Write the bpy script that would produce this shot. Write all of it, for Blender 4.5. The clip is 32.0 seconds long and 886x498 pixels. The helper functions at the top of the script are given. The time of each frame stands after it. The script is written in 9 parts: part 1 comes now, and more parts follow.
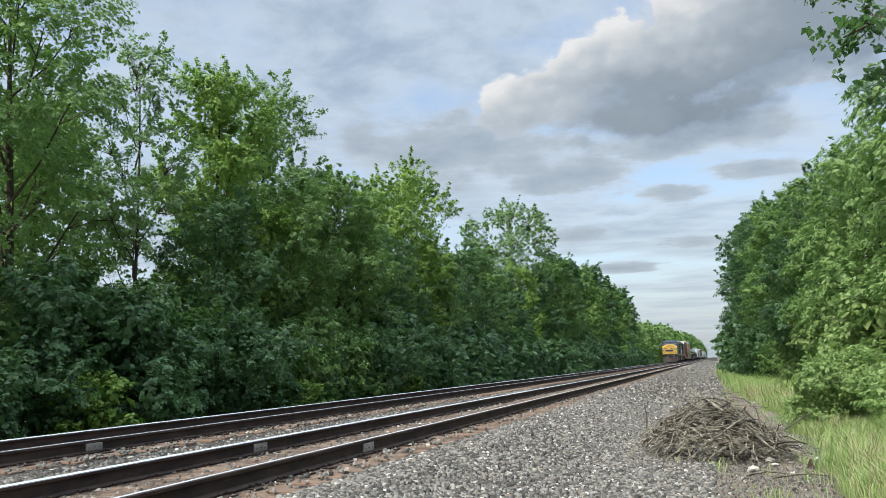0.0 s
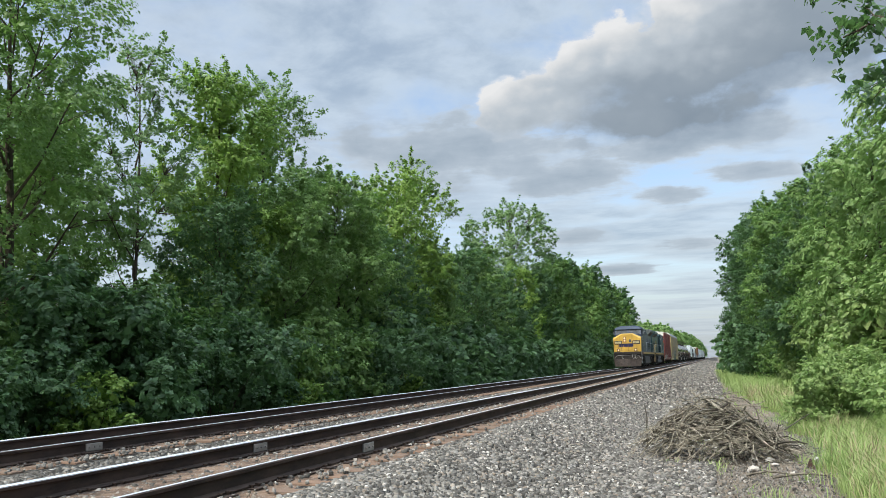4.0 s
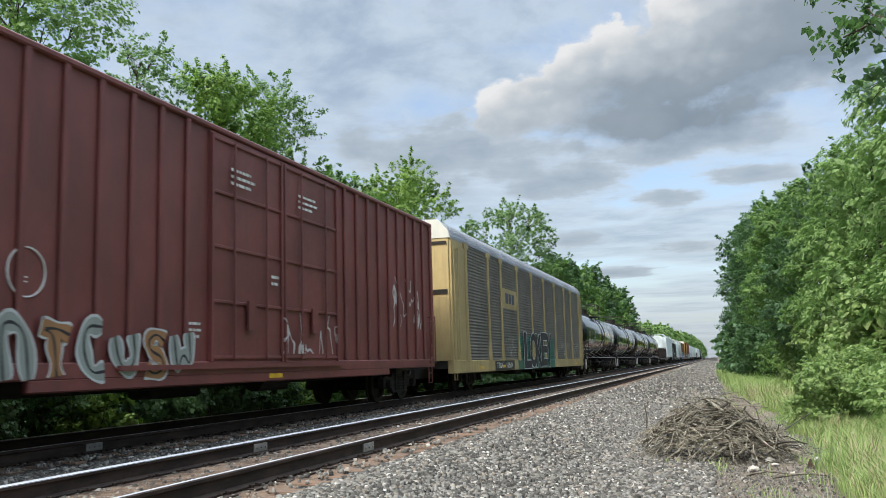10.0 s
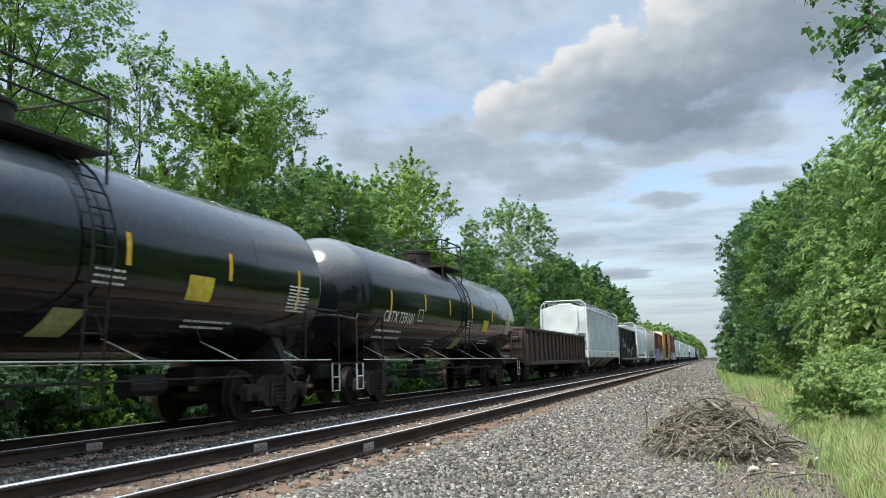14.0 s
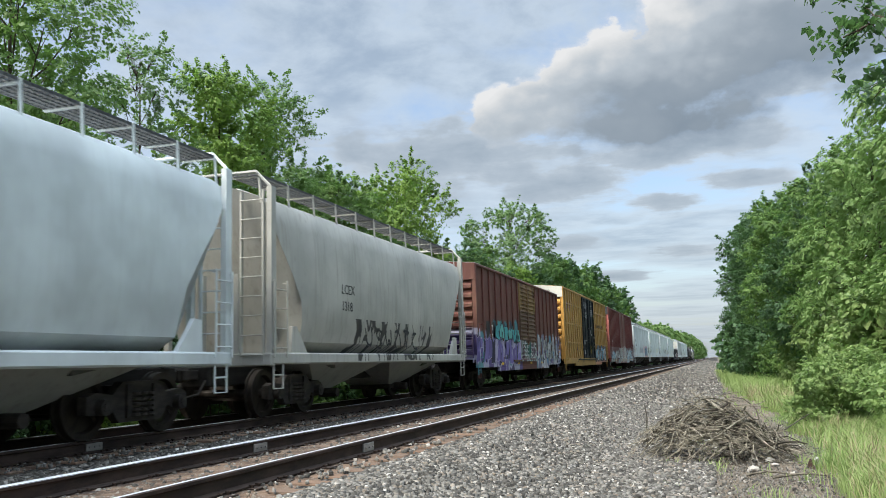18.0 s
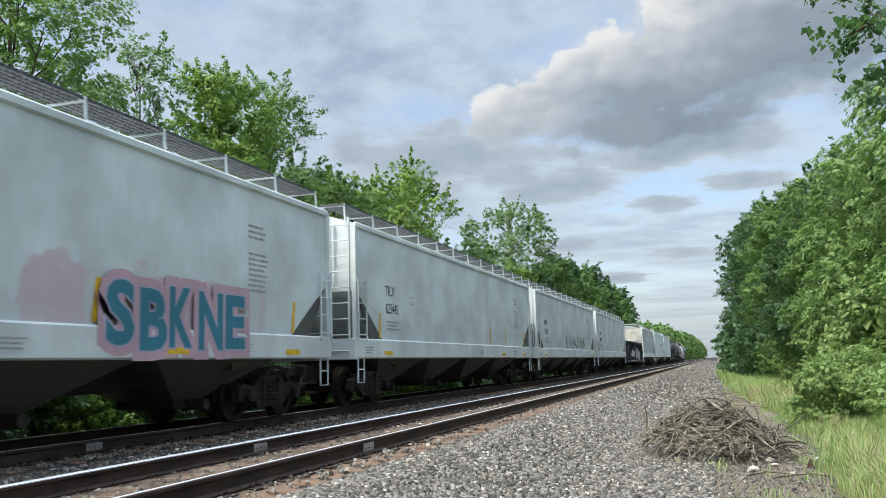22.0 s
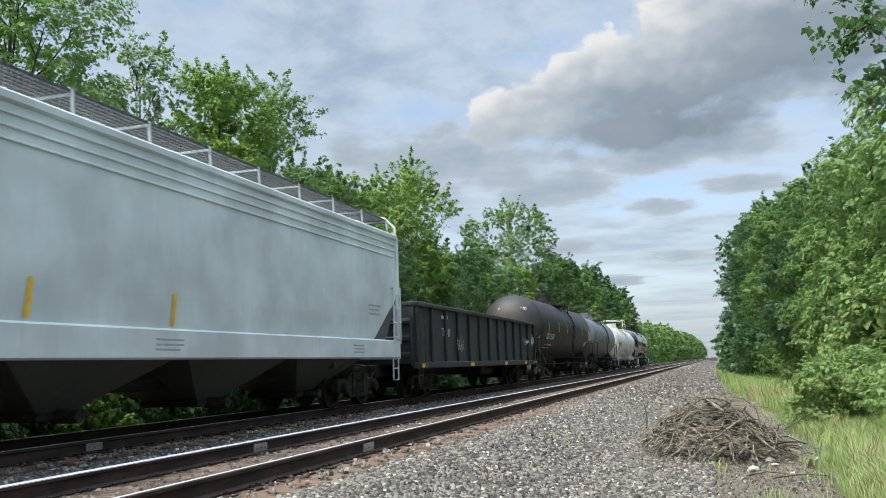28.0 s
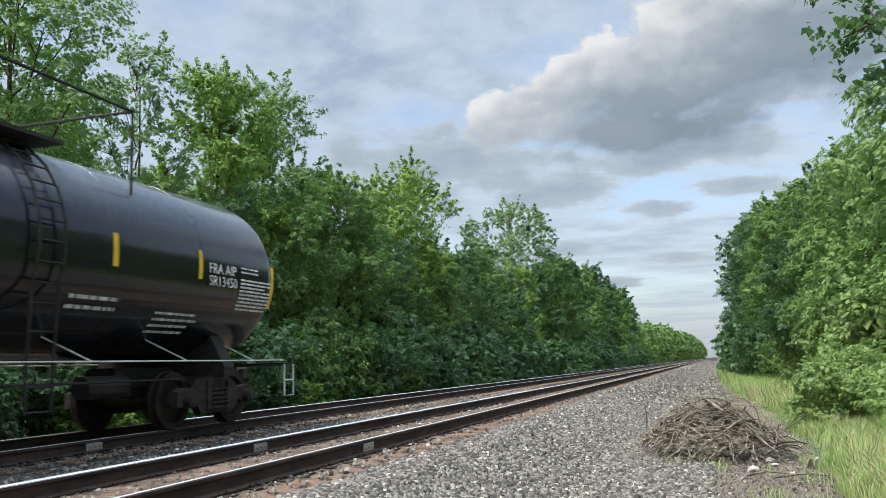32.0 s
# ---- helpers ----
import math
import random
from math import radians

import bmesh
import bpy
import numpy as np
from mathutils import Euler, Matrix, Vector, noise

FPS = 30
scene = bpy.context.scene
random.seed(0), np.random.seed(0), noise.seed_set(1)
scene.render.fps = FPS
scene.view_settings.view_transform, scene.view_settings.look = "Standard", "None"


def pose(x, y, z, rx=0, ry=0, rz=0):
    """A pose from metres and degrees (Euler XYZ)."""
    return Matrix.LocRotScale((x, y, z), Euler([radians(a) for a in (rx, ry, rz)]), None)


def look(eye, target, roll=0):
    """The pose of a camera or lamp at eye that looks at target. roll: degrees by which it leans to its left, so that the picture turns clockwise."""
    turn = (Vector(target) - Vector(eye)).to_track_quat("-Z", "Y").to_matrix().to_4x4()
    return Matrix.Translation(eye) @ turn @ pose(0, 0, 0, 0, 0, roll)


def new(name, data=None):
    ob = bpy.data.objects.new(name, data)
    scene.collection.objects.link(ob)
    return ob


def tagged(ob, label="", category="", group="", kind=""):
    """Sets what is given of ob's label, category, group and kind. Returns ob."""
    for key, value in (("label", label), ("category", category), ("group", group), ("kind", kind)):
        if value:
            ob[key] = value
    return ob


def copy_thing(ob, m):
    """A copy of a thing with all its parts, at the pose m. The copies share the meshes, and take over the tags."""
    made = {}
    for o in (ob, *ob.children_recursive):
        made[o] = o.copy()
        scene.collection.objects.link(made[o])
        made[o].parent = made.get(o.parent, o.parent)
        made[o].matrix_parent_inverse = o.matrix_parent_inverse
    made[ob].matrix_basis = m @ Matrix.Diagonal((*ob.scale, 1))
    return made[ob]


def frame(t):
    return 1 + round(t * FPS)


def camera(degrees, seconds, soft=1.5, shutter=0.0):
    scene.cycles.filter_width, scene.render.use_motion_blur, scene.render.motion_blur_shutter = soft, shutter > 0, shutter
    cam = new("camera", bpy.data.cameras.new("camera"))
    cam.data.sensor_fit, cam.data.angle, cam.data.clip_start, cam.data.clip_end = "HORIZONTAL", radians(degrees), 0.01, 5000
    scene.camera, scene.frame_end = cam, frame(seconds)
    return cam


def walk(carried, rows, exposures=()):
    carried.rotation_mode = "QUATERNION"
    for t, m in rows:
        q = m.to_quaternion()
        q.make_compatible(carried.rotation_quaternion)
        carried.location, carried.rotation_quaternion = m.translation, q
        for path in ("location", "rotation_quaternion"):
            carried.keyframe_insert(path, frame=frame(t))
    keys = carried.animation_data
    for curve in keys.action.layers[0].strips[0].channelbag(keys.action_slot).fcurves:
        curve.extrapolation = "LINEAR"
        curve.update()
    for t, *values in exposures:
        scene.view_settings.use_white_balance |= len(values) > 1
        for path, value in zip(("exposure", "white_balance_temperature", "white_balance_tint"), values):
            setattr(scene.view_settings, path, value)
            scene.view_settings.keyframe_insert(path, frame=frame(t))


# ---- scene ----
# ================= camera =================
EYE = Vector((0.0, 0.0, 0.91))
PSI, TILT, ROLL = radians(17.30), radians(7.64), -1.645
AIM = EYE + 100 * Vector((-math.sin(PSI) * math.cos(TILT), math.cos(PSI) * math.cos(TILT), math.sin(TILT)))
cam = camera(54.42, 32.0, soft=0.55, shutter=0.08)
walk(cam, [(0.0, look(EYE, AIM, ROLL)), (32.0, look(EYE, AIM, ROLL))], [(0.0, 1.30), (32.0, 1.30)])

# ================= light =================
SUN_AZ, SUN_EL = radians(210), radians(52)     # azimuth clockwise from +y
world = bpy.data.worlds.new("sky")
scene.world = world
world.use_nodes = True
wn = world.node_tree
wn.nodes.clear()
w_out = wn.nodes.new("ShaderNodeOutputWorld")
w_bg = wn.nodes.new("ShaderNodeBackground")
w_sky = wn.nodes.new("ShaderNodeTexSky")
w_sky.sky_type = "NISHITA"
w_sky.sun_disc = False
w_sky.sun_elevation = SUN_EL
w_sky.sun_rotation = SUN_AZ
w_sky.air_density, w_sky.dust_density, w_sky.ozone_density = 1.0, 2.5, 1.5
w_bg.inputs["Strength"].default_value = 0.093
wn.links.new(w_sky.outputs[0], w_bg.inputs["Color"])
wn.links.new(w_bg.outputs[0], w_out.inputs["Surface"])

sun_data = bpy.data.lights.new("sun", "SUN")
sun_data.energy = 4.6
sun_data.angle = radians(24)
sun_data.color = (1.0, 0.95, 0.83)
sun = new("sun", sun_data)
to_sun = Vector((math.sin(SUN_AZ) * math.cos(SUN_EL), math.cos(SUN_AZ) * math.cos(SUN_EL), math.sin(SUN_EL)))
sun.matrix_world = Matrix.Translation((0, 0, 60)) @ to_sun.to_track_quat("Z", "Y").to_matrix().to_4x4()


# ================= node helpers =================
class Tree:
    """Short hand for a material's nodes."""

    def __init__(self, name):
        self.m = bpy.data.materials.new(name)
        self.m.use_nodes = True
        self.t = self.m.node_tree
        self.t.nodes.clear()
        self.out = self.t.nodes.new("ShaderNodeOutputMaterial")

    def node(self, kind, feature="", operation="", use_clamp=False, interpolation_type="", data_type="", blend_type=""):
        n = self.t.nodes.new(kind)
        if feature:
            n.feature = feature
        if operation:
            n.operation = operation
        if use_clamp:
            n.use_clamp = True
        if interpolation_type:
            n.interpolation_type = interpolation_type
        if data_type:
            n.data_type = data_type
        if blend_type:
            n.blend_type = blend_type
        return n

    def put(self, sock, v):
        if isinstance(v, bpy.types.NodeSocket):
            self.t.links.new(v, sock)
        elif v is not None:
            if isinstance(v, (tuple, list)) and len(v) == 3 and sock.type == "RGBA":
                v = (*v, 1.0)
            sock.default_value = v

    def coords(self, kind="Object"):
        return self.node("ShaderNodeTexCoord").outputs[kind]

    def mapping(self, v, scale=(1, 1, 1), loc=(0, 0, 0)):
        n = self.node("ShaderNodeMapping")
        self.put(n.inputs["Vector"], v)
        n.inputs["Scale"].default_value = scale
        n.inputs["Location"].default_value = loc
        return n.outputs[0]

    def noise(self, v, scale, detail=4.0, rough=0.55, distortion=0.0):
        n = self.node("ShaderNodeTexNoise")
        self.put(n.inputs["Vector"], v)
        n.inputs["Scale"].default_value = scale
        n.inputs["Detail"].default_value = detail
        n.inputs["Roughness"].default_value = rough
        n.inputs["Distortion"].default_value = distortion
        return n.outputs["Fac"]

    def colour_noise(self, v, scale):
        n = self.node("ShaderNodeTexNoise")
        self.put(n.inputs["Vector"], v)
        n.inputs["Scale"].default_value = scale
        n.inputs["Detail"].default_value = 3.0
        return n.outputs["Color"]

    def voronoi(self, v, scale, feature="F1", out="Distance"):
        n = self.node("ShaderNodeTexVoronoi", feature=feature)
        self.put(n.inputs["Vector"], v)
        n.inputs["Scale"].default_value = scale
        return n.outputs[out]

    def ramp(self, v, stops, interpolation="LINEAR"):
        n = self.node("ShaderNodeValToRGB")
        self.put(n.inputs[0], v)
        n.color_ramp.interpolation = interpolation
        e = n.color_ramp.elements
        while len(e) < len(stops):
            e.new(0.5)
        for el, (p, c) in zip(e, stops):
            el.position = p
            el.color = (*c, 1.0) if isinstance(c, tuple) else (c, c, c, 1.0)
        return n.outputs[0]

    def math(self, op, a, b=0.0, c=None, clamp=False):
        n = self.node("ShaderNodeMath", operation=op, use_clamp=clamp)
        self.put(n.inputs[0], a)
        self.put(n.inputs[1], b)
        if c is not None:
            self.put(n.inputs[2], c)
        return n.outputs[0]

    def smooth(self, v, lo, hi):
        n = self.node("ShaderNodeMapRange", interpolation_type="SMOOTHSTEP")
        self.put(n.inputs[0], v)
        n.inputs[1].default_value, n.inputs[2].default_value = lo, hi
        return n.outputs[0]

    def mix(self, f, a, b, blend="MIX"):
        n = self.node("ShaderNodeMix", data_type="RGBA", blend_type=blend)
        self.put(n.inputs[0], f)
        self.put(n.inputs[6], a)
        self.put(n.inputs[7], b)
        return n.outputs[2]

    def xyz(self, v):
        n = self.node("ShaderNodeSeparateXYZ")
        self.put(n.inputs[0], v)
        return n.outputs[0], n.outputs[1], n.outputs[2]

    def bump(self, h, strength=0.3, dist=0.01):
        n = self.node("ShaderNodeBump")
        self.put(n.inputs["Height"], h)
        n.inputs["Strength"].default_value = strength
        n.inputs["Distance"].default_value = dist
        return n.outputs[0]

    def principled(self, color, rough=0.5, metal=0.0, normal=None, spec=0.5, coat=0.0, alpha=None, emission=None, power=0.0):
        n = self.node("ShaderNodeBsdfPrincipled")
        self.put(n.inputs["Base Color"], color)
        self.put(n.inputs["Roughness"], rough)
        self.put(n.inputs["Metallic"], metal)
        self.put(n.inputs["Specular IOR Level"], spec)
        self.put(n.inputs["Coat Weight"], coat)
        if normal is not None:
            self.put(n.inputs["Normal"], normal)
        if emission is not None:
            self.put(n.inputs["Emission Color"], emission)
            n.inputs["Emission Strength"].default_value = power
        return n.outputs[0]

    def done(self, shader):
        self.t.links.new(shader, self.out.inputs["Surface"])
        return self.m


def scaled(c, k):
    return tuple(min(1.0, a * k) for a in c)


def paint(name, color, rough=0.45, dirt=(0.10, 0.075, 0.055), amount=0.35, metal=0.0, spec=0.5, streak=True, coat=0.0, decals=(), dust_sheen=None):
    """Worn vehicle paint: fading, runs of dirt, small scratches. decals: regions of sprayed colour."""
    t = Tree(name)
    co = t.coords()
    big = t.noise(co, 0.7, 3.0)
    fine = t.noise(co, 9.0, 5.0, 0.65)
    run = t.noise(t.mapping(co, (5.0, 5.0, 0.35)), 1.6, 5.0, 0.6) if streak else t.noise(co, 3.0, 4.0)
    c = t.mix(t.smooth(big, 0.3, 0.72), scaled(color, 0.82), scaled(color, 1.14))
    for d in decals:
        c = d(t, co, c)
    d1 = t.math("MULTIPLY", t.smooth(run, 0.48, 0.78), amount)
    d2 = t.math("MULTIPLY", t.smooth(fine, 0.56, 0.82), amount * 0.8)
    c = t.mix(t.math("MAXIMUM", d1, d2), c, dirt)
    if dust_sheen:                            # sky sheen on a tank's crown, put into the colour by height
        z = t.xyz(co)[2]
        c = t.mix(t.math("MULTIPLY", t.smooth(t.math("ADD", z, t.math("MULTIPLY", fine, 0.3)), dust_sheen[0], dust_sheen[1]), 0.7), c, dust_sheen[2])
    r = t.math("ADD", rough - 0.08, t.math("MULTIPLY", fine, 0.22))
    return t.done(t.principled(c, r, metal, t.bump(t.noise(co, 3.0, 3.0), 0.12, 0.02), spec, coat))


def sprayed(y0, y1, z0, z1, colours, cell=1.1, line=(0.9, 0.9, 0.9), seed=0.0, wob=0.35):
    """A stretch of spray-can colour on a wagon's side: cells with outlines, ragged top."""
    def apply(t, co, c):
        x, y, z = t.xyz(co)
        w = t.math("SUBTRACT", t.noise(t.mapping(co, (0.0, 1.0, 1.0), (0, seed, seed)), 1.3, 2.0), 0.5)
        yy = t.math("ADD", y, t.math("MULTIPLY", w, wob * 1.2))
        zz = t.math("ADD", z, t.math("MULTIPLY", w, wob * 2.2))
        m = t.math("MULTIPLY", t.smooth(yy, y0 - 0.06, y0 + 0.06), t.math("SUBTRACT", 1.0, t.smooth(yy, y1 - 0.06, y1 + 0.06)))
        m = t.math("MULTIPLY", m, t.math("MULTIPLY", t.smooth(zz, z0 - 0.04, z0 + 0.04), t.math("SUBTRACT", 1.0, t.smooth(zz, z1 - 0.05, z1 + 0.05))))
        warp = t.node("ShaderNodeTexNoise")
        t.put(warp.inputs["Vector"], t.mapping(co, (0.0, 1.0, 0.8), (0, seed * 1.7, 0)))
        warp.inputs["Scale"].default_value = 1.6
        v = t.node("ShaderNodeVectorMath", operation="MULTIPLY_ADD")
        t.put(v.inputs[0], warp.outputs["Color"])
        v.inputs[1].default_value = (0.0, 1.1, 1.1)
        t.put(v.inputs[2], t.mapping(co, (0.0, 1.5, 0.75), (0, seed, 0.3)))
        cells = t.node("ShaderNodeTexVoronoi", feature="F1")
        edge = t.node("ShaderNodeTexVoronoi", feature="DISTANCE_TO_EDGE")
        for n in (cells, edge):
            t.put(n.inputs["Vector"], v.outputs[0])
            n.inputs["Scale"].default_value = cell
        k = t.node("ShaderNodeSeparateColor")
        t.put(k.inputs[0], cells.outputs["Color"])
        n = len(colours)
        col = t.ramp(k.outputs[0], [(i / n, q) for i, q in enumerate(colours)], "CONSTANT")
        col = t.mix(t.math("SUBTRACT", 1.0, t.smooth(edge.outputs["Distance"], 0.05, 0.085)), col, line)
        fade = t.math("MULTIPLY", m, t.math("ADD", 0.72, t.math("MULTIPLY", t.noise(co, 6.0, 4.0), 0.4)), clamp=True)
        return t.mix(fade, c, col)
    return apply


def scrawl(y0, y1, z0, z1, colour, seed=0.0, width=0.035, scale=1.6):
    """Thin sprayed lines inside a stretch of a wagon's side."""
    def apply(t, co, c):
        x, y, z = t.xyz(co)
        m = t.math("MULTIPLY", t.math("GREATER_THAN", y, y0), t.math("LESS_THAN", y, y1))
        m = t.math("MULTIPLY", m, t.math("MULTIPLY", t.math("GREATER_THAN", z, z0), t.math("LESS_THAN", z, z1)))
        nz = t.noise(t.mapping(co, (0.0, 1.2, 0.7), (0, seed, seed)), scale, 1.0, 0.4, 0.6)
        ln = t.math("ABSOLUTE", t.math("SUBTRACT", nz, 0.5))
        ln = t.math("SUBTRACT", 1.0, t.smooth(ln, width * 0.4, width * 0.7))
        return t.mix(t.math("MULTIPLY", m, ln), c, colour)
    return apply


# ================= mesh helpers =================
class Geo:
    """Collects vertices and faces of one mesh."""

    def __init__(self):
        self.v, self.f = [], []

    def add(self, verts, faces):
        o = len(self.v)
        self.v.extend(verts)
        self.f.extend([tuple(o + i for i in f) for f in faces])
        return self

    def box(self, x0, x1, y0, y1, z0, z1, b=0.0):
        if b <= 0:
            return self.add([(x0, y0, z0), (x1, y0, z0), (x1, y1, z0), (x0, y1, z0), (x0, y0, z1), (x1, y0, z1), (x1, y1, z1), (x0, y1, z1)],
                            [(3, 2, 1, 0), (4, 5, 6, 7), (0, 1, 5, 4), (1, 2, 6, 5), (2, 3, 7, 6), (3, 0, 4, 7)])
        b = min(b, (x1 - x0) * 0.45, (y1 - y0) * 0.45, (z1 - z0) * 0.45)
        ring = [(x0 + b, y0), (x1 - b, y0), (x1, y0 + b), (x1, y1 - b), (x1 - b, y1), (x0 + b, y1), (x0, y1 - b), (x0, y0 + b)]
        cx, cy = (x0 + x1) / 2, (y0 + y1) / 2
        sx, sy = 1 - 2 * b / (x1 - x0), 1 - 2 * b / (y1 - y0)
        inner = [(cx + (x - cx) * sx, cy + (y - cy) * sy) for x, y in ring]
        vs = [(x, y, z0) for x, y in inner] + [(x, y, z0 + b) for x, y in ring] + [(x, y, z1 - b) for x, y in ring] + [(x, y, z1) for x, y in inner]
        fs = [tuple(range(7, -1, -1)), tuple(range(24, 32))]
        for k in range(3):
            for i in range(8):
                j = (i + 1) % 8
                fs.append((k * 8 + i, k * 8 + j, k * 8 + 8 + j, k * 8 + 8 + i))
        return self.add(vs, fs)

    def cyl(self, p0, p1, r0, r1=None, n=10, caps=True):
        p0, p1 = Vector(p0), Vector(p1)
        r1 = r0 if r1 is None else r1
        d = (p1 - p0).normalized()
        a = d.orthogonal().normalized()
        c = d.cross(a)
        vs = []
        for p, r in ((p0, r0), (p1, r1)):
            for i in range(n):
                q = 2 * math.pi * i / n
                vs.append(tuple(p + r * (math.cos(q) * a + math.sin(q) * c)))
        fs = [(i, (i + 1) % n, n + (i + 1) % n, n + i) for i in range(n)]
        if caps:
            fs += [tuple(range(n - 1, -1, -1)), tuple(range(n, 2 * n))]
        return self.add(vs, fs)

    def tube(self, pts, r, n=5, r1=None):
        pts = [Vector(p) for p in pts]
        m = len(pts)
        vs = []
        a = None
        for k, p in enumerate(pts):
            d = (pts[min(k + 1, m - 1)] - pts[max(k - 1, 0)]).normalized()
            a = d.orthogonal().normalized() if a is None else (a - d * a.dot(d)).normalized()
            c = d.cross(a)
            rr = float(r if r1 is None else r + (r1 - r) * k / (m - 1))
            for i in range(n):
                q = 2 * math.pi * i / n
                vs.append(tuple(p + rr * (math.cos(q) * a + math.sin(q) * c)))
        fs = [(k * n + i, k * n + (i + 1) % n, (k + 1) * n + (i + 1) % n, (k + 1) * n + i) for k in range(m - 1) for i in range(n)]
        fs += [tuple(range(n - 1, -1, -1)), tuple(range((m - 1) * n, m * n))]
        return self.add(vs, fs)

    def prism_y(self, prof, y0, y1):
        n = len(prof)
        vs = [(x, y0, z) for x, z in prof] + [(x, y1, z) for x, z in prof]
        fs = [(i, (i + 1) % n, n + (i + 1) % n, n + i) for i in range(n)] + [tuple(range(n - 1, -1, -1)), tuple(range(n, 2 * n))]
        return self.add(vs, fs)

    def prism_x(self, prof, x0, x1):
        n = len(prof)
        vs = [(x0, y, z) for y, z in prof] + [(x1, y, z) for y, z in prof]
        fs = [(i, (i + 1) % n, n + (i + 1) % n, n + i) for i in range(n)] + [tuple(range(n - 1, -1, -1)), tuple(range(n, 2 * n))]
        return self.add(vs, fs)

    def lathe_y(self, prof, n=40, cz=0.0):
        """Rings of (y, radius) round the axis x = 0, z = cz."""
        vs, fs = [], []
        for y, r in prof:
            for i in range(n):
                q = 2 * math.pi * i / n
                vs.append((r * math.cos(q), y, cz + r * math.sin(q)))
        m = len(prof)
        for k in range(m - 1):
            for i in range(n):
                j = (i + 1) % n
                fs.append((k * n + i, (k + 1) * n + i, (k + 1) * n + j, k * n + j))
        fs += [tuple(range(n)), tuple(range(m * n - 1, (m - 1) * n - 1, -1))]
        return self.add(vs, fs)

    def loft(self, rings):
        """Closed rings of equal length, joined and capped."""
        n = len(rings[0])
        vs = [p for r in rings for p in r]
        fs = []
        for k in range(len(rings) - 1):
            for i in range(n):
                j = (i + 1) % n
                fs.append((k * n + i, k * n + j, (k + 1) * n + j, (k + 1) * n + i))
        fs += [tuple(range(n - 1, -1, -1)), tuple(range((len(rings) - 1) * n, len(rings) * n))]
        return self.add(vs, fs)

    def mesh(self, name, smooth=None):
        me = bpy.data.meshes.new(name)
        me.from_pydata(self.v, [], self.f)
        bm = bmesh.new()
        bm.from_mesh(me)
        bmesh.ops.recalc_face_normals(bm, faces=bm.faces)
        bm.to_mesh(me)
        bm.free()
        if smooth is not None:
            me.polygons.foreach_set("use_smooth", [True] * len(me.polygons))
            me.set_sharp_from_angle(angle=radians(smooth))
        return me


def part(name, geo, material, parent, label="", smooth=None, at=None):
    me = geo.mesh(name, smooth) if isinstance(geo, Geo) else geo
    if material is not None and not me.materials:
        me.materials.append(material)
    ob = new(name, me)
    ob.parent = parent
    if at is not None:
        ob.location = at
    if label:
        tagged(ob, label)
    return ob


def thing(name, label, category, group="", kind=""):
    return tagged(new(name), label, category, group, kind)


def raw_mesh(name, verts, faces, material=None, smooth=False):
    """A mesh from numpy arrays: verts (n, 3), faces (m, k)."""
    me = bpy.data.meshes.new(name)
    n, (m, k) = len(verts), faces.shape
    me.vertices.add(n)
    me.vertices.foreach_set("co", np.ascontiguousarray(verts, dtype=np.float32).ravel())
    me.loops.add(m * k)
    me.loops.foreach_set("vertex_index", np.ascontiguousarray(faces, dtype=np.int32).ravel())
    me.polygons.add(m)
    me.polygons.foreach_set("loop_start", np.arange(0, m * k, k, dtype=np.int32))
    if smooth:
        me.polygons.foreach_set("use_smooth", np.ones(m, dtype=bool))
    me.update(calc_edges=True)
    if material:
        me.materials.append(material)
    return me


text_cache = {}


def letters(words, size, material, parent, y, z, x, name="lettering", label="", align="LEFT", spacing=1.0, facing="side", squeeze=1.0):
    """Flat letters of the built-in font on a wagon's side (or on its end), reading towards +y."""
    cu = bpy.data.curves.new(name, "FONT")
    cu.body, cu.size, cu.align_x, cu.space_character, cu.space_line = words, size, align, spacing, 0.85
    cu.extrude = 0.002
    cu.resolution_u = 3
    ob = new(name, cu)
    me = bpy.data.meshes.new_from_object(ob)
    bpy.data.objects.remove(ob)
    bpy.data.curves.remove(cu)
    if facing == "side":
        m = Matrix(((0, 0, 1, x), (squeeze, 0, 0, y), (0, 1, 0, z), (0, 0, 0, 1)))
    else:                                            # on the end that faces -y
        m = Matrix(((squeeze, 0, 0, x), (0, 0, -1, y), (0, 1, 0, z), (0, 0, 0, 1)))
    me.transform(m)
    me.materials.clear()
    me.materials.append(material)
    return part(name, me, None, parent, label)


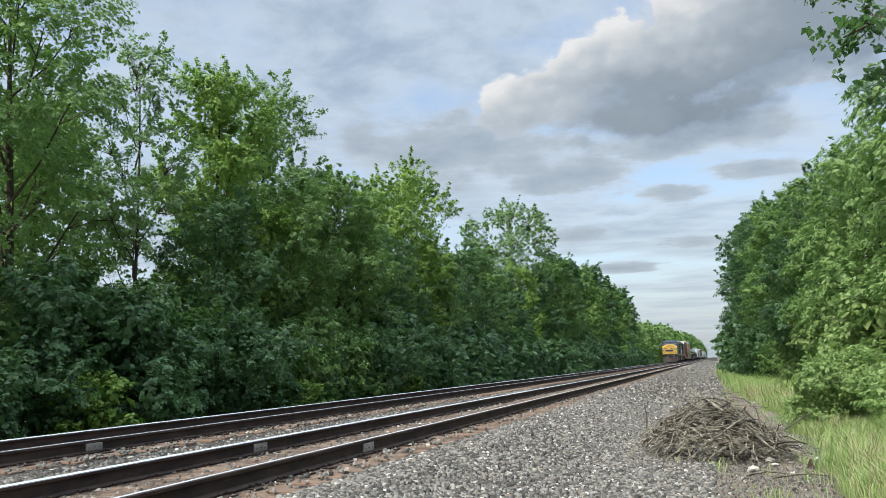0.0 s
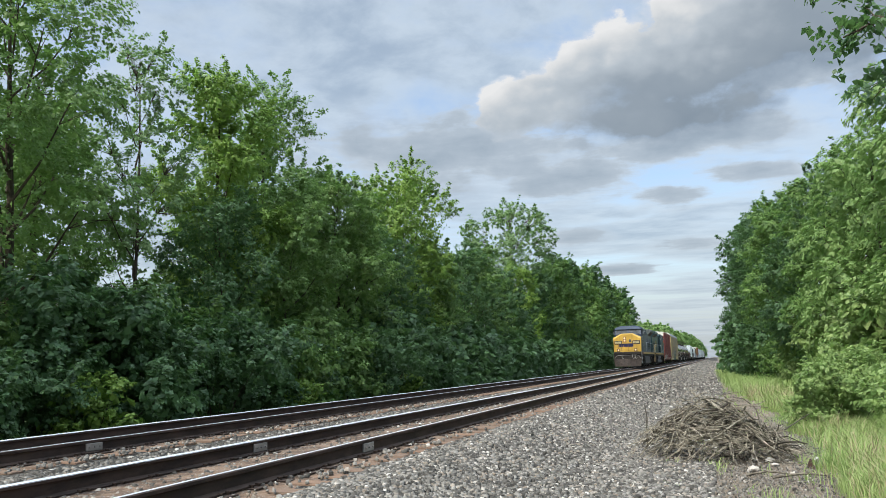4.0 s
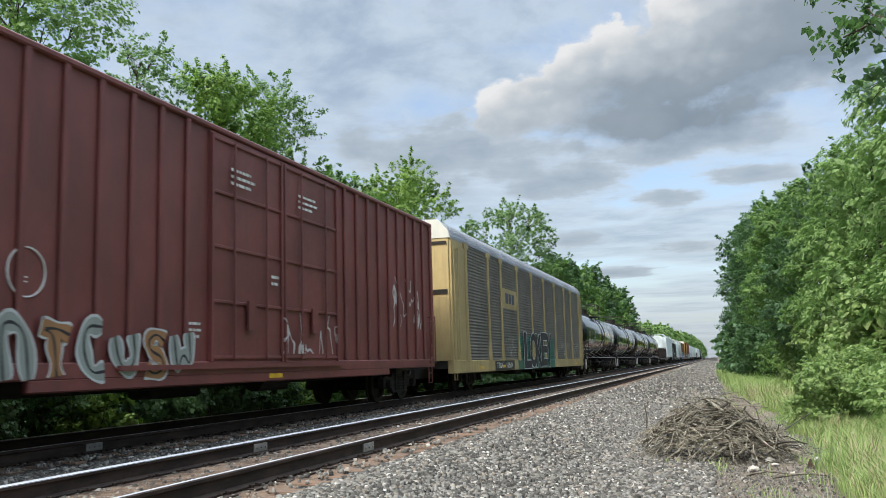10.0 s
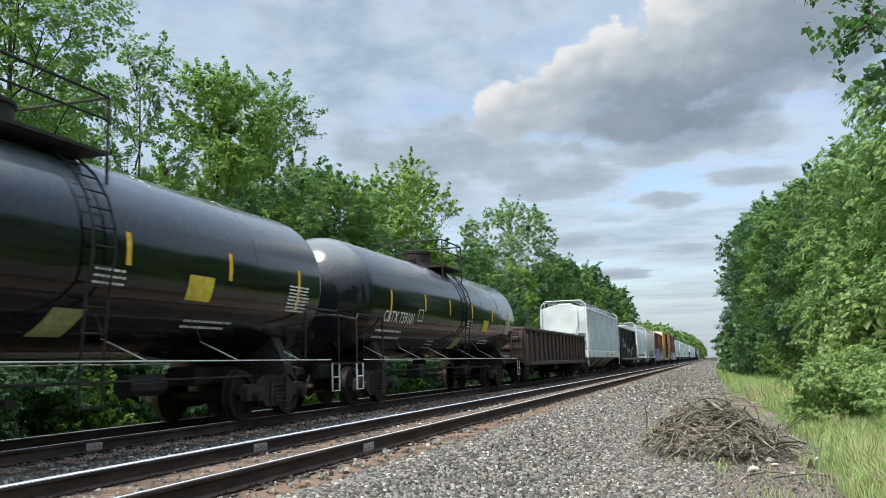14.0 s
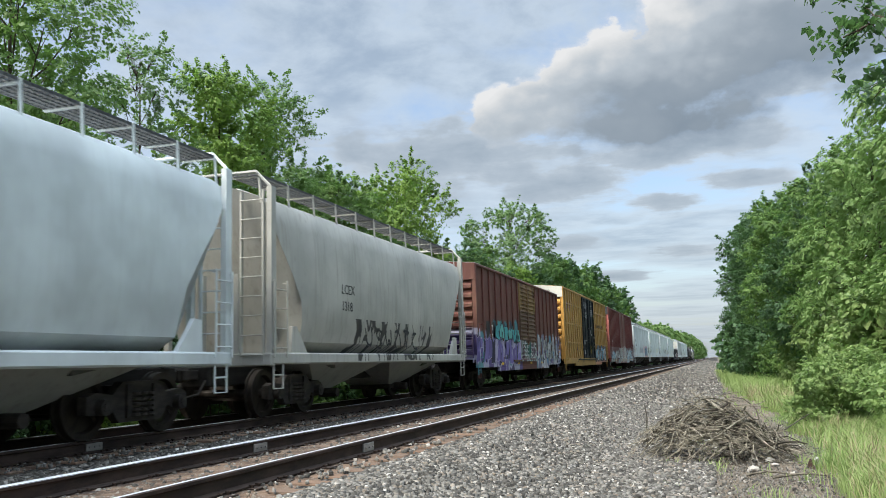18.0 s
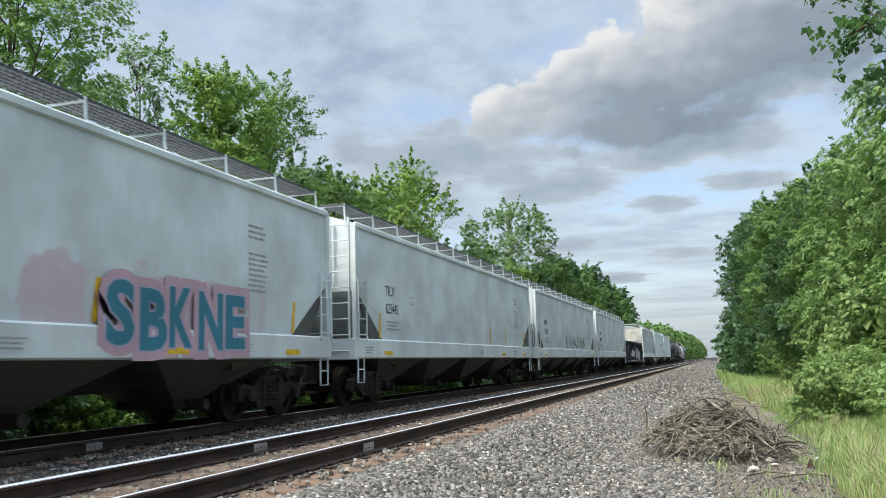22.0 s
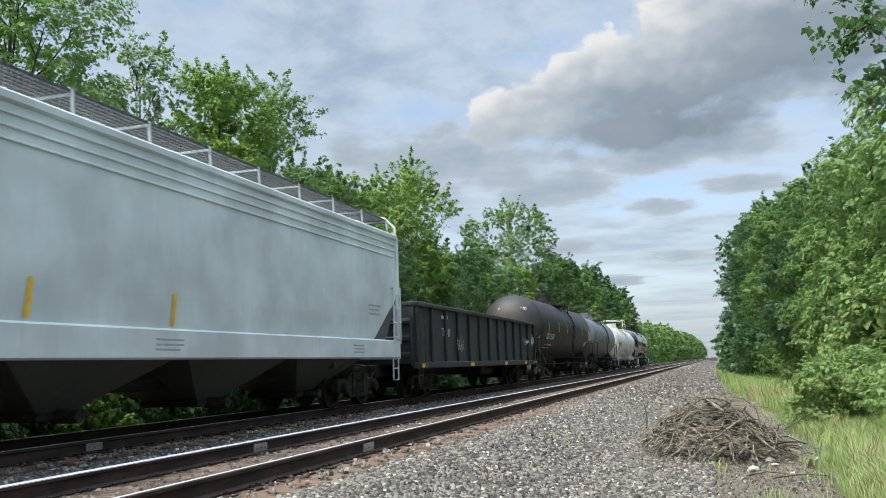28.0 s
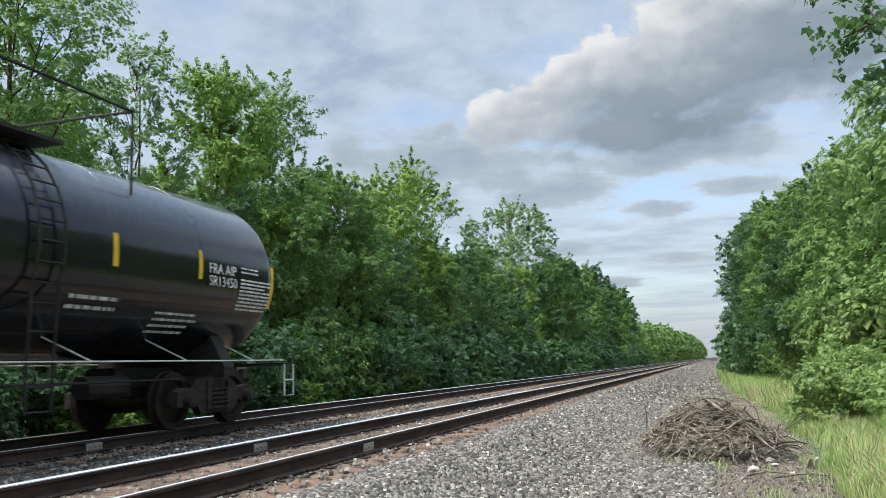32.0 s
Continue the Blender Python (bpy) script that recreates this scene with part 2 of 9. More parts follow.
def fat_letters(words, parent, x, y0, y1, z0, z1, fill, line, halo=None, seed=1, lean=0.0, rim=0.10):
    """Swollen spray-can letters: a fill, a broad outline behind it and a softer rim behind that."""
    rng = random.Random(seed)
    n = len(words)
    pitch = (y1 - y0) / n
    for i, ch in enumerate(words):
        up, dn = rng.uniform(-0.03, 0.06) * (z1 - z0), rng.uniform(-0.05, 0.02) * (z1 - z0)
        slot = (y0 + i * pitch - 0.04 * pitch, y0 + (i + 1) * pitch + 0.04 * pitch, z0 + dn, z1 + up)
        for k, (mat, grow_by) in enumerate(((halo, 0.16), (line, rim), (fill, 0.035))):
            if mat is None:
                continue
            cu = bpy.data.curves.new("letter", "FONT")
            cu.body, cu.size, cu.offset, cu.extrude, cu.resolution_u = ch, 1.0, grow_by, 0.0008, 3
            ob = new("letter", cu)
            me = bpy.data.meshes.new_from_object(ob)
            bpy.data.objects.remove(ob)
            bpy.data.curves.remove(cu)
            if k == 0 or (k == 1 and halo is None):
                big = grow_by
                xs, ys = [v.co.x for v in me.vertices], [v.co.y for v in me.vertices]
                lo, sx, lo_z, sz = min(xs), max(xs) - min(xs), min(ys), max(ys) - min(ys)
            m = pitch * 0.10
            for v in me.vertices:
                u, q = (v.co.x - lo) / sx, (v.co.y - lo_z) / sz
                v.co = Vector((x + 0.0024 * k + 0.0003 * i + v.co.z, slot[0] - m + u * (slot[1] - slot[0] + 2 * m) + lean * (q - 0.5), slot[2] - m + q * (slot[3] - slot[2] + 2 * m)))
            me.materials.clear()
            me.materials.append(mat)
            part("spray_letter", me, None, parent, "")


STROKES = (((0.9, 0.82), (0.5, 1.0), (0.1, 0.82), (0.25, 0.56), (0.75, 0.46), (0.92, 0.2), (0.5, 0.0), (0.08, 0.16)),
           ((0.1, 0.0), (0.1, 0.7), (0.45, 1.0), (0.85, 0.75), (0.92, 0.0)),
           ((0.9, 0.92), (0.35, 0.96), (0.1, 0.5), (0.3, 0.06), (0.92, 0.08)),
           ((0.02, 0.9), (0.5, 0.98), (0.98, 0.9), (0.6, 0.86), (0.5, 0.4), (0.45, 0.0)),
           ((0.12, 1.0), (0.12, 0.1), (0.5, 0.0), (0.9, 0.2), (0.9, 1.0)),
           ((0.1, 0.0), (0.14, 0.95), (0.5, 0.45), (0.86, 0.98), (0.92, 0.0)))


def ribbon(g, pts, w, x):
    for _ in range(2):
        q = [pts[0]]
        for a, b in zip(pts[:-1], pts[1:]):
            q += [(a[0] * 0.75 + b[0] * 0.25, a[1] * 0.75 + b[1] * 0.25), (a[0] * 0.25 + b[0] * 0.75, a[1] * 0.25 + b[1] * 0.75)]
        pts = q + [pts[-1]]
    vs = []
    for i, p in enumerate(pts):
        a, b = pts[max(0, i - 1)], pts[min(len(pts) - 1, i + 1)]
        d = Vector((b[0] - a[0], b[1] - a[1]))
        d = d.normalized() if d.length > 1e-6 else Vector((1, 0))
        k = w * (0.8 + 0.2 * math.sin(i * 0.9))
        vs += [(x, p[0] - d.y * k, p[1] + d.x * k), (x, p[0] + d.y * k, p[1] - d.x * k)]
    return g.add(vs, [(2 * i, 2 * i + 1, 2 * i + 3, 2 * i + 2) for i in range(len(pts) - 1)])


def throw_up(parent, x, y0, y1, z0, z1, n, width, fills, line, shine=None, seed=1, halo=None):
    """Bulging illegible spray-can figures side by side."""
    rng = random.Random(seed)
    pitch = (y1 - y0) / n
    for i in range(n):
        st = STROKES[(i * 5 + seed) % len(STROKES)]
        if (i + seed) % 2:
            st = tuple((1 - u, q * 0.9 + 0.1 * u) for u, q in st)
        if i % 3 != 1:
            st = tuple((u + 0.18 * (q - 0.5), 1 - q) for u, q in st)
        a, b = y0 + (i + 0.02) * pitch, y0 + (i + 0.98) * pitch
        top, low = z1 - rng.uniform(0, 0.16) * (z1 - z0), z0 + rng.uniform(0, 0.08) * (z1 - z0)
        pts = [(a + (b - a) * (0.12 + 0.76 * u), low + width + (top - low - 2 * width) * q) for u, q in st]
        for k, (mat, w) in enumerate(((halo, 1.9), (line, 1.35), (fills[i % len(fills)], 1.0), (shine, 0.18))):
            if mat:
                part("spray_figure", ribbon(Geo(), pts, width * w, x + 0.0018 * k + 0.0002 * i), mat, parent)


def shards(parent, x, y0, y1, z0, z1, n, size, fills, line, seed=1):
    """Angular spray-can pieces that lean over one another, each with a thin bright edge; illegible."""
    rng = random.Random(seed)
    for i in range(n):
        c = y0 + (y1 - y0) * (i + rng.uniform(0.2, 0.8)) / n
        h = (z1 - z0) * rng.uniform(0.45, 0.95)
        b = z0 + rng.uniform(0, 1) * (z1 - z0 - h)
        w = size * rng.uniform(0.5, 1.0)
        ln = rng.uniform(-0.5, 0.5) * size
        poly = [(c - w * 0.5, b), (c + w * 0.15, b + h * rng.uniform(0.0, 0.2)), (c + w * 0.5, b), (c + w * 0.42 + ln, b + h * 0.7), (c + w * 0.55 + ln, b + h), (c + ln, b + h * rng.uniform(0.75, 0.9)), (c - w * 0.45 + ln, b + h * 0.95), (c - w * 0.25 + ln * 0.5, b + h * 0.5)]
        xx = x + 0.0010 * (i % 5)
        part("spray_figure", Geo().add([(xx, p, q) for p, q in poly], [tuple(range(len(poly)))]), fills[i % len(fills)], parent)
        k = rng.randrange(len(poly))
        part("spray_line", ribbon(Geo(), [poly[(k + m) % len(poly)] for m in range(4)], 0.016, xx + 0.0006), line, parent)


def scribble(parent, x, y0, y1, z0, z1, mat, seed=1, loops=9, w=0.018):
    """A quick marker scrawl: thin strokes up and down, illegible."""
    rng = random.Random(seed)
    for k in range(5):
        pts, at = [], rng.uniform(0.0, 0.55)
        for i in range(loops + 3):
            at += rng.uniform(-0.16, 0.30)
            pts.append((y0 + (y1 - y0) * min(1.0, max(0.0, at)), z0 + (z1 - z0) * (rng.uniform(0.0, 0.45) if i % 2 else rng.uniform(0.55, 1.0))))
        part("chalk_mark", ribbon(Geo(), pts, w * rng.uniform(0.7, 1.2), x + 0.0006 * k), mat, parent)


def bars(parent, material, x, y, z, w, h, n=3, name="lettering", seed=1, facing="side"):
    """Writing too small to read: plain bars."""
    g = Geo()
    rng = random.Random(seed)
    for i in range(n):
        zz, tall = z + h - (i + 0.6) * h / n, 0.42 * h / n
        a, end = 0.0, w * rng.uniform(0.7, 1.0)
        while a < end:
            b = min(end, a + tall * rng.uniform(1.2, 4.5))
            if facing == "side":
                g.box(x, x + 0.003, y + a, y + b, zz, zz + tall)
            else:
                g.box(x + a, x + b, y - 0.003, y, zz, zz + tall)
            a = b + tall * 0.6
    return tagged(part(name, g, material, parent), kind="stuff")
# ================= clouds =================
def cloud_material():
    t = Tree("clouds")
    co = t.coords()
    x, y, z = t.xyz(co)
    hyp = t.math("SQRT", t.math("ADD", t.math("MULTIPLY", x, x), t.math("MULTIPLY", y, y)))
    az = t.math("ARCTAN2", x, y)
    el = t.math("ARCTAN2", z, hyp)
    # a flat layer seen from below: noise stretches towards the horizon
    inv = t.math("DIVIDE", 1.0, t.math("ADD", t.math("ABSOLUTE", el), 0.10))
    comb = t.node("ShaderNodeCombineXYZ")
    t.put(comb.inputs[0], t.math("MULTIPLY", az, 2.4))
    t.put(comb.inputs[1], t.math("MULTIPLY", inv, 0.95))
    lay = comb.outputs[0]
    n1 = t.noise(lay, 1.7, 8.0, 0.56, 0.3)
    n2 = t.noise(lay, 5.5, 6.0, 0.6, 0.2)
    ang = t.node("ShaderNodeCombineXYZ")
    t.put(ang.inputs[0], t.math("MULTIPLY", az, 1.0))
    t.put(ang.inputs[1], t.math("MULTIPLY", el, 1.5))
    puff = t.noise(ang.outputs[0], 7.0, 8.0, 0.56)
    puff2 = t.noise(t.mapping(ang.outputs[0], (1, 1, 1), (3.1, 0.4, 0)), 17.0, 6.0, 0.55)
    warp = t.node("ShaderNodeVectorMath")
    warp.operation = "MULTIPLY_ADD"
    t.put(warp.inputs[0], t.colour_noise(ang.outputs[0], 16.0))
    warp.inputs[1].default_value = (0.05, 0.05, 0.0)
    t.put(warp.inputs[2], ang.outputs[0])

    def billow(scale):
        v = t.node("ShaderNodeTexVoronoi")
        v.feature = "SMOOTH_F1"
        t.put(v.inputs["Vector"], warp.outputs[0])
        v.inputs["Scale"].default_value = scale
        v.inputs["Smoothness"].default_value = 0.35
        return t.math("SUBTRACT", 0.45, v.outputs["Distance"])

    bil = t.math("ADD", t.math("MULTIPLY", billow(15.0), 0.50), t.math("MULTIPLY", billow(38.0), 0.24))
    bump_n = t.math("ADD", t.math("ADD", t.math("MULTIPLY", t.math("SUBTRACT", puff, 0.5), 1.0), bil), t.math("MULTIPLY", t.math("SUBTRACT", t.noise(ang.outputs[0], 48.0, 5.0, 0.6), 0.5), 0.45))

    def lobe(ca, ce, ra, re, tilt):
        da, de = t.math("SUBTRACT", az, ca), t.math("SUBTRACT", el, ce)
        c, s = math.cos(tilt), math.sin(tilt)
        u = t.math("DIVIDE", t.math("ADD", t.math("MULTIPLY", da, c), t.math("MULTIPLY", de, s)), ra)
        v = t.math("DIVIDE", t.math("SUBTRACT", t.math("MULTIPLY", de, c), t.math("MULTIPLY", da, s)), re)
        return t.math("SUBTRACT", 1.0, t.math("SQRT", t.math("ADD", t.math("MULTIPLY", u, u), t.math("MULTIPLY", v, v)))), u, v

    dens = None
    under = None
    for spec in LOBES:
        d, u, v = lobe(*spec)
        dens = d if dens is None else t.math("SMOOTH_MAX", dens, d, 0.25)
    dens = t.math("ADD", dens, bump_n)
    # distance below the sunlit upper edge, in radians
    rim = t.math("ADD", t.math("MULTIPLY", t.math("ADD", az, 0.276), 0.348), t.math("MULTIPLY", t.math("SUBTRACT", el, 0.299), -0.938))
    soft_low = t.smooth(rim, 0.02, 0.12)
    cum = t.math("ADD", t.math("MULTIPLY", t.smooth(dens, -0.10, 0.13), t.math("SUBTRACT", 1.0, soft_low)), t.math("MULTIPLY", t.smooth(dens, -0.30, 0.40), soft_low))
    deep = t.smooth(dens, -0.05, 0.40)
    # high thin veil and the layers near the horizon
    layer = t.math("MULTIPLY", t.smooth(n1, 0.26, 0.54), t.math("SUBTRACT", 1.0, t.smooth(el, 0.42, 0.60)))
    shade = t.smooth(t.math("ADD", t.math("MULTIPLY", n1, 0.7), t.math("MULTIPLY", n2, 0.4)), 0.48, 0.72)
    white, grey, dark = (0.73, 0.835, 0.925), (0.45, 0.55, 0.66), (0.275, 0.345, 0.425)
    lay_col = t.mix(shade, white, grey)
    low = t.smooth(el, 0.02, 0.30)
    veil = t.smooth(t.noise(t.mapping(lay, (0.5, 1.3, 1.0), (4.0, 2.0, 0.0)), 1.3, 6.0, 0.62, 0.7), 0.42, 0.68)
    lit = t.math("ADD", t.math("MULTIPLY", deep, 0.14), t.math("MULTIPLY", rim, 5.4))
    lit = t.math("ADD", lit, t.math("MULTIPLY", t.math("SUBTRACT", puff, 0.5), -0.9))
    lit = t.math("ADD", lit, t.math("MULTIPLY", bil, -0.55))
    cum_col = t.ramp(lit, [(0.0, (0.95, 0.96, 0.97)), (0.14, (0.82, 0.845, 0.865)), (0.34, (0.56, 0.63, 0.70)), (0.62, (0.36, 0.43, 0.505)), (1.0, dark)])
    # soft grey banks below it
    bank = None
    for spec in BANKS:
        d, u, v = lobe(*spec)
        bank = d if bank is None else t.math("SMOOTH_MAX", bank, d, 0.2)
    bank = t.math("ADD", bank, t.math("ADD", t.math("MULTIPLY", t.math("SUBTRACT", n2, 0.5), 1.5), t.math("MULTIPLY", t.math("SUBTRACT", puff2, 0.5), 0.7)))
    banked = t.smooth(bank, -0.15, 0.45)
    bank_col = t.ramp(t.math("ADD", t.math("MULTIPLY", bank, 0.7), t.math("MULTIPLY", t.math("SUBTRACT", puff2, 0.5), 0.6)), [(0.0, (0.72, 0.80, 0.87)), (0.35, (0.53, 0.61, 0.69)), (0.8, (0.41, 0.49, 0.57))])
    alpha = t.math("MAXIMUM", t.math("MULTIPLY", layer, 0.80), t.math("MULTIPLY", veil, 0.55))
    haze = t.math("SUBTRACT", 1.0, t.smooth(el, 0.0, 0.16))
    alpha = t.math("MAXIMUM", alpha, t.math("MULTIPLY", haze, 0.6))
    col = t.mix(t.math("MULTIPLY", haze, 0.4), lay_col, (0.72, 0.80, 0.88))
    col = t.mix(banked, col, bank_col)
    col = t.mix(cum, col, cum_col)
    alpha = t.math("MAXIMUM", t.math("MAXIMUM", alpha, t.math("MULTIPLY", banked, 0.92)), cum)
    # overhead the thin cloud closes up and grows brighter, as under any cloudy sky
    over = t.smooth(el, 0.46, 1.15)
    alpha = t.math("MAXIMUM", alpha, t.math("MULTIPLY", over, 0.85))
    col = t.mix(t.math("MULTIPLY", over, 0.8), col, white)
    em = t.node("ShaderNodeEmission")
    t.put(em.inputs["Color"], col)
    t.put(em.inputs["Strength"], t.math("ADD", 0.352, t.math("MULTIPLY", over, 1.35)))
    tr = t.node("ShaderNodeBsdfTransparent")
    mx = t.node("ShaderNodeMixShader")
    t.put(mx.inputs[0], alpha)
    t.t.links.new(tr.outputs[0], mx.inputs[1])
    t.t.links.new(em.outputs[0], mx.inputs[2])
    return t.done(mx.outputs[0])


# azimuth, elevation, half widths (radians) and tilt of the great grey cloud's lobes
LOBES = ((-0.030, 0.315, 0.160, 0.072, 0.22), (0.110, 0.350, 0.150, 0.075, 0.0), (-0.205, 0.290, 0.070, 0.034, 0.35), (-0.060, 0.266, 0.120, 0.028, 0.0), (-0.125, 0.325, 0.075, 0.036, 0.40), (0.030, 0.395, 0.110, 0.045, 0.3))
BANKS = ((-0.300, 0.238, 0.210, 0.055, 0.0), (-0.050, 0.228, 0.120, 0.022, 0.0), (-0.160, 0.205, 0.110, 0.035, 0.1), (-0.045, 0.172, 0.050, 0.016, 0.0), (0.020, 0.235, 0.110, 0.020, 0.05), (-0.160, 0.135, 0.060, 0.012, 0.0), (-0.020, 0.120, 0.070, 0.010, 0.0), (0.095, 0.300, 0.110, 0.042, 0.0), (0.010, 0.240, 0.150, 0.024, 0.05), (0.060, 0.195, 0.080, 0.014, 0.0), (-0.110, 0.095, 0.060, 0.008, 0.0))


def build_sky():
    g = Geo()
    R, n, m = 3500.0, 96, 36
    vs, fs = [], []
    for j in range(m + 1):
        e = radians(-3 + 92.9 * j / m)
        for i in range(n):
            a = 2 * math.pi * i / n
            vs.append((R * math.cos(e) * math.sin(a), R * math.cos(e) * math.cos(a), R * math.sin(e)))
    for j in range(m):
        for i in range(n):
            k = (i + 1) % n
            fs.append((j * n + i, (j + 1) * n + i, (j + 1) * n + k, j * n + k))
    g.add(vs, fs)
    ob = new("backdrop", g.mesh("backdrop", 180))
    ob.data.materials.append(cloud_material())
    return tagged(ob, "grey and white clouds drifting slowly over pale blue sky", "sky", kind="structure")


cloud_band = build_sky()
# ================= ground and track =================
NEAR, FAR = -5.073, -9.243          # centre lines of the two tracks
GAUGE = 1.507


def ground_z(x, y=0.0):
    """Height of the natural ground beside the bank; the rails' tops are at z = 0."""
    if x < -11.2:
        return -0.24 - 0.62 * min(1.0, (-11.2 - x) / 1.6)
    if x > -3.2:
        return -0.24 - 0.36 * min(1.0, (x + 3.2) / 1.5) - 0.05 * max(0.0, min(1.0, (x - 0.8) / 1.5))
    return -0.24


def earth_material():
    t = Tree("earth")
    co = t.coords()
    x, y, z = t.xyz(co)
    n1, n2, n3 = t.noise(co, 0.35, 5.0), t.noise(co, 2.2, 6.0, 0.65), t.noise(co, 24.0, 5.0, 0.7)
    soil = t.mix(t.smooth(n2, 0.35, 0.7), (0.105, 0.080, 0.058), (0.215, 0.168, 0.124))
    soil = t.mix(t.smooth(n3, 0.48, 0.62), soil, (0.30, 0.28, 0.25))
    soil = t.mix(t.smooth(t.noise(co, 60.0, 3.0, 0.6), 0.52, 0.62), soil, (0.055, 0.048, 0.040))
    grass = t.mix(t.smooth(n3, 0.3, 0.7), (0.055, 0.095, 0.022), (0.12, 0.175, 0.05))
    edge = t.math("ADD", x, t.math("MULTIPLY", t.math("SUBTRACT", n1, 0.5), 1.6))
    g = t.math("MAXIMUM", t.smooth(edge, 1.1, 1.7), t.math("SUBTRACT", 1.0, t.smooth(edge, -13.2, -12.4)))
    c = t.mix(g, soil, grass)
    h = t.math("ADD", t.math("MULTIPLY", n2, 0.5), n3)
    return t.done(t.principled(c, 0.95, 0.0, t.bump(h, 0.7, 0.03), 0.2))


def ballast_material(name, light, mid, dark):
    t = Tree(name)
    co = t.coords()
    v = t.node("ShaderNodeTexVoronoi", feature="F1")
    t.put(v.inputs["Vector"], co)
    v.inputs["Scale"].default_value = 19.0
    k = t.node("ShaderNodeSeparateColor")
    t.put(k.inputs[0], v.outputs["Color"])
    c = t.ramp(k.outputs[0], [(0.0, dark), (0.45, mid), (0.9, light), (1.0, scaled(light, 1.25))])
    # shade in the crevices between stones is painted into the colour
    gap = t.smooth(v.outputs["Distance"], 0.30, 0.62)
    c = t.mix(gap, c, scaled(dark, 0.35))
    dust_sheen = t.smooth(t.noise(co, 0.9, 5.0, 0.6), 0.42, 0.68)
    c = t.mix(t.math("MULTIPLY", dust_sheen, 0.25), c, (0.18, 0.15, 0.12))
    h = t.math("SUBTRACT", 1.0, v.outputs["Distance"])
    return t.done(t.principled(c, 0.9, 0.0, t.bump(h, 1.0, 0.05), 0.25))


def stone_material():
    t = Tree("ballast_stone")
    co = t.coords()
    rnd = t.node("ShaderNodeNewGeometry").outputs["Random Per Island"]
    c = t.ramp(rnd, [(0.0, (0.024, 0.023, 0.021)), (0.25, (0.070, 0.067, 0.061)), (0.58, (0.150, 0.144, 0.131)), (0.83, (0.265, 0.255, 0.232)), (0.92, (0.20, 0.158, 0.118)), (1.0, (0.56, 0.545, 0.505))])
    c = t.mix(t.math("MULTIPLY", t.noise(co, 30.0, 4.0), 0.35), c, (0.13, 0.118, 0.105))
    return t.done(t.principled(c, 0.85, 0.0, t.bump(t.noise(co, 60.0, 4.0), 0.4, 0.004), 0.3))


M_EARTH = earth_material()
# sheet toned dark to paint the shade between the loose stones
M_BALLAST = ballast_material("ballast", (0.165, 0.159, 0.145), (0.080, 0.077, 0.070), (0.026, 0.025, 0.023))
M_STONE = stone_material()


def rust_material(name, a, b, rough=0.75, metal=0.3):
    t = Tree(name)
    co = t.coords()
    n = t.noise(t.mapping(co, (1, 0.25, 1)), 7.0, 6.0, 0.65)
    c = t.mix(t.smooth(n, 0.3, 0.7), a, b)
    return t.done(t.principled(c, rough, metal, t.bump(t.noise(co, 40.0, 4.0), 0.3, 0.003), 0.3))


M_RAIL = rust_material("rail_rust", (0.030, 0.022, 0.019), (0.075, 0.050, 0.040))
M_PLATE = rust_material("plate_rust", (0.022, 0.017, 0.015), (0.06, 0.042, 0.034))


def polished_material():
    t = Tree("polished_steel")
    co = t.coords()
    n = t.noise(t.mapping(co, (60, 0.6, 1)), 1.0, 3.0)
    return t.done(t.principled((0.90, 0.90, 0.90), t.math("ADD", 0.42, t.math("MULTIPLY", n, 0.16)), 1.0))


M_SHINE = polished_material()
M_JOINT = rust_material("joint_bar", (0.20, 0.185, 0.17), (0.32, 0.30, 0.275), 0.7, 0.1)


def sleeper_material():
    t = Tree("sleeper_wood")
    co = t.coords()
    rnd = t.node("ShaderNodeObjectInfo").outputs["Random"]
    grain = t.noise(t.mapping(co, (0.8, 14.0, 14.0)), 2.0, 6.0, 0.7)
    c = t.mix(t.smooth(grain, 0.3, 0.7), (0.085, 0.060, 0.046), (0.21, 0.150, 0.112))
    c = t.mix(t.math("MULTIPLY", rnd, 0.5), c, (0.22, 0.135, 0.09))
    return t.done(t.principled(c, 0.9, 0.0, t.bump(grain, 0.6, 0.01), 0.2))


M_SLEEPER = sleeper_material()


def dirt_material():
    t = Tree("rust_dirt")
    co = t.coords()
    n, n2 = t.noise(co, 3.0, 6.0, 0.6), t.noise(co, 30.0, 5.0, 0.7)
    c = t.mix(t.smooth(n, 0.35, 0.65), (0.070, 0.047, 0.034), (0.180, 0.122, 0.086))
    c = t.mix(t.smooth(n2, 0.52, 0.7), c, (0.30, 0.28, 0.25))
    return t.done(t.principled(c, 0.95, 0.0, t.bump(n2, 0.8, 0.02), 0.2))


M_DIRT = dirt_material()


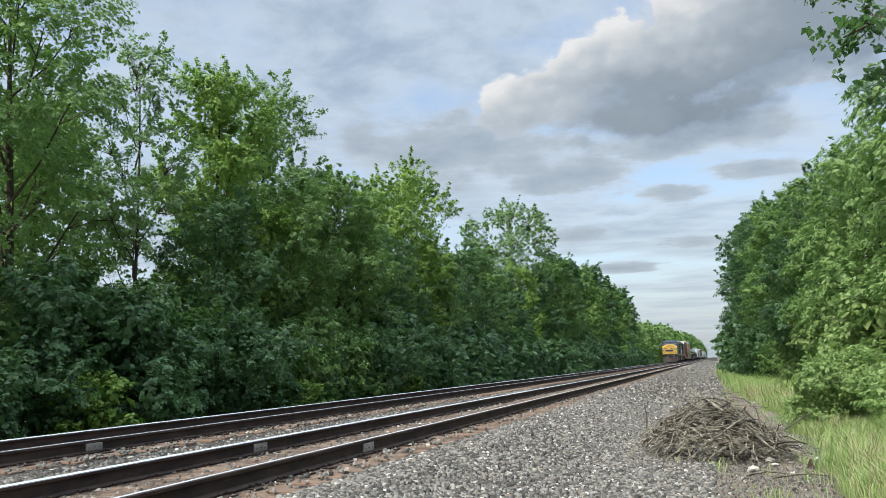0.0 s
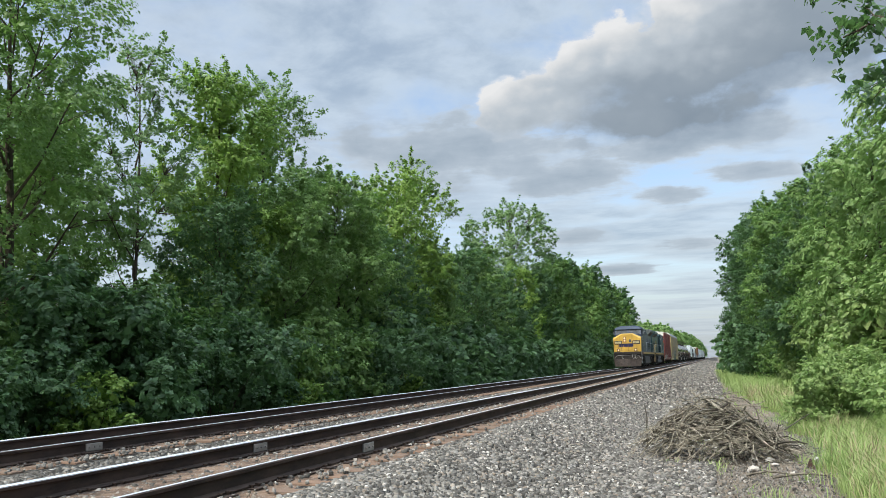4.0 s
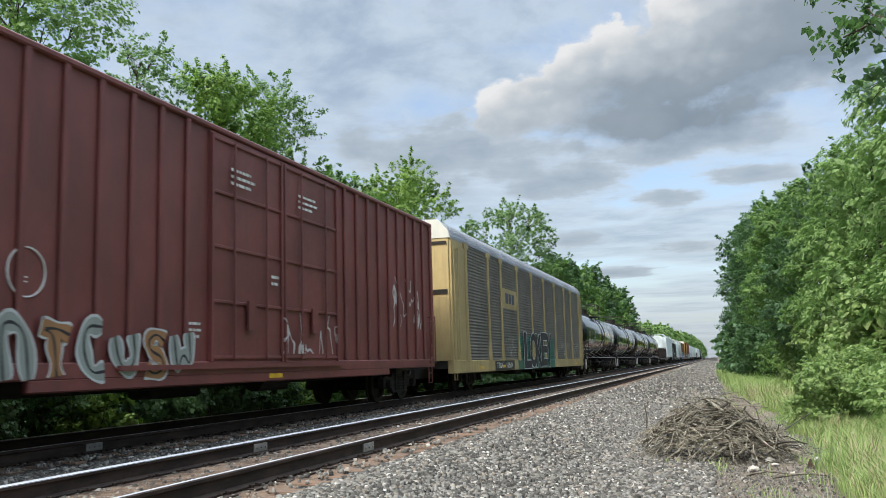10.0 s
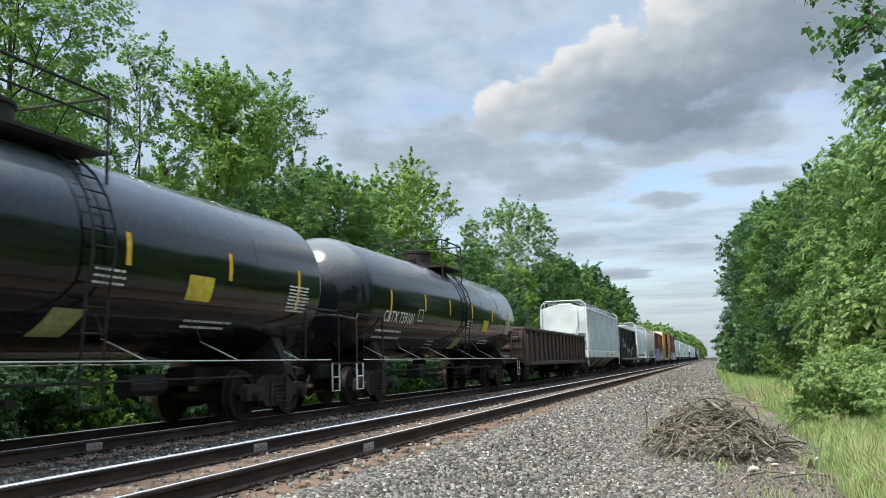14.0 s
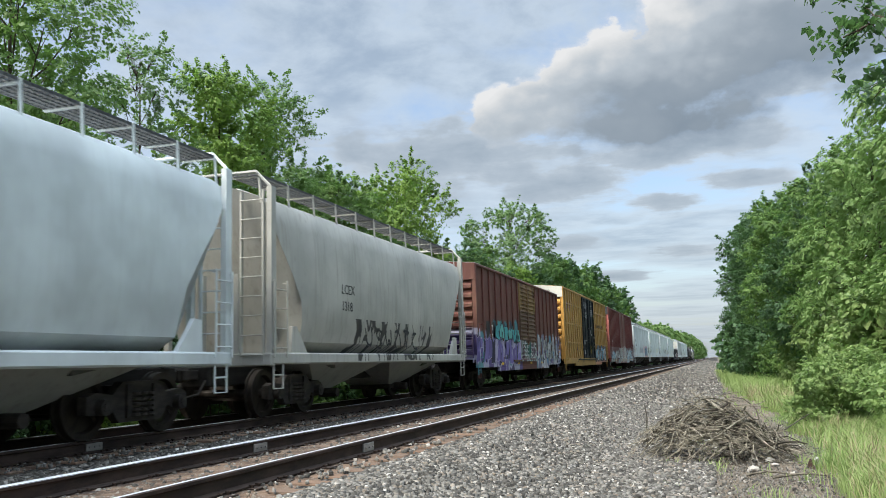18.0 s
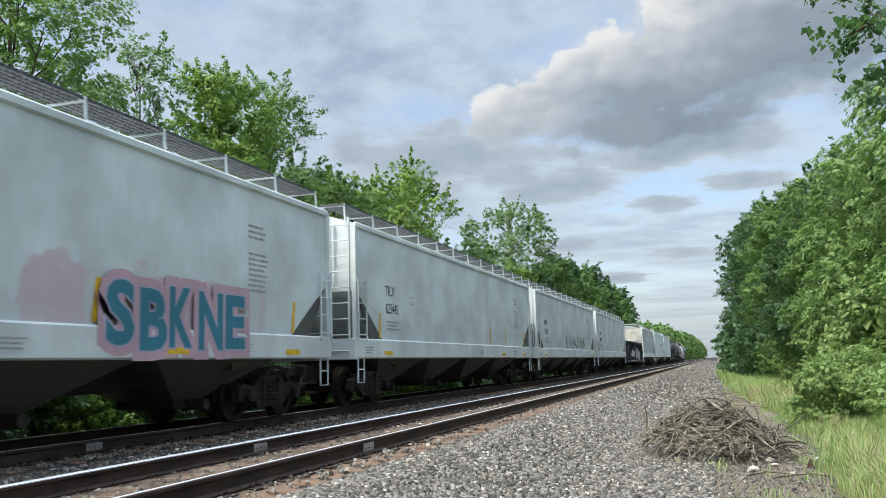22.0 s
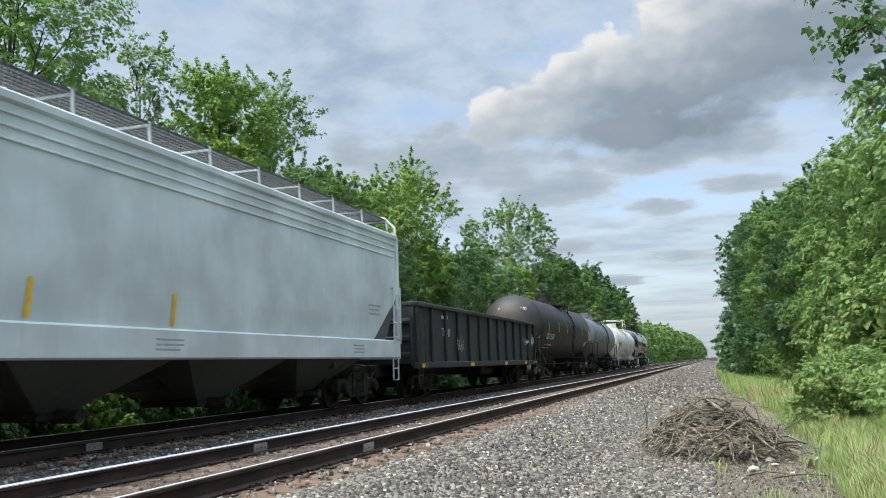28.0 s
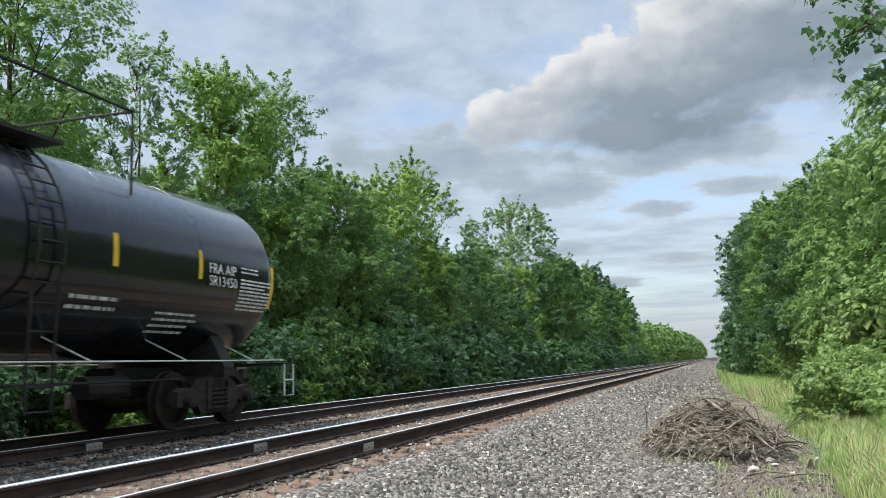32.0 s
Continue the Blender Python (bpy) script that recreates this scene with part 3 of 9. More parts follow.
def build_ground():
    xs = [-2600, -900, -300, -120, -60, -40, -28, -20, -16, -14, -12.8, -12, -11.2, -9.2, -7.2, -5.0, -3.2, -2.5, -1.7, -0.8, 0, 0.8, 1.5, 2.3, 4, 7, 12, 20, 40, 90, 300, 900, 2600]
    ys = [-2600, -900, -300, -100, -40, -10] + [3 * i for i in range(0, 31)] + [110, 150, 220, 350, 600, 1000, 1700, 2600]
    nx = len(xs)
    vs = [(x, y, ground_z(x, y) - 0.012 + (0.035 * noise.noise((x * 0.7, y * 0.35, 1.0)) if abs(y) < 90 and x > -2 and x < 12 else 0.0)) for y in ys for x in xs]
    fs = [(j * nx + i, j * nx + i + 1, (j + 1) * nx + i + 1, (j + 1) * nx + i) for j in range(len(ys) - 1) for i in range(nx - 1)]
    ob = new("ground", Geo().add(vs, fs).mesh("ground", 60))
    ob.data.materials.append(M_EARTH)
    tagged(ob, "bare soil and weedy grass beside the railway bank", "ground", kind="structure")
    # ballast sheet: tops of both tracks and the wide stony shoulder
    cols = [-12.9, -12.2, -11.2, -10.8, -10.3, -9.2, -8.1, -7.6, -7.15, -6.7, -6.2, -5.07, -3.9, -3.5, -3.2, -2.7, -2.2, -1.7, -1.2, -0.6, -0.1, 0.35]
    yy = [-600, -300, -120, -40, -12] + [0.6 * i for i in range(0, 80)] + [50, 54, 60, 70, 85, 110, 150, 220, 350, 600, 1300]
    nx = len(cols)
    vs = []
    for y in yy:
        for x in cols:
            z = ground_z(x, y) + 0.012
            if -12 < y < 50:
                z += 0.03 * noise.noise((x * 1.7, y * 1.7, 0.3))
            if -7.5 < x < -6.8:
                z -= 0.04
            if x in (-12.9, 0.35):
                z -= 0.05
            xx = x + (0.55 * noise.noise((0.0, y * 0.22, 7.0)) + 0.35 * noise.noise((3.0, y * 1.3, 7.0)) + float(np.interp(y, (13, 36), (-0.38, 0.05))) if x > -0.2 else 0.0)
            vs.append((xx, y, z))
    fs = [(j * nx + i, j * nx + i + 1, (j + 1) * nx + i + 1, (j + 1) * nx + i) for j in range(len(yy) - 1) for i in range(nx - 1)]
    ob = new("ballast_bed", Geo().add(vs, fs).mesh("ballast_bed", 60))
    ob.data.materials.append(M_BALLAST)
    tagged(ob, "grey crushed stone bank under both tracks", "ballast", kind="structure")
    # rust-brown dirt between the rails
    for c, nm in ((NEAR, "near"), (FAR, "far")):
        g = Geo()
        half = 1.28
        n = 90
        vs, k = [], [-half, -0.85, -0.6, 0.0, 0.6, 0.85, half]
        ys2 = [-300, -60, -10] + [0.8 * i for i in range(n)] + [90, 130, 200, 400, 1300]
        for y in ys2:
            for q in k:
                jit = 0.12 * noise.noise((q * 3, y * 0.9, c)) if abs(q) == half else 0.0
                vs.append((c + q + jit, y, -0.188 + 0.02 * noise.noise((q * 4, y * 1.5, c)) - (0.06 if abs(q) == half else 0.0)))
        g.add(vs, [(j * 7 + i, j * 7 + i + 1, (j + 1) * 7 + i + 1, (j + 1) * 7 + i) for j in range(len(ys2) - 1) for i in range(6)])
        ob = new("track_dirt", g.mesh("track_dirt", 60))
        ob.data.materials.append(M_DIRT)
        tagged(ob, "rust-brown dirt and fines between the rails", "dirt", kind="structure")


def stones(name, label, seed, count, xr, yr, zf, size, bias=1.0, thin=False):
    """Loose angular stones as one object."""
    rng = np.random.default_rng(seed)
    x = rng.uniform(xr[0], xr[1], count)
    y = yr[0] + (yr[1] - yr[0]) * rng.random(count) ** bias
    if thin:                            # fewer towards the path
        k = rng.random(count) > np.clip((x - xr[0]) / (xr[1] - xr[0]), 0, 1) ** 0.7
        x, y = x[k], y[k]
        count = len(x)
    z = np.array([zf(a, b) for a, b in zip(x, y)])
    s = size * rng.uniform(0.55, 1.35, count)
    base = np.array([(-1, -1, -1), (1, -1, -1), (1, 1, -1), (-1, 1, -1), (-1, -1, 1), (1, -1, 1), (1, 1, 1), (-1, 1, 1)], float)
    v = base[None] * rng.uniform(0.45, 1.0, (count, 8, 3)) * rng.uniform(0.6, 1.0, (count, 1, 3))
    a, b = rng.uniform(0, 6.283, count), rng.uniform(-0.9, 0.9, count)
    ca, sa, cb, sb = np.cos(a), np.sin(a), np.cos(b), np.sin(b)
    R = np.zeros((count, 3, 3))
    R[:, 0, 0], R[:, 0, 1], R[:, 1, 0], R[:, 1, 1], R[:, 2, 2] = ca, -sa, sa, ca, 1
    Q = np.zeros((count, 3, 3))
    Q[:, 0, 0], Q[:, 1, 1], Q[:, 1, 2], Q[:, 2, 1], Q[:, 2, 2] = 1, cb, -sb, sb, cb
    v = np.einsum("nij,nkj->nki", np.einsum("nij,njk->nik", R, Q), v) * (s * 0.5)[:, None, None]
    v += np.stack([x, y, z + s * 0.18], 1)[:, None, :]
    quads = np.array([(4, 5, 6, 7), (0, 1, 5, 4), (1, 2, 6, 5), (2, 3, 7, 6), (3, 0, 4, 7)])
    f = (np.arange(count) * 8)[:, None, None] + quads[None]
    ob = new(name, raw_mesh(name, v.reshape(-1, 3), f.reshape(-1, 4), M_STONE))
    return tagged(ob, label, "gravel", kind="stuff")


def build_rails():
    prof = [(-0.072, -0.178), (0.072, -0.178), (0.072, -0.166), (0.014, -0.145), (0.010, -0.050), (0.037, -0.036), (0.038, -0.008), (0.026, 0.0), (-0.026, 0.0), (-0.038, -0.008), (-0.037, -0.036), (-0.010, -0.050), (-0.014, -0.145), (-0.072, -0.166)]
    ys = (-600, -40, 0, 40, 120, 1300)
    for c, nm, lab in ((NEAR, "near", "empty railway track with rusty rails on wooden sleepers"), (FAR, "far", "railway track that carries the freight train")):
        tr = tagged(new("track"), lab, "railway track", "tracks", "structure")
        for sgn in (-1, 1):
            g = Geo()
            x = c + sgn * GAUGE / 2
            for a, b in zip(ys[:-1], ys[1:]):
                g.prism_y([(x + px, pz) for px, pz in prof], a, b)
            r = part("rail", g, M_RAIL, tr, "brown rusty steel rail")
            g = Geo()
            if sgn < 0:                 # worn gauge corner faces the other rail
                strip = [(-0.030, 0.0), (-0.028, 0.003), (0.0, 0.0045), (0.018, 0.0035), (0.027, 0.0010), (0.034, -0.004), (0.0388, -0.012), (0.036, -0.012), (0.028, -0.006), (0.018, -0.002)]
            else:
                strip = [(-0.020, 0.0), (-0.018, 0.0025), (0.0, 0.0035), (0.018, 0.0025), (0.020, 0.0), (0.0, -0.002)]
            g.prism_y([(x + px, pz) for px, pz in strip], ys[0], ys[-1])
            part("running_surface", g, M_SHINE, r, "polished strip on the rail head", 30)
        # joint bars
        for sgn, y0 in (((1, 10.35), (-1, 10.3)) if nm == "near" else ((1, 10.35), (-1, 9.75))):
            x = c + sgn * GAUGE / 2
            g = Geo()
            g.box(x + 0.016, x + 0.040, y0 - 0.17, y0 + 0.17, -0.150, -0.044, 0.006)
            for k in range(3):
                g.cyl((x + 0.03, y0 - 0.11 + 0.11 * k, -0.095), (x + 0.056, y0 - 0.11 + 0.11 * k, -0.095), 0.016, n=6)
            part("joint_bar", g, M_JOINT, tr, "pale bolted joint bar")
        # sleepers
        sl = Geo().box(-1.30, 1.30, -0.115, 0.115, -0.18, 0.0, 0.012).mesh("sleeper")
        sl.materials.append(M_SLEEPER)
        pl = Geo()
        pl.box(-0.18, 0.18, -0.10, 0.10, 0.0, 0.016, 0.004)
        for px in (-0.10, 0.10):
            for py in (-0.06, 0.06):
                pl.box(px - 0.014, px + 0.014, py - 0.014, py + 0.014, 0.016, 0.040)
                pl.box(px - 0.024, px + 0.024, py - 0.020, py + 0.020, 0.034, 0.046)
        pl = pl.mesh("tie_plate")
        pl.materials.append(M_PLATE)
        rng = random.Random(5 if nm == "near" else 9)
        g = Geo()
        for i in range(-8, 620):
            y = 0.2 + i * 0.515 + rng.uniform(-0.03, 0.03)
            dx, dz = rng.uniform(-0.07, 0.07), rng.uniform(-0.012, 0.006)
            if 6 <= y <= 58:
                s = part("sleeper", sl, None, tr, "", None, (c + dx, y, -0.196 + dz))
                s.rotation_euler = (0, 0, rng.uniform(-0.02, 0.02))
                for sgn in (-1, 1):
                    part("tie_plate", pl, None, s, "", None, (sgn * GAUGE / 2 - dx, 0, 0.001 - dz))
            else:
                g.box(c - 1.3 + dx, c + 1.3 + dx, y - 0.115, y + 0.115, -0.376 + dz, -0.196 + dz)
        ob = part("sleepers", g, M_SLEEPER, tr)
        tagged(ob, "weathered wooden sleepers further along", kind="stuff")


build_ground()
build_rails()
zb = lambda x, y: ground_z(x, y) + 0.012
stones("ballast_stones", "loose grey crushed stone on the bank's shoulder", 1, 50000, (-3.75, -0.12), (6.5, 30), zb, 0.052, 1.6)
stones("ballast_stones", "grey stone scattered thinly over the soil path", 6, 4000, (-0.4, 1.7), (7.0, 40), zb, 0.034, 1.5, True)
stones("ballast_stones", "fine grit and rubble on the dirt path", 7, 7000, (-0.3, 1.8), (7.5, 22), lambda x, y: zb(x, y) - 0.008, 0.024, 1.3)
stones("ballast_stones", "coarse grey stone further along the shoulder", 5, 9000, (-3.9, 0.1), (26, 85), zb, 0.085, 1.3)
stones("ballast_stones", "loose grey stone between the two tracks", 2, 7500, (-7.85, -6.45), (4.5, 40), lambda x, y: ground_z(x) - 0.01, 0.06, 1.6)
stones("ballast_stones", "stones strewn over the dirt of the track", 3, 2200, (-6.35, -3.8), (6, 32), lambda x, y: -0.195, 0.05, 1.5)
stones("ballast_stones", "grey stones round the far track", 4, 3500, (-10.6, -7.9), (5, 30), lambda x, y: -0.20, 0.05, 1.5)
stones("ballast_stones", "grey stone of the distant shoulder", 8, 3500, (-3.9, 0.1), (80, 330), zb, 0.17, 1.4)
# ================= plants =================
def leaf_material(name, a, b, c, glow=0.30):
    t = Tree(name)
    rnd = t.node("ShaderNodeNewGeometry").outputs["Random Per Island"]
    obj = t.node("ShaderNodeObjectInfo").outputs["Random"]
    col = t.ramp(rnd, [(0.0, a), (0.5, b), (1.0, c)])
    big = t.noise(t.coords(), 0.55, 3.0)
    col = t.mix(t.math("MULTIPLY", t.smooth(big, 0.35, 0.7), 0.5), col, scaled(c, 1.15))
    col = t.mix(t.math("MULTIPLY", obj, 0.35), col, scaled(a, 0.9))
    p = t.principled(col, 0.5, 0.0, None, 0.4)
    tr = t.node("ShaderNodeBsdfTranslucent")
    t.put(tr.inputs["Color"], t.mix(0.5, col, (0.13, 0.26, 0.06)))
    mx = t.node("ShaderNodeMixShader")
    mx.inputs[0].default_value = glow
    t.t.links.new(p, mx.inputs[1])
    t.t.links.new(tr.outputs[0], mx.inputs[2])
    return t.done(mx.outputs[0])


M_LEAF = leaf_material("leaf_maple", (0.098, 0.181, 0.048), (0.143, 0.250, 0.065), (0.196, 0.319, 0.085), 0.44)
M_LEAF_DARK = leaf_material("leaf_dark", (0.049, 0.106, 0.048), (0.074, 0.152, 0.061), (0.104, 0.201, 0.074), 0.40)
M_LEAF_PALE = leaf_material("leaf_pale", (0.117, 0.201, 0.077), (0.164, 0.265, 0.102), (0.217, 0.323, 0.133), 0.44)
M_LEAF_BRIGHT = leaf_material("leaf_bright", (0.148, 0.250, 0.074), (0.207, 0.323, 0.102), (0.270, 0.392, 0.139), 0.44)
M_LEAF_FRESH = leaf_material("leaf_fresh", (0.207, 0.309, 0.099), (0.286, 0.402, 0.139), (0.360, 0.470, 0.185), 0.48)
M_LEAF_LIME = leaf_material("leaf_lime", (0.138, 0.240, 0.040), (0.201, 0.323, 0.057), (0.260, 0.392, 0.077), 0.46)


def bark_material():
    t = Tree("bark")
    co = t.coords()
    n = t.noise(t.mapping(co, (9, 9, 1.6)), 2.0, 6.0, 0.7)
    c = t.mix(t.smooth(n, 0.3, 0.7), (0.035, 0.028, 0.022), (0.105, 0.085, 0.066))
    return t.done(t.principled(c, 0.95, 0.0, t.bump(n, 0.8, 0.03), 0.15))


M_BARK = bark_material()


def leaf_cloud(centres, out, spread, per, size, rng, up=0.7, droop=0.0, slim=0.9, quads=False, face=None):
    """Leaves in drooping sprays that reach outward from the given clump centres."""
    m = len(centres)
    n = m * per
    o = np.repeat(out, per, 0)
    fo = np.repeat(out if face is None else face, per, 0)
    side = np.cross(o, np.array([0.0, 0.0, 1.0]))
    side /= np.linalg.norm(side, axis=1)[:, None] + 1e-6
    along = rng.uniform(-0.7, 1.4, (n, 1))
    wide = rng.normal(0, 0.55, (n, 1)) * (1.25 - 0.55 * along)
    c = np.repeat(centres, per, 0) + spread * (o * along + side * wide) + rng.normal(0, 1, (n, 3)) * spread * np.array([0.20, 0.20, 0.15])
    c[:, 2] -= spread * 0.25 * (along[:, 0] ** 2) * np.sign(along[:, 0])
    nrm = rng.normal(0, 1, (n, 3)) * 0.34 + 0.62 * fo
    nrm[:, 2] += up
    nrm /= np.linalg.norm(nrm, axis=1)[:, None]
    t = rng.normal(0, 0.6, (n, 3)) + o
    t[:, 2] -= droop
    t -= nrm * (t * nrm).sum(1)[:, None]
    t /= np.linalg.norm(t, axis=1)[:, None] + 1e-6
    b = np.cross(nrm, t)
    s = size * rng.uniform(0.6, 1.3, n)[:, None]
    k = 0.12 * s * nrm
    if not quads:
        v = np.stack([c - t * s * 0.4 + b * s * slim * 0.62, c + t * s * 0.62, c - t * s * 0.4 - b * s * slim * 0.62], 1)
        return v.reshape(-1, 3), np.arange(n * 3).reshape(n, 3)
    v = np.stack([c - t * s * 0.5, c + b * s * slim * 0.5 - t * s * 0.08 + k, c + t * s * 0.55, c - b * s * slim * 0.5 - t * s * 0.08 + k], 1)
    f = np.arange(n * 4).reshape(n, 4)
    return v.reshape(-1, 3), f


def sprays(p0, d, ln, per, size, rng, face, droop=0.25, flat=0.30, slim=0.62, quads=True):
    """Leafy twigs: leaves set along both sides of each twig from p0 in direction d, drooping towards its tip."""
    m = len(p0)
    n = m * per
    o, f0, l = np.repeat(d, per, 0), np.repeat(face, per, 0), np.repeat(ln, per)[:, None]
    side = np.cross(o, f0 + rng.normal(0, 0.25, (n, 3)))
    side /= np.linalg.norm(side, axis=1)[:, None] + 1e-6
    a = rng.random((n, 1)) ** 0.8
    w = rng.uniform(-1, 1, (n, 1))
    c = np.repeat(p0, per, 0) + o * l * a + side * w * l * flat * (1.12 - 0.75 * a) + rng.normal(0, 1, (n, 3)) * l * 0.055
    c[:, 2] -= (droop * l * (a * a + 0.45 * w * w * (1 - a)))[:, 0]
    nrm = 0.75 * f0 + rng.normal(0, 0.30, (n, 3))
    nrm[:, 2] += 0.35
    nrm /= np.linalg.norm(nrm, axis=1)[:, None] + 1e-6
    t = o * 0.7 + side * np.sign(w) * 0.8 + rng.normal(0, 0.35, (n, 3))
    t[:, 2] -= droop * 1.2
    t -= nrm * (t * nrm).sum(1)[:, None]
    t /= np.linalg.norm(t, axis=1)[:, None] + 1e-6
    b = np.cross(nrm, t)
    s = size * rng.uniform(0.65, 1.25, n)[:, None]
    if not quads:
        v = np.stack([c - t * s * 0.35 + b * s * slim * 0.6, c + t * s * 0.65, c - t * s * 0.35 - b * s * slim * 0.6], 1)
        return v.reshape(-1, 3), np.arange(n * 3).reshape(n, 3)
    k = 0.10 * s * nrm
    v = np.stack([c - t * s * 0.5, c + b * s * slim * 0.5 - t * s * 0.10 + k, c + t * s * 0.55, c - b * s * slim * 0.5 - t * s * 0.10 + k], 1)
    return v.reshape(-1, 3), np.arange(n * 4).reshape(n, 4)


def outline(q, peak, blunt):
    """Half width of a crown at height q, 0 at its foot and 1 at its top; widest at peak."""
    if q < peak:
        return 0.70 + 0.30 * math.sin(0.5 * math.pi * q / peak)
    return (1 - ((q - peak) / (1.02 - peak)) ** blunt) ** 0.6


def grow(seed, height, radius, base, lobes, twigs, per, leaf, material, shrub=False, trunk=0.16, lean=0.0, reach=0.8, shoots=0, core=1.0, droop=0.25, peak=0.35, blunt=2.0, lump=0.40, quads=True, slim=0.82, rise=0.5):
    """A tree or shrub: tapered trunk, limbs to each lobe of the crown, leafy twigs over the lobes, shaded inner leaves."""
    rng = np.random.default_rng(seed)
    root = new("bush" if shrub else "tree")
    L = []
    for i in range(lobes):
        q = 0.04 + 0.90 * (i + rng.uniform(0.2, 0.8)) / lobes
        e = outline(q, peak, blunt) * radius
        r = radius * lump * rng.uniform(0.78, 1.15) * (0.62 + 0.38 * e / radius)
        r = min(r, max(0.25, (height - base) * 0.22))
        out = max(0.0, e - r * 0.85) * (rng.uniform(0.75, 1.06) if i % 4 else rng.uniform(0.0, 0.4))
        a = i * 2.4 + rng.uniform(-0.5, 0.5)
        z = base + q * (height - base)
        z = min(z, height - r * 0.9)
        L.append((out * math.cos(a) + lean * z, out * math.sin(a), z, r))
    L = np.array(L)
    p0, dd, ln, fc = [], [], [], []
    total = sum(x[3] ** 2 for x in L)
    for j, (x, y, z, r) in enumerate(L):
        m = max(6, int(twigs * r * r / total))
        h = math.hypot(x, y)
        away = np.array([x, y, 0.0]) / (h + 0.3)
        d = rng.normal(0, 0.8, (m, 3)) + 0.55 * away
        d[:, 2] += 0.55
        d /= np.linalg.norm(d, axis=1)[:, None]
        p = np.array([x, y, z]) + d * (r * rng.uniform(0.55, 0.98, (m, 1))) * np.array([1.0, 1.0, 1.1])
        gap = np.linalg.norm((p[:, None, :] - L[None, :, :3]) / L[None, :, 3:], axis=2)
        gap[:, j] = 9
        keep = (gap.min(1) > 0.62) & (d[:, 2] > -0.30) & (p[:, 2] > (0.08 if shrub else base * 0.6))
        p, d = p[keep], d[keep]
        q = d * np.array([0.75, 0.75, 0.45]) + 0.25 * away + rng.normal(0, 0.22, d.shape)
        q[:, 2] += rise * 0.6
        q /= np.linalg.norm(q, axis=1)[:, None]
        p0.append(p)
        dd.append(q)
        ln.append(rng.uniform(0.55, 1.15, len(p)) * reach)
        fc.append(d * 0.9 + 0.1 * away)
    for i in range(shoots):             # long leaders that break the outline
        x, y, z, r = L[int(rng.integers(lobes // 3, lobes))]
        away = np.array([x, y, 0.0]) / (math.hypot(x, y) + 0.5)
        d = away * rng.uniform(0.2, 0.9) + np.array([0, 0, rng.uniform(0.45, 1.1)]) + rng.normal(0, 0.15, 3)
        d /= np.linalg.norm(d)
        a = np.array([x, y, z]) + d * r * 0.85
        for k in range(3):
            p0.append((a + d * reach * 0.5 * k)[None])
            dd.append(((d + rng.normal(0, 0.25, 3)) / 1.05)[None])
            ln.append(np.array([reach * 0.8]))
            fc.append((away * 0.5 + rng.normal(0, 0.4, 3) + np.array([0, 0, 0.4]))[None])
    p0, dd, ln, fc = np.concatenate(p0), np.concatenate(dd), np.concatenate(ln), np.concatenate(fc)
    v, f = sprays(p0, dd, ln, per, leaf, rng, fc, droop, 0.32, slim, quads)
    n = int(len(p0) * 3.6 * core)
    if n:                               # inner leaves that close the crown
        d = rng.normal(0, 1, (n, 3))
        d /= np.linalg.norm(d, axis=1)[:, None]
        who = L[rng.integers(0, lobes, n)]
        c = who[:, :3] + d * who[:, 3:] * rng.uniform(0.3, 0.7, (n, 1))
        c[:, 2] = np.maximum(c[:, 2], 0.12)
        v2, f2 = sprays(c, d, np.full(n, leaf), 1, leaf * 1.55, rng, d, 0.2, 0.3, 0.8, quads)
        v, f = np.concatenate([v, v2]), np.concatenate([f, f2 + len(v)])
    # limbs
    g = Geo()
    if not shrub:
        pts = [Vector((lean * height * q + 0.10 * math.sin(5 * q + seed), 0.14 * math.sin(3 * q + seed), height * 0.90 * q)) for q in (0, 0.12, 0.3, 0.5, 0.7, 0.87, 1.0)]
        g.tube([(p.x, p.y, p.z - 0.25 if i == 0 else p.z) for i, p in enumerate(pts)], trunk, 7, trunk * 0.12)
        for x, y, z, r in L:
            q0 = max(0.08, min(0.9, (z - 0.55 * math.hypot(x, y) - 0.8) / (height * 0.9)))
            st = Vector((lean * height * q0, 0, height * 0.90 * q0))
            en = Vector((x, y, z + 0.35 * r))
            md = st.lerp(en, 0.5) + Vector((0, 0, -0.08 * (en - st).length))
            g.tube([st, md, en], trunk * (0.42 * (1 - q0) + 0.10), 5, 0.012)
            near = p0[np.argsort(((p0 - np.array([x, y, z])) ** 2).sum(1))[: (12 if core < 0.3 else 3)]]
            for c in near:
                g.tube([md.lerp(en, 0.6), tuple(c)], 0.016, 3, 0.005)
    else:
        for i in range(10):
            x, y, z, r = L[i % len(L)]
            g.tube([(x * 0.15, y * 0.15, -0.1), (x * 0.5, y * 0.5, z * 0.5), (x, y, z)], 0.022, 4, 0.006)
    part("stems" if shrub else "trunk", g, M_BARK, root, "", 60)
    part("crown", raw_mesh("crown", v, f, material), None, root)
    return root


def put_tree(proto, x, y, s=1.0, rz=0.0, sz=None, label="", used=set()):
    m = Matrix.Translation((x, y, ground_z(x, y) - 0.05)) @ Matrix.Rotation(rz, 4, "Z")
    size = Matrix.Diagonal((s, s, sz or s, 1))
    if proto in used:
        ob = copy_thing(proto, m)
        ob.matrix_basis = m @ size
    else:
        proto.matrix_basis = m @ size
        used.add(proto)
        ob = proto
    kind = "bush" if proto.name.startswith("bush") else "tree"
    return tagged(ob, label or proto["label"], kind, "trees along the railway" if kind == "tree" else "bushes along the railway")


def tree_kind(label, *a, **k):
    return tagged(grow(*a, **k), label)


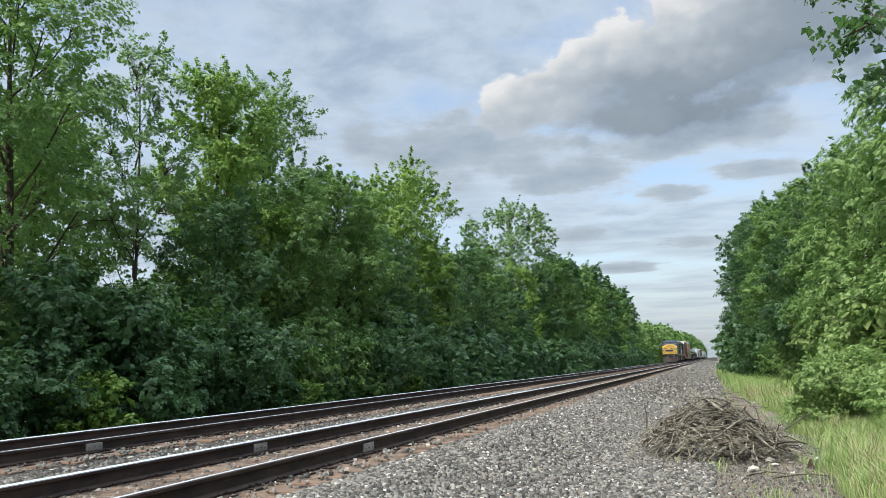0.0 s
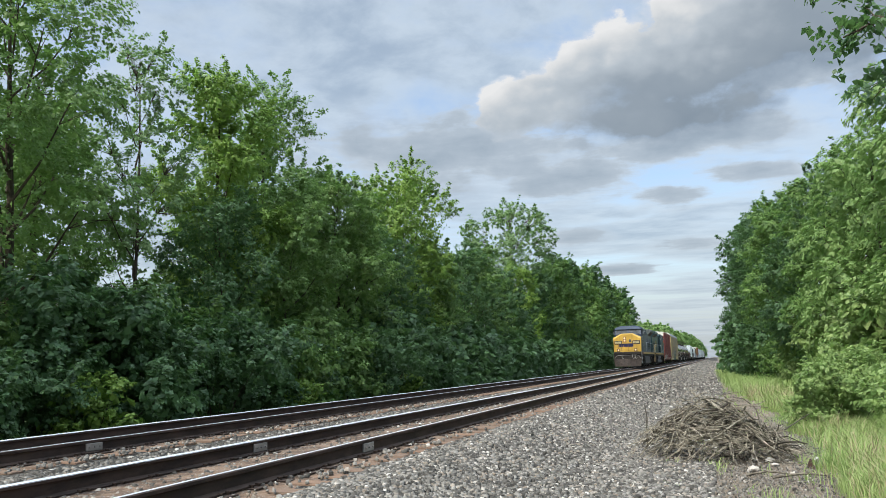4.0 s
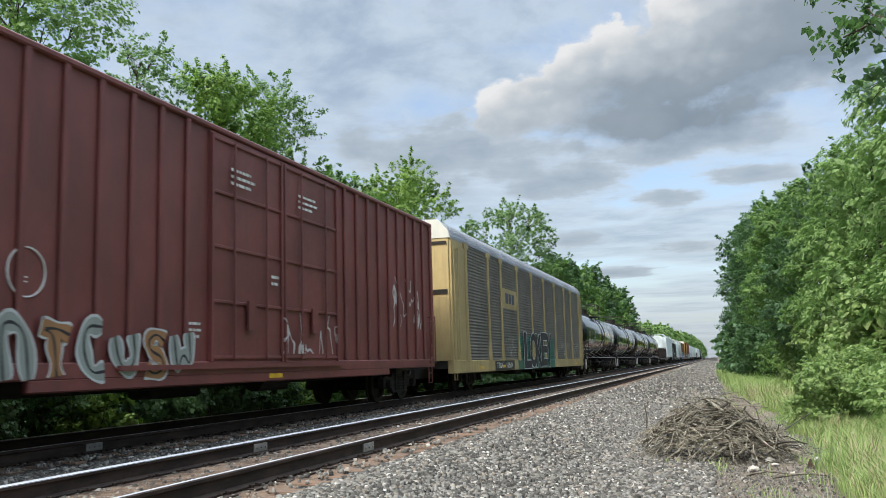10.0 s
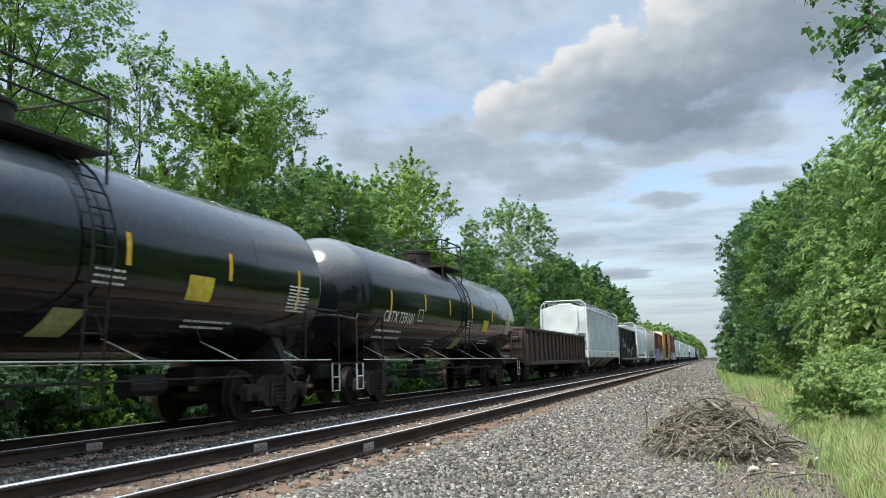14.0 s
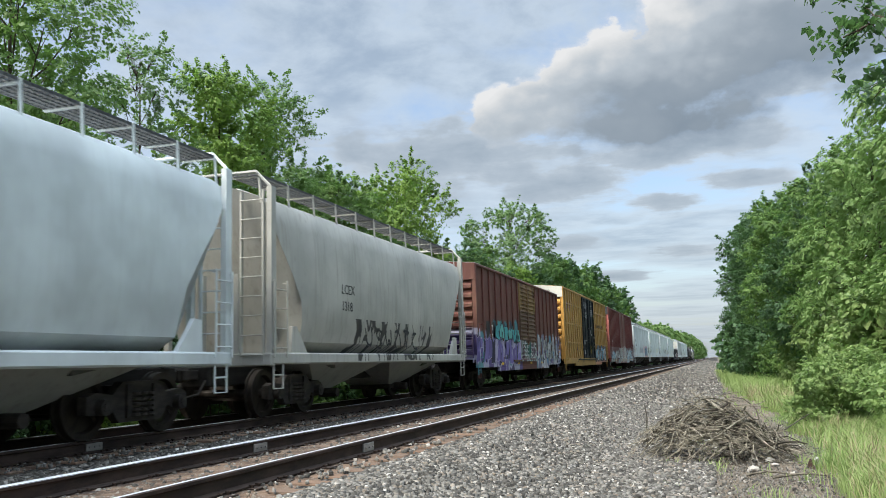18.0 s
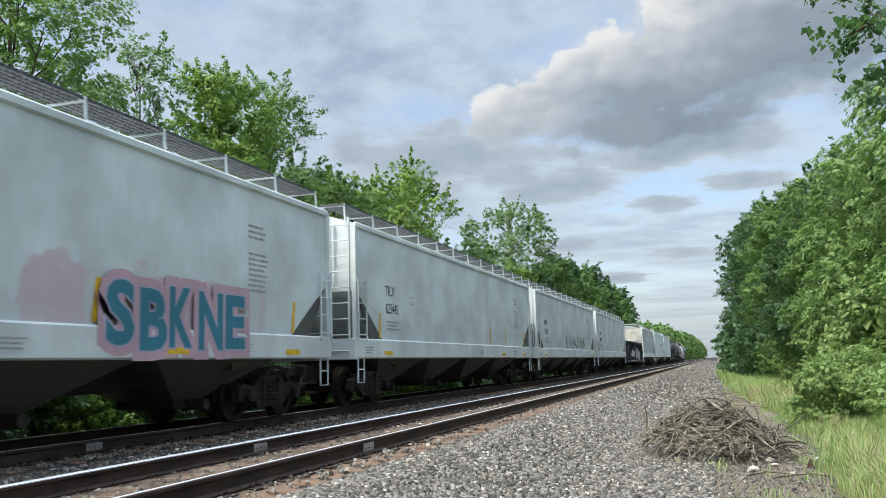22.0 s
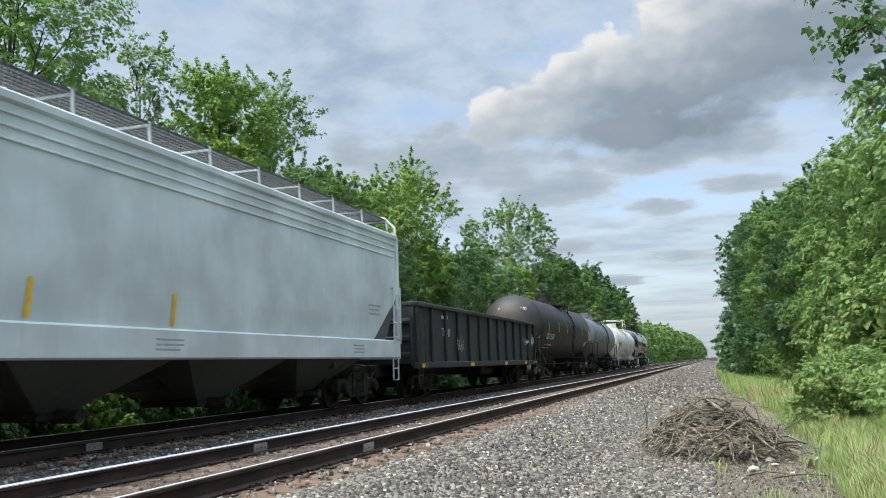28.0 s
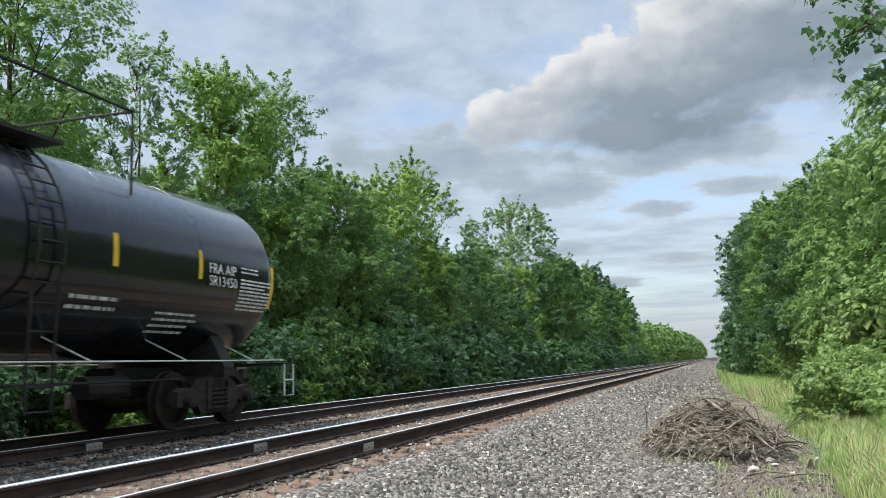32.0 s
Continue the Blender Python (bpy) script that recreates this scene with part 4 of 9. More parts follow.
T_LEFT = tree_kind("tall leafy tree with an open layered crown", 16, 13.6, 3.5, 1.8, 32, 1500, 38, 0.101, M_LEAF, reach=0.80, shoots=14, core=0.5, droop=0.35, peak=0.45, lump=0.34, rise=0.1)
T_THIN = tree_kind("slender young tree with feathery pale leaves", 15, 13.8, 1.8, 3.4, 20, 380, 28, 0.114, M_LEAF_PALE, trunk=0.09, reach=0.70, shoots=18, core=0.1, droop=0.4, peak=0.4, lump=0.42)
T_LIME = tree_kind("dense maple with bright yellow-green crown", 11, 13.9, 2.8, 1.4, 22, 1250, 41, 0.120, M_LEAF_LIME, reach=0.62, shoots=16, core=1.4, peak=0.45, lump=0.42)
T_SPIRE = tree_kind("tall leafy tree with long upswept shoots", 12, 15.2, 4.0, 2.0, 26, 1300, 38, 0.116, M_LEAF, reach=0.80, shoots=70, core=1.2, peak=0.35, blunt=1.6, lump=0.36, rise=1.1)
T_ROUND = tree_kind("round-topped maple with dense green crown", 19, 14.2, 4.5, 1.2, 28, 2000, 38, 0.135, M_LEAF_LIME, reach=0.66, shoots=12, core=1.4, peak=0.60, blunt=3.4, lump=0.40)
T_DARK = tree_kind("dense dark green leafy tree", 13, 11.2, 3.2, 0.6, 22, 1100, 38, 0.120, M_LEAF_DARK, reach=0.62, shoots=14, core=1.4, peak=0.4, lump=0.40)
T_GREEN = tree_kind("leafy green tree with layered foliage", 20, 11.5, 3.3, 0.6, 22, 1150, 38, 0.120, M_LEAF, reach=0.66, shoots=14, core=1.4, peak=0.4, lump=0.38, droop=0.4)
T_DROOP = tree_kind("dense leafy tree with long drooping light green leaves", 17, 12.4, 4.0, 0.9, 26, 950, 35, 0.185, M_LEAF_BRIGHT, reach=0.80, core=1.2, droop=0.75, peak=0.40, lump=0.38, slim=0.48, rise=0.0)
T_HAZE = tree_kind("thin twiggy tree with small sparse leaves", 18, 18.6, 4.8, 8.0, 34, 900, 18, 0.24, M_LEAF_PALE, reach=0.9, shoots=20, core=0.2, peak=0.6, blunt=2.4, lump=0.34, quads=False)
B_DARK = tree_kind("dark green leafy shrub by the line", 21, 2.8, 1.7, 0.1, 13, 330, 22, 0.105, M_LEAF_DARK, shrub=True, reach=0.40, lump=0.42, shoots=6)
B_MID = tree_kind("leafy green shrub beside the railway", 22, 2.6, 1.6, 0.1, 13, 330, 22, 0.105, M_LEAF, shrub=True, reach=0.40, lump=0.42, shoots=6)
B_LIME = tree_kind("small bright yellow-green shrub", 23, 1.7, 1.0, 0.1, 9, 190, 22, 0.10, M_LEAF_LIME, shrub=True, reach=0.36, lump=0.45)
B_PALE = tree_kind("pale green shrub beside the gravel", 24, 2.2, 1.4, 0.1, 16, 560, 26, 0.075, M_LEAF_FRESH, shrub=True, reach=0.34, lump=0.38, shoots=14)
B_BROAD = tree_kind("young shrub with broad fresh green leaves", 26, 1.9, 0.9, 0.2, 9, 170, 18, 0.105, M_LEAF_FRESH, shrub=True, reach=0.45, lump=0.42, droop=0.5, core=0.4)
B_FAR = tree_kind("leafy shrub far along the line", 25, 2.8, 1.7, 0.1, 12, 150, 12, 0.24, M_LEAF_DARK, shrub=True, reach=0.5, lump=0.42, quads=False)
T_MID = tree_kind("leafy tree in the line beside the track", 33, 13.0, 3.9, 0.7, 24, 800, 23, 0.240, M_LEAF, reach=0.85, shoots=18, core=1.0, lump=0.38, quads=False)
T_MID2 = tree_kind("dark leafy tree in the line beside the track", 34, 13.0, 3.7, 0.7, 24, 800, 23, 0.240, M_LEAF_DARK, reach=0.85, shoots=18, core=1.0, lump=0.38, quads=False)
T_FAR = tree_kind("distant leafy tree beside the line", 31, 13.0, 5.0, 0.6, 20, 320, 9, 0.70, M_LEAF, reach=1.3, lump=0.42, core=0.8, quads=False)
T_FAR2 = tree_kind("distant tree with pale spring foliage", 32, 12.0, 5.0, 0.6, 20, 320, 9, 0.66, M_LEAF_BRIGHT, reach=1.3, lump=0.42, core=0.8, quads=False)


def plant_all():
    rng = random.Random(3)
    # left line, front row
    front = ((T_LEFT, -17.4, 11.5, 1.0), (T_LEFT, -17.9, 18.2, 1.05), (T_THIN, -18.4, 24.2, 1.0), (T_LIME, -18.0, 28.8, 1.0), (T_SPIRE, -19.6, 35.0, 0.98),
             (T_GREEN, -16.2, 30.8, 0.80), (T_DARK, -16.3, 26.2, 0.72), (T_GREEN, -16.6, 36.6, 0.92), (T_DARK, -16.8, 42.5, 0.82), (T_GREEN, -18.8, 39.5, 1.02),
             (T_ROUND, -18.2, 49.3, 0.98), (T_GREEN, -16.8, 52.5, 0.85), (T_DARK, -17.0, 58.5, 0.90), (T_MID, -17.4, 64.0, 0.82), (T_HAZE, -20.5, 90.0, 1.0),
             (T_MID2, -17.2, 71.0, 0.72), (T_LIME, -17.2, 78.5, 0.80), (T_MID2, -17.6, 88.0, 0.86), (T_MID, -17.8, 98.0, 1.02), (T_MID2, -18.2, 108.0, 1.14), (T_MID, -18.0, 119.0, 1.14),
             (T_MID2, -18.0, 132.0, 1.22), (T_MID, -18.0, 150.0, 1.18), (T_MID2, -18.0, 169.0, 1.22), (T_MID, -18.4, 186.0, 0.98))
    for p, x, y, s in front:
        put_tree(p, x, y, s, rng.uniform(0, 6.28))
    for p, x, y, s in ((T_GREEN, -21.8, 23.5, 1.0), (T_MID2, -23, 40, 0.85), (T_MID, -24, 44, 0.80), (T_MID2, -25, 54, 0.85), (T_MID2, -25, 72, 0.85), (T_MID, -17.5, 1, 1.1), (T_FAR, -18, -11, 0.95), (T_FAR, -18, -24, 0.95), (T_FAR, -18, -38, 0.95)):
        put_tree(p, x, y, s, rng.uniform(0, 6.28))
    # far left line
    y = 206.0
    while y < 1250:
        put_tree(rng.choice((T_FAR2, T_FAR2, T_FAR)), -18.5 + rng.uniform(-1.5, 1.5), y, rng.uniform(0.85, 1.0) * min(1.45, 0.95 + 0.0012 * (y - 206)), rng.uniform(0, 6.28))
        y += 8 + y * 0.022
    # shrubs along the foot of the left line
    y = 7.0
    while y < 190:
        k = rng.choice((B_DARK, B_DARK, B_MID, B_DARK, B_DARK)) if y < 42 else B_FAR
        put_tree(k, -14.0 + rng.uniform(-0.5, 0.3), y, rng.uniform(0.85, 1.35), rng.uniform(0, 6.28))
        if y < 70:
            put_tree(rng.choice((B_DARK, B_MID)) if y < 34 else B_FAR, -15.6 + rng.uniform(-0.4, 0.4), y + 1.0, rng.uniform(1.2, 1.6), rng.uniform(0, 6.28))
        y += 1.9 + y * 0.022
    for x, y, s in ((-13.0, 11.8, 0.9), (-13.1, 15.9, 1.0), (-13.0, 26.0, 0.8), (-13.2, 37.0, 0.8)):
        put_tree(B_LIME, x, y, s, rng.uniform(0, 6.28))
    # right line
    for p, x, y, s in ((T_DROOP, 7.3, 24.5, 0.92), (T_DROOP, 5.7, 33.0, 0.76), (T_GREEN, 5.6, 38.5, 0.86), (T_DARK, 5.2, 44.0, 0.92), (T_GREEN, 4.6, 51.0, 0.95), (T_DARK, 3.7, 59.0, 1.04), (T_DARK, 4.0, 67.0, 1.12), (T_MID2, 4.6, 77.0, 1.05), (T_MID2, 5.2, 92.0, 1.0),
                       (T_MID, 5.9, 112.0, 0.95), (T_MID2, 6.2, 132.0, 0.95), (T_MID, 10.5, 34.0, 1.0), (T_MID2, 11, 50, 1.0), (T_MID, 13.5, 12.0, 1.0), (T_FAR, 9.5, 1.0, 0.85), (T_FAR, 9.5, -10.0, 0.85), (T_FAR, 9.5, -22.0, 0.85), (T_FAR, 9.5, -36.0, 0.85)):
        put_tree(p, x, y, s, rng.uniform(0, 6.28))
    y = 160.0
    while y < 900:
        put_tree(rng.choice((T_FAR, T_FAR)), 8.0 + rng.uniform(-0.5, 2), y, rng.uniform(0.6, 0.8), rng.uniform(0, 6.28))
        y += 14 + y * 0.03
    # bushes and saplings between the gravel and the right line
    for p, x, y, s in ((B_PALE, 2.05, 19.2, 0.62), (B_PALE, 2.65, 20.0, 0.72), (B_PALE, 4.6, 28.0, 0.9), (B_PALE, 5.6, 33.0, 1.7), (B_PALE, 5.9, 29.0, 1.9), (B_BROAD, 3.15, 17.4, 0.8), (B_BROAD, 2.9, 15.6, 0.7), (B_BROAD, 5.4, 24.2, 1.3), (B_BROAD, 5.3, 27.0, 1.9),
                       (B_PALE, 5.0, 38.5, 1.6), (B_PALE, 4.6, 45.0, 1.3), (B_MID, 3.4, 51.0, 0.9), (B_DARK, 2.8, 57.0, 1.2), (B_FAR, 2.4, 63.0, 1.3), (B_FAR, 2.2, 72.0, 1.5), (B_FAR, 2.2, 86.0, 1.6)):
        put_tree(p, x, y, s, rng.uniform(0, 6.28))


plant_all()


def grass(name, label, seed, count, xr, yr, hgt, mat, zf=None, bias=1.0, keep=None):
    """Blades in tufts, finer than the tufts are wide."""
    rng = np.random.default_rng(seed)
    tuft = max(1, count // 9)
    tx = rng.uniform(xr[0], xr[1], tuft)
    ty = yr[0] + (yr[1] - yr[0]) * rng.random(tuft) ** bias
    th = rng.uniform(0.5, 1.25, tuft)
    k = rng.integers(0, tuft, count)
    x, y = tx[k] + rng.normal(0, 0.07, count), ty[k] + rng.normal(0, 0.07, count)
    th = th[k]
    if keep is not None:
        k = keep(x, y, rng)
        x, y, th = x[k], y[k], th[k]
    n = len(x)
    z = np.array([ground_z(a, b) for a, b in zip(x, y)]) - 0.03
    h = hgt * th * rng.uniform(0.5, 1.15, n)
    a = rng.uniform(0, 6.283, n)
    w = 0.0024 + 0.0020 * rng.random(n) + 0.00014 * y
    bend = h * rng.uniform(0.2, 1.1, n)
    dx, dy = np.cos(a), np.sin(a)
    px, py = -dy * w, dx * w
    p = np.stack([x, y, z], 1)
    off = lambda k, zz, ww: p + np.stack([dx * bend * k + px * ww, dy * bend * k + py * ww, h * zz], 1)
    v = np.stack([off(0, 0, 1), off(0, 0, -1), off(0.32, 0.62, -0.8), off(0.32, 0.62, 0.8), off(1.0, 0.92, 0.15), off(1.0, 0.92, -0.15)], 1)
    f = (np.arange(n) * 6)[:, None, None] + np.array([(0, 1, 2, 3), (3, 2, 5, 4)])[None]
    ob = new(name, raw_mesh(name, v.reshape(-1, 3), f.reshape(-1, 4), mat))
    return tagged(ob, label, "grass", kind="stuff")


M_GRASS = leaf_material("grass_blade", (0.21, 0.32, 0.090), (0.29, 0.41, 0.125), (0.42, 0.48, 0.20), 0.42)
M_STRAW = leaf_material("dry_grass", (0.26, 0.21, 0.11), (0.34, 0.28, 0.16), (0.40, 0.34, 0.21), 0.2)
edge_keep = lambda x, y, rng: x > np.interp(y, (8, 10.5, 13, 16, 20, 25, 30, 37, 60, 90), (1.22, 1.30, 1.48, 1.48, 1.55, 1.55, 1.15, 0.50, 0.20, -0.05)) + 0.15 * np.sin(y * 0.9) + 0.10 * np.sin(y * 2.3) + 0.55 * (rng.random(len(x)) - 0.25)
grass("grass", "tall fresh green grass beside the gravel", 1, 105000, (0.7, 4.4), (9.0, 30), 0.34, M_GRASS, bias=1.25, keep=edge_keep)
grass("grass", "fresh green grass further along the bank", 4, 30000, (-0.3, 4.4), (28.0, 95), 0.48, M_GRASS, bias=1.3, keep=edge_keep)
grass("dry_grass", "dry straw among the grass", 2, 9000, (0.9, 2.6), (9.0, 40), 0.42, M_STRAW, bias=1.5, keep=edge_keep)
grass("grass", "sparse weeds between gravel and soil", 6, 1500, (-0.7, 1.4), (7.0, 40), 0.16, M_GRASS, bias=1.4)
grass("grass", "green weeds at the foot of the far bushes", 3, 9000, (-13.4, -12.2), (6, 90), 0.4, M_GRASS, bias=1.4)
# ================= freight train =================
# A wagon's own space: x to the side that faces the camera, y backwards along the train, z up from the rail; middle at y = 0.
HALF = 1.50


def plain(name, color, rough=0.6, metal=0.0, spec=0.4):
    t = Tree(name)
    co = t.coords()
    n = t.noise(co, 6.0, 5.0, 0.6)
    c = t.mix(t.smooth(n, 0.3, 0.75), scaled(color, 0.75), scaled(color, 1.2))
    return t.done(t.principled(c, rough, metal, None, spec))


M_UNDER = rust_material("underframe_black", (0.018, 0.016, 0.015), (0.040, 0.035, 0.031), 0.75, 0.1)
M_IRON = rust_material("cast_iron", (0.022, 0.019, 0.017), (0.058, 0.047, 0.039), 0.75, 0.1)
M_WHEEL = rust_material("wheel_steel", (0.024, 0.020, 0.018), (0.055, 0.044, 0.036), 0.6, 0.5)
M_TREAD = plain("tread_steel", (0.45, 0.44, 0.43), 0.3, 1.0)
M_WHITE = plain("white_lettering", (0.72, 0.72, 0.70), 0.6)
M_BLACK = plain("black_lettering", (0.02, 0.02, 0.022), 0.6)
M_MARK = plain("yellow_reflector", (0.78, 0.48, 0.03), 0.45)
M_SIGN = plain("yellow_placard", (0.72, 0.58, 0.06), 0.5)
M_GREYBAR = plain("grey_lettering", (0.34, 0.35, 0.36), 0.6)
M_CHROME = plain("pale_rail", (0.62, 0.63, 0.64), 0.4)

# ---- bogie ----
def frame_profile():
    return [(-1.16, 0.36), (-1.16, 0.60), (-0.98, 0.66), (-0.62, 0.62), (-0.40, 0.80), (0.40, 0.80), (0.62, 0.62), (0.98, 0.66), (1.16, 0.60), (1.16, 0.36),
            (0.86, 0.34), (0.66, 0.42), (0.48, 0.22), (-0.48, 0.22), (-0.66, 0.42), (-0.86, 0.34)]


def side_frame_mesh():
    g = Geo()
    g.prism_x(frame_profile(), 0.93, 1.08)
    for y in (-0.89, 0.89):
        g.cyl((1.06, y, 0.457), (1.20, y, 0.457), 0.115, n=12)
        g.cyl((1.20, y, 0.457), (1.215, y, 0.457), 0.07, n=8)
    for y in (-0.30, 0.30):
        g.prism_x([(y - 0.05, 0.28), (y + 0.05, 0.28), (y + 0.05, 0.76), (y - 0.05, 0.76)], 1.075, 1.12)
    return g.mesh("side_frame", 40)


def spring_mesh():
    g = Geo()
    for y in (-0.16, 0.0, 0.16):
        for k in range(5):
            z = 0.30 + k * 0.075
            g.cyl((1.115, y, z), (1.115, y, z + 0.04), 0.068, n=8)
    return g.mesh("springs", 40)


def wheelset_mesh():
    g = Geo()
    for s in (-1, 1):
        prof = [(0.0, 0.08), (0.04, 0.10), (0.05, 0.33), (-0.02, 0.36), (-0.02, 0.457), (0.09, 0.462), (0.10, 0.49), (0.135, 0.49), (0.135, 0.38), (0.10, 0.33), (0.10, 0.12)]
        n = 28
        vs, fs = [], []
        for dx, r in prof:
            for i in range(n):
                a = 2 * math.pi * i / n
                vs.append((s * (0.80 - dx), r * math.cos(a), r * math.sin(a)))
        m = len(prof)
        for k in range(m - 1):
            for i in range(n):
                fs.append((k * n + i, k * n + (i + 1) % n, (k + 1) * n + (i + 1) % n, (k + 1) * n + i))
        fs.append(tuple(range(n)))
        fs.append(tuple(range((m - 1) * n, m * n)))
        g.add(vs, fs)
        # bright worn rim, a lightening slot and chalk marks turn with the wheel
        g.box(s * 0.815 - 0.008, s * 0.815 + 0.008, -0.03, 0.03, 0.20, 0.30)
    g.cyl((-0.95, 0, 0), (0.95, 0, 0), 0.085, n=10)
    return g.mesh("wheelset", 40)


def rim_mesh():
    g = Geo()
    n = 32
    vs, fs = [], []
    for k, (x, r) in enumerate(((0.8215, 0.445), (0.8235, 0.445), (0.8235, 0.458), (0.8215, 0.458))):
        for i in range(n):
            a = 2 * math.pi * i / n
            vs.append((x, r * math.cos(a), r * math.sin(a)))
    for k in range(4):
        for i in range(n):
            fs.append((k * n + i, k * n + (i + 1) % n, ((k + 1) % 4) * n + (i + 1) % n, ((k + 1) % 4) * n + i))
    g.add(vs, fs)
    return g.mesh("tread", 40)


ME_FRAME, ME_SPRING, ME_WHEEL, ME_RIM = side_frame_mesh(), spring_mesh(), wheelset_mesh(), rim_mesh()
ME_FRAME.materials.append(M_IRON), ME_SPRING.materials.append(M_IRON), ME_WHEEL.materials.append(M_WHEEL), ME_RIM.materials.append(M_TREAD)
ME_FRAME_L = ME_FRAME.copy()
ME_FRAME_L.transform(Matrix.Diagonal((-1, 1, 1, 1)))
ME_FRAME_L.flip_normals()
WHEELS = []       # (wheelset, its wagon's index)


def bogie(parent, yc, index, axles=(-0.89, 0.89), frames=True):
    g = Geo().box(-1.0, 1.0, -0.22, 0.22, 0.46, 0.74, 0.03)
    if len(axles) == 2:
        g.box(-0.62, 0.62, -0.42, -0.30, 0.30, 0.46)
        g.box(-0.62, 0.62, 0.30, 0.42, 0.30, 0.46)
    b = part("bogie", g, M_IRON, parent, "cast-iron bogie", None, (0, yc, 0))
    if frames:
        part("side_frame", ME_FRAME, None, b)
        part("side_frame", ME_FRAME_L, None, b)
        tagged(part("spring_nest", ME_SPRING, None, b), kind="stuff")
    for a in axles:
        w = part("wheelset", ME_WHEEL, None, b, "", None, (0, a, 0.457))
        WHEELS.append((w, index))
    return b


def coupler_mesh():
    g = Geo()
    g.box(-0.09, 0.09, 0.0, 0.75, 0.76, 0.94, 0.02)
    g.box(-0.16, 0.14, -0.16, 0.06, 0.72, 0.98, 0.04)
    g.box(0.10, 0.22, -0.26, -0.06, 0.74, 0.96, 0.03)
    g.tube([(0.28, 0.3, 0.74), (0.30, 0.05, 0.50), (0.22, -0.2, 0.46)], 0.025, 5)
    return g.mesh("coupler", 40)


ME_COUPLER = coupler_mesh()
ME_COUPLER.materials.append(M_IRON)
ME_COUPLER_R = ME_COUPLER.copy()
ME_COUPLER_R.transform(Matrix.Rotation(math.pi, 4, "Z"))


def couplers(parent, half):
    part("coupler", ME_COUPLER, None, parent, "", None, (0, -half + 0.12, 0))
    part("coupler", ME_COUPLER_R, None, parent, "", None, (0, half - 0.12, 0))


def ladder(parent, material, x, y0, y1, z0, z1, rungs, name="ladder", r=0.014, depth=0.06):
    """A side ladder: two stiles and rungs, standing off the wall."""
    g = Geo()
    for y in (y0, y1):
        g.box(x + depth - 0.012, x + depth + 0.012, y - 0.02, y + 0.02, z0, z1)
        g.box(x - 0.02, x + depth, y - 0.015, y + 0.015, z1 - 0.06, z1 - 0.03)
        g.box(x - 0.02, x + depth, y - 0.015, y + 0.015, z0 + 0.03, z0 + 0.06)
    for i in range(rungs):
        z = z0 + (z1 - z0) * (i + 0.5) / rungs
        g.cyl((x + depth, y0, z), (x + depth, y1, z), r, n=6)
    return part(name, g, material, parent)


def end_ladder(parent, material, y, x0, x1, z0, z1, rungs, out=-1, name="ladder"):
    g = Geo()
    yy = y + out * 0.06
    for x in (x0, x1):
        g.box(x - 0.02, x + 0.02, min(y, yy), max(y, yy) + 0.012, z0, z1)
    for i in range(rungs):
        z = z0 + (z1 - z0) * (i + 0.5) / rungs
        g.cyl((x0, yy, z), (x1, yy, z), 0.014, n=6)
    return part(name, g, material, parent)


def step(parent, material, y, x=HALF - 0.04, z1=0.95, z0=0.42, w=0.30):
    g = Geo()
    g.tube([(x, y - w / 2, z1), (x, y - w / 2, z0), (x, y + w / 2, z0), (x, y + w / 2, z1)], 0.02, 5)
    g.cyl((x, y - w / 2, (z0 + z1) / 2), (x, y + w / 2, (z0 + z1) / 2), 0.016, n=6)
    return part("step", g, material, parent)


def brake_wheel(parent, material, x, y, z, r=0.26):
    g = Geo()
    ring = [(x + r * math.cos(a * math.pi / 8), y, z + r * math.sin(a * math.pi / 8)) for a in range(17)]
    g.tube(ring, 0.018, 5)
    for a in range(5):
        q = a * 2 * math.pi / 5
        g.cyl((x, y, z), (x + r * math.cos(q), y, z + r * math.sin(q)), 0.012, n=5)
    g.cyl((x, y, z), (x, y + 0.2, z), 0.03, n=8)
    return part("brake_wheel", g, material, parent)


def reflectors(parent, ys, x, z0, z1, w=0.11):
    for y in ys:
        part("reflector", Geo().box(x, x + 0.004, y - w / 2, y + w / 2, z0, z1), M_MARK, parent)


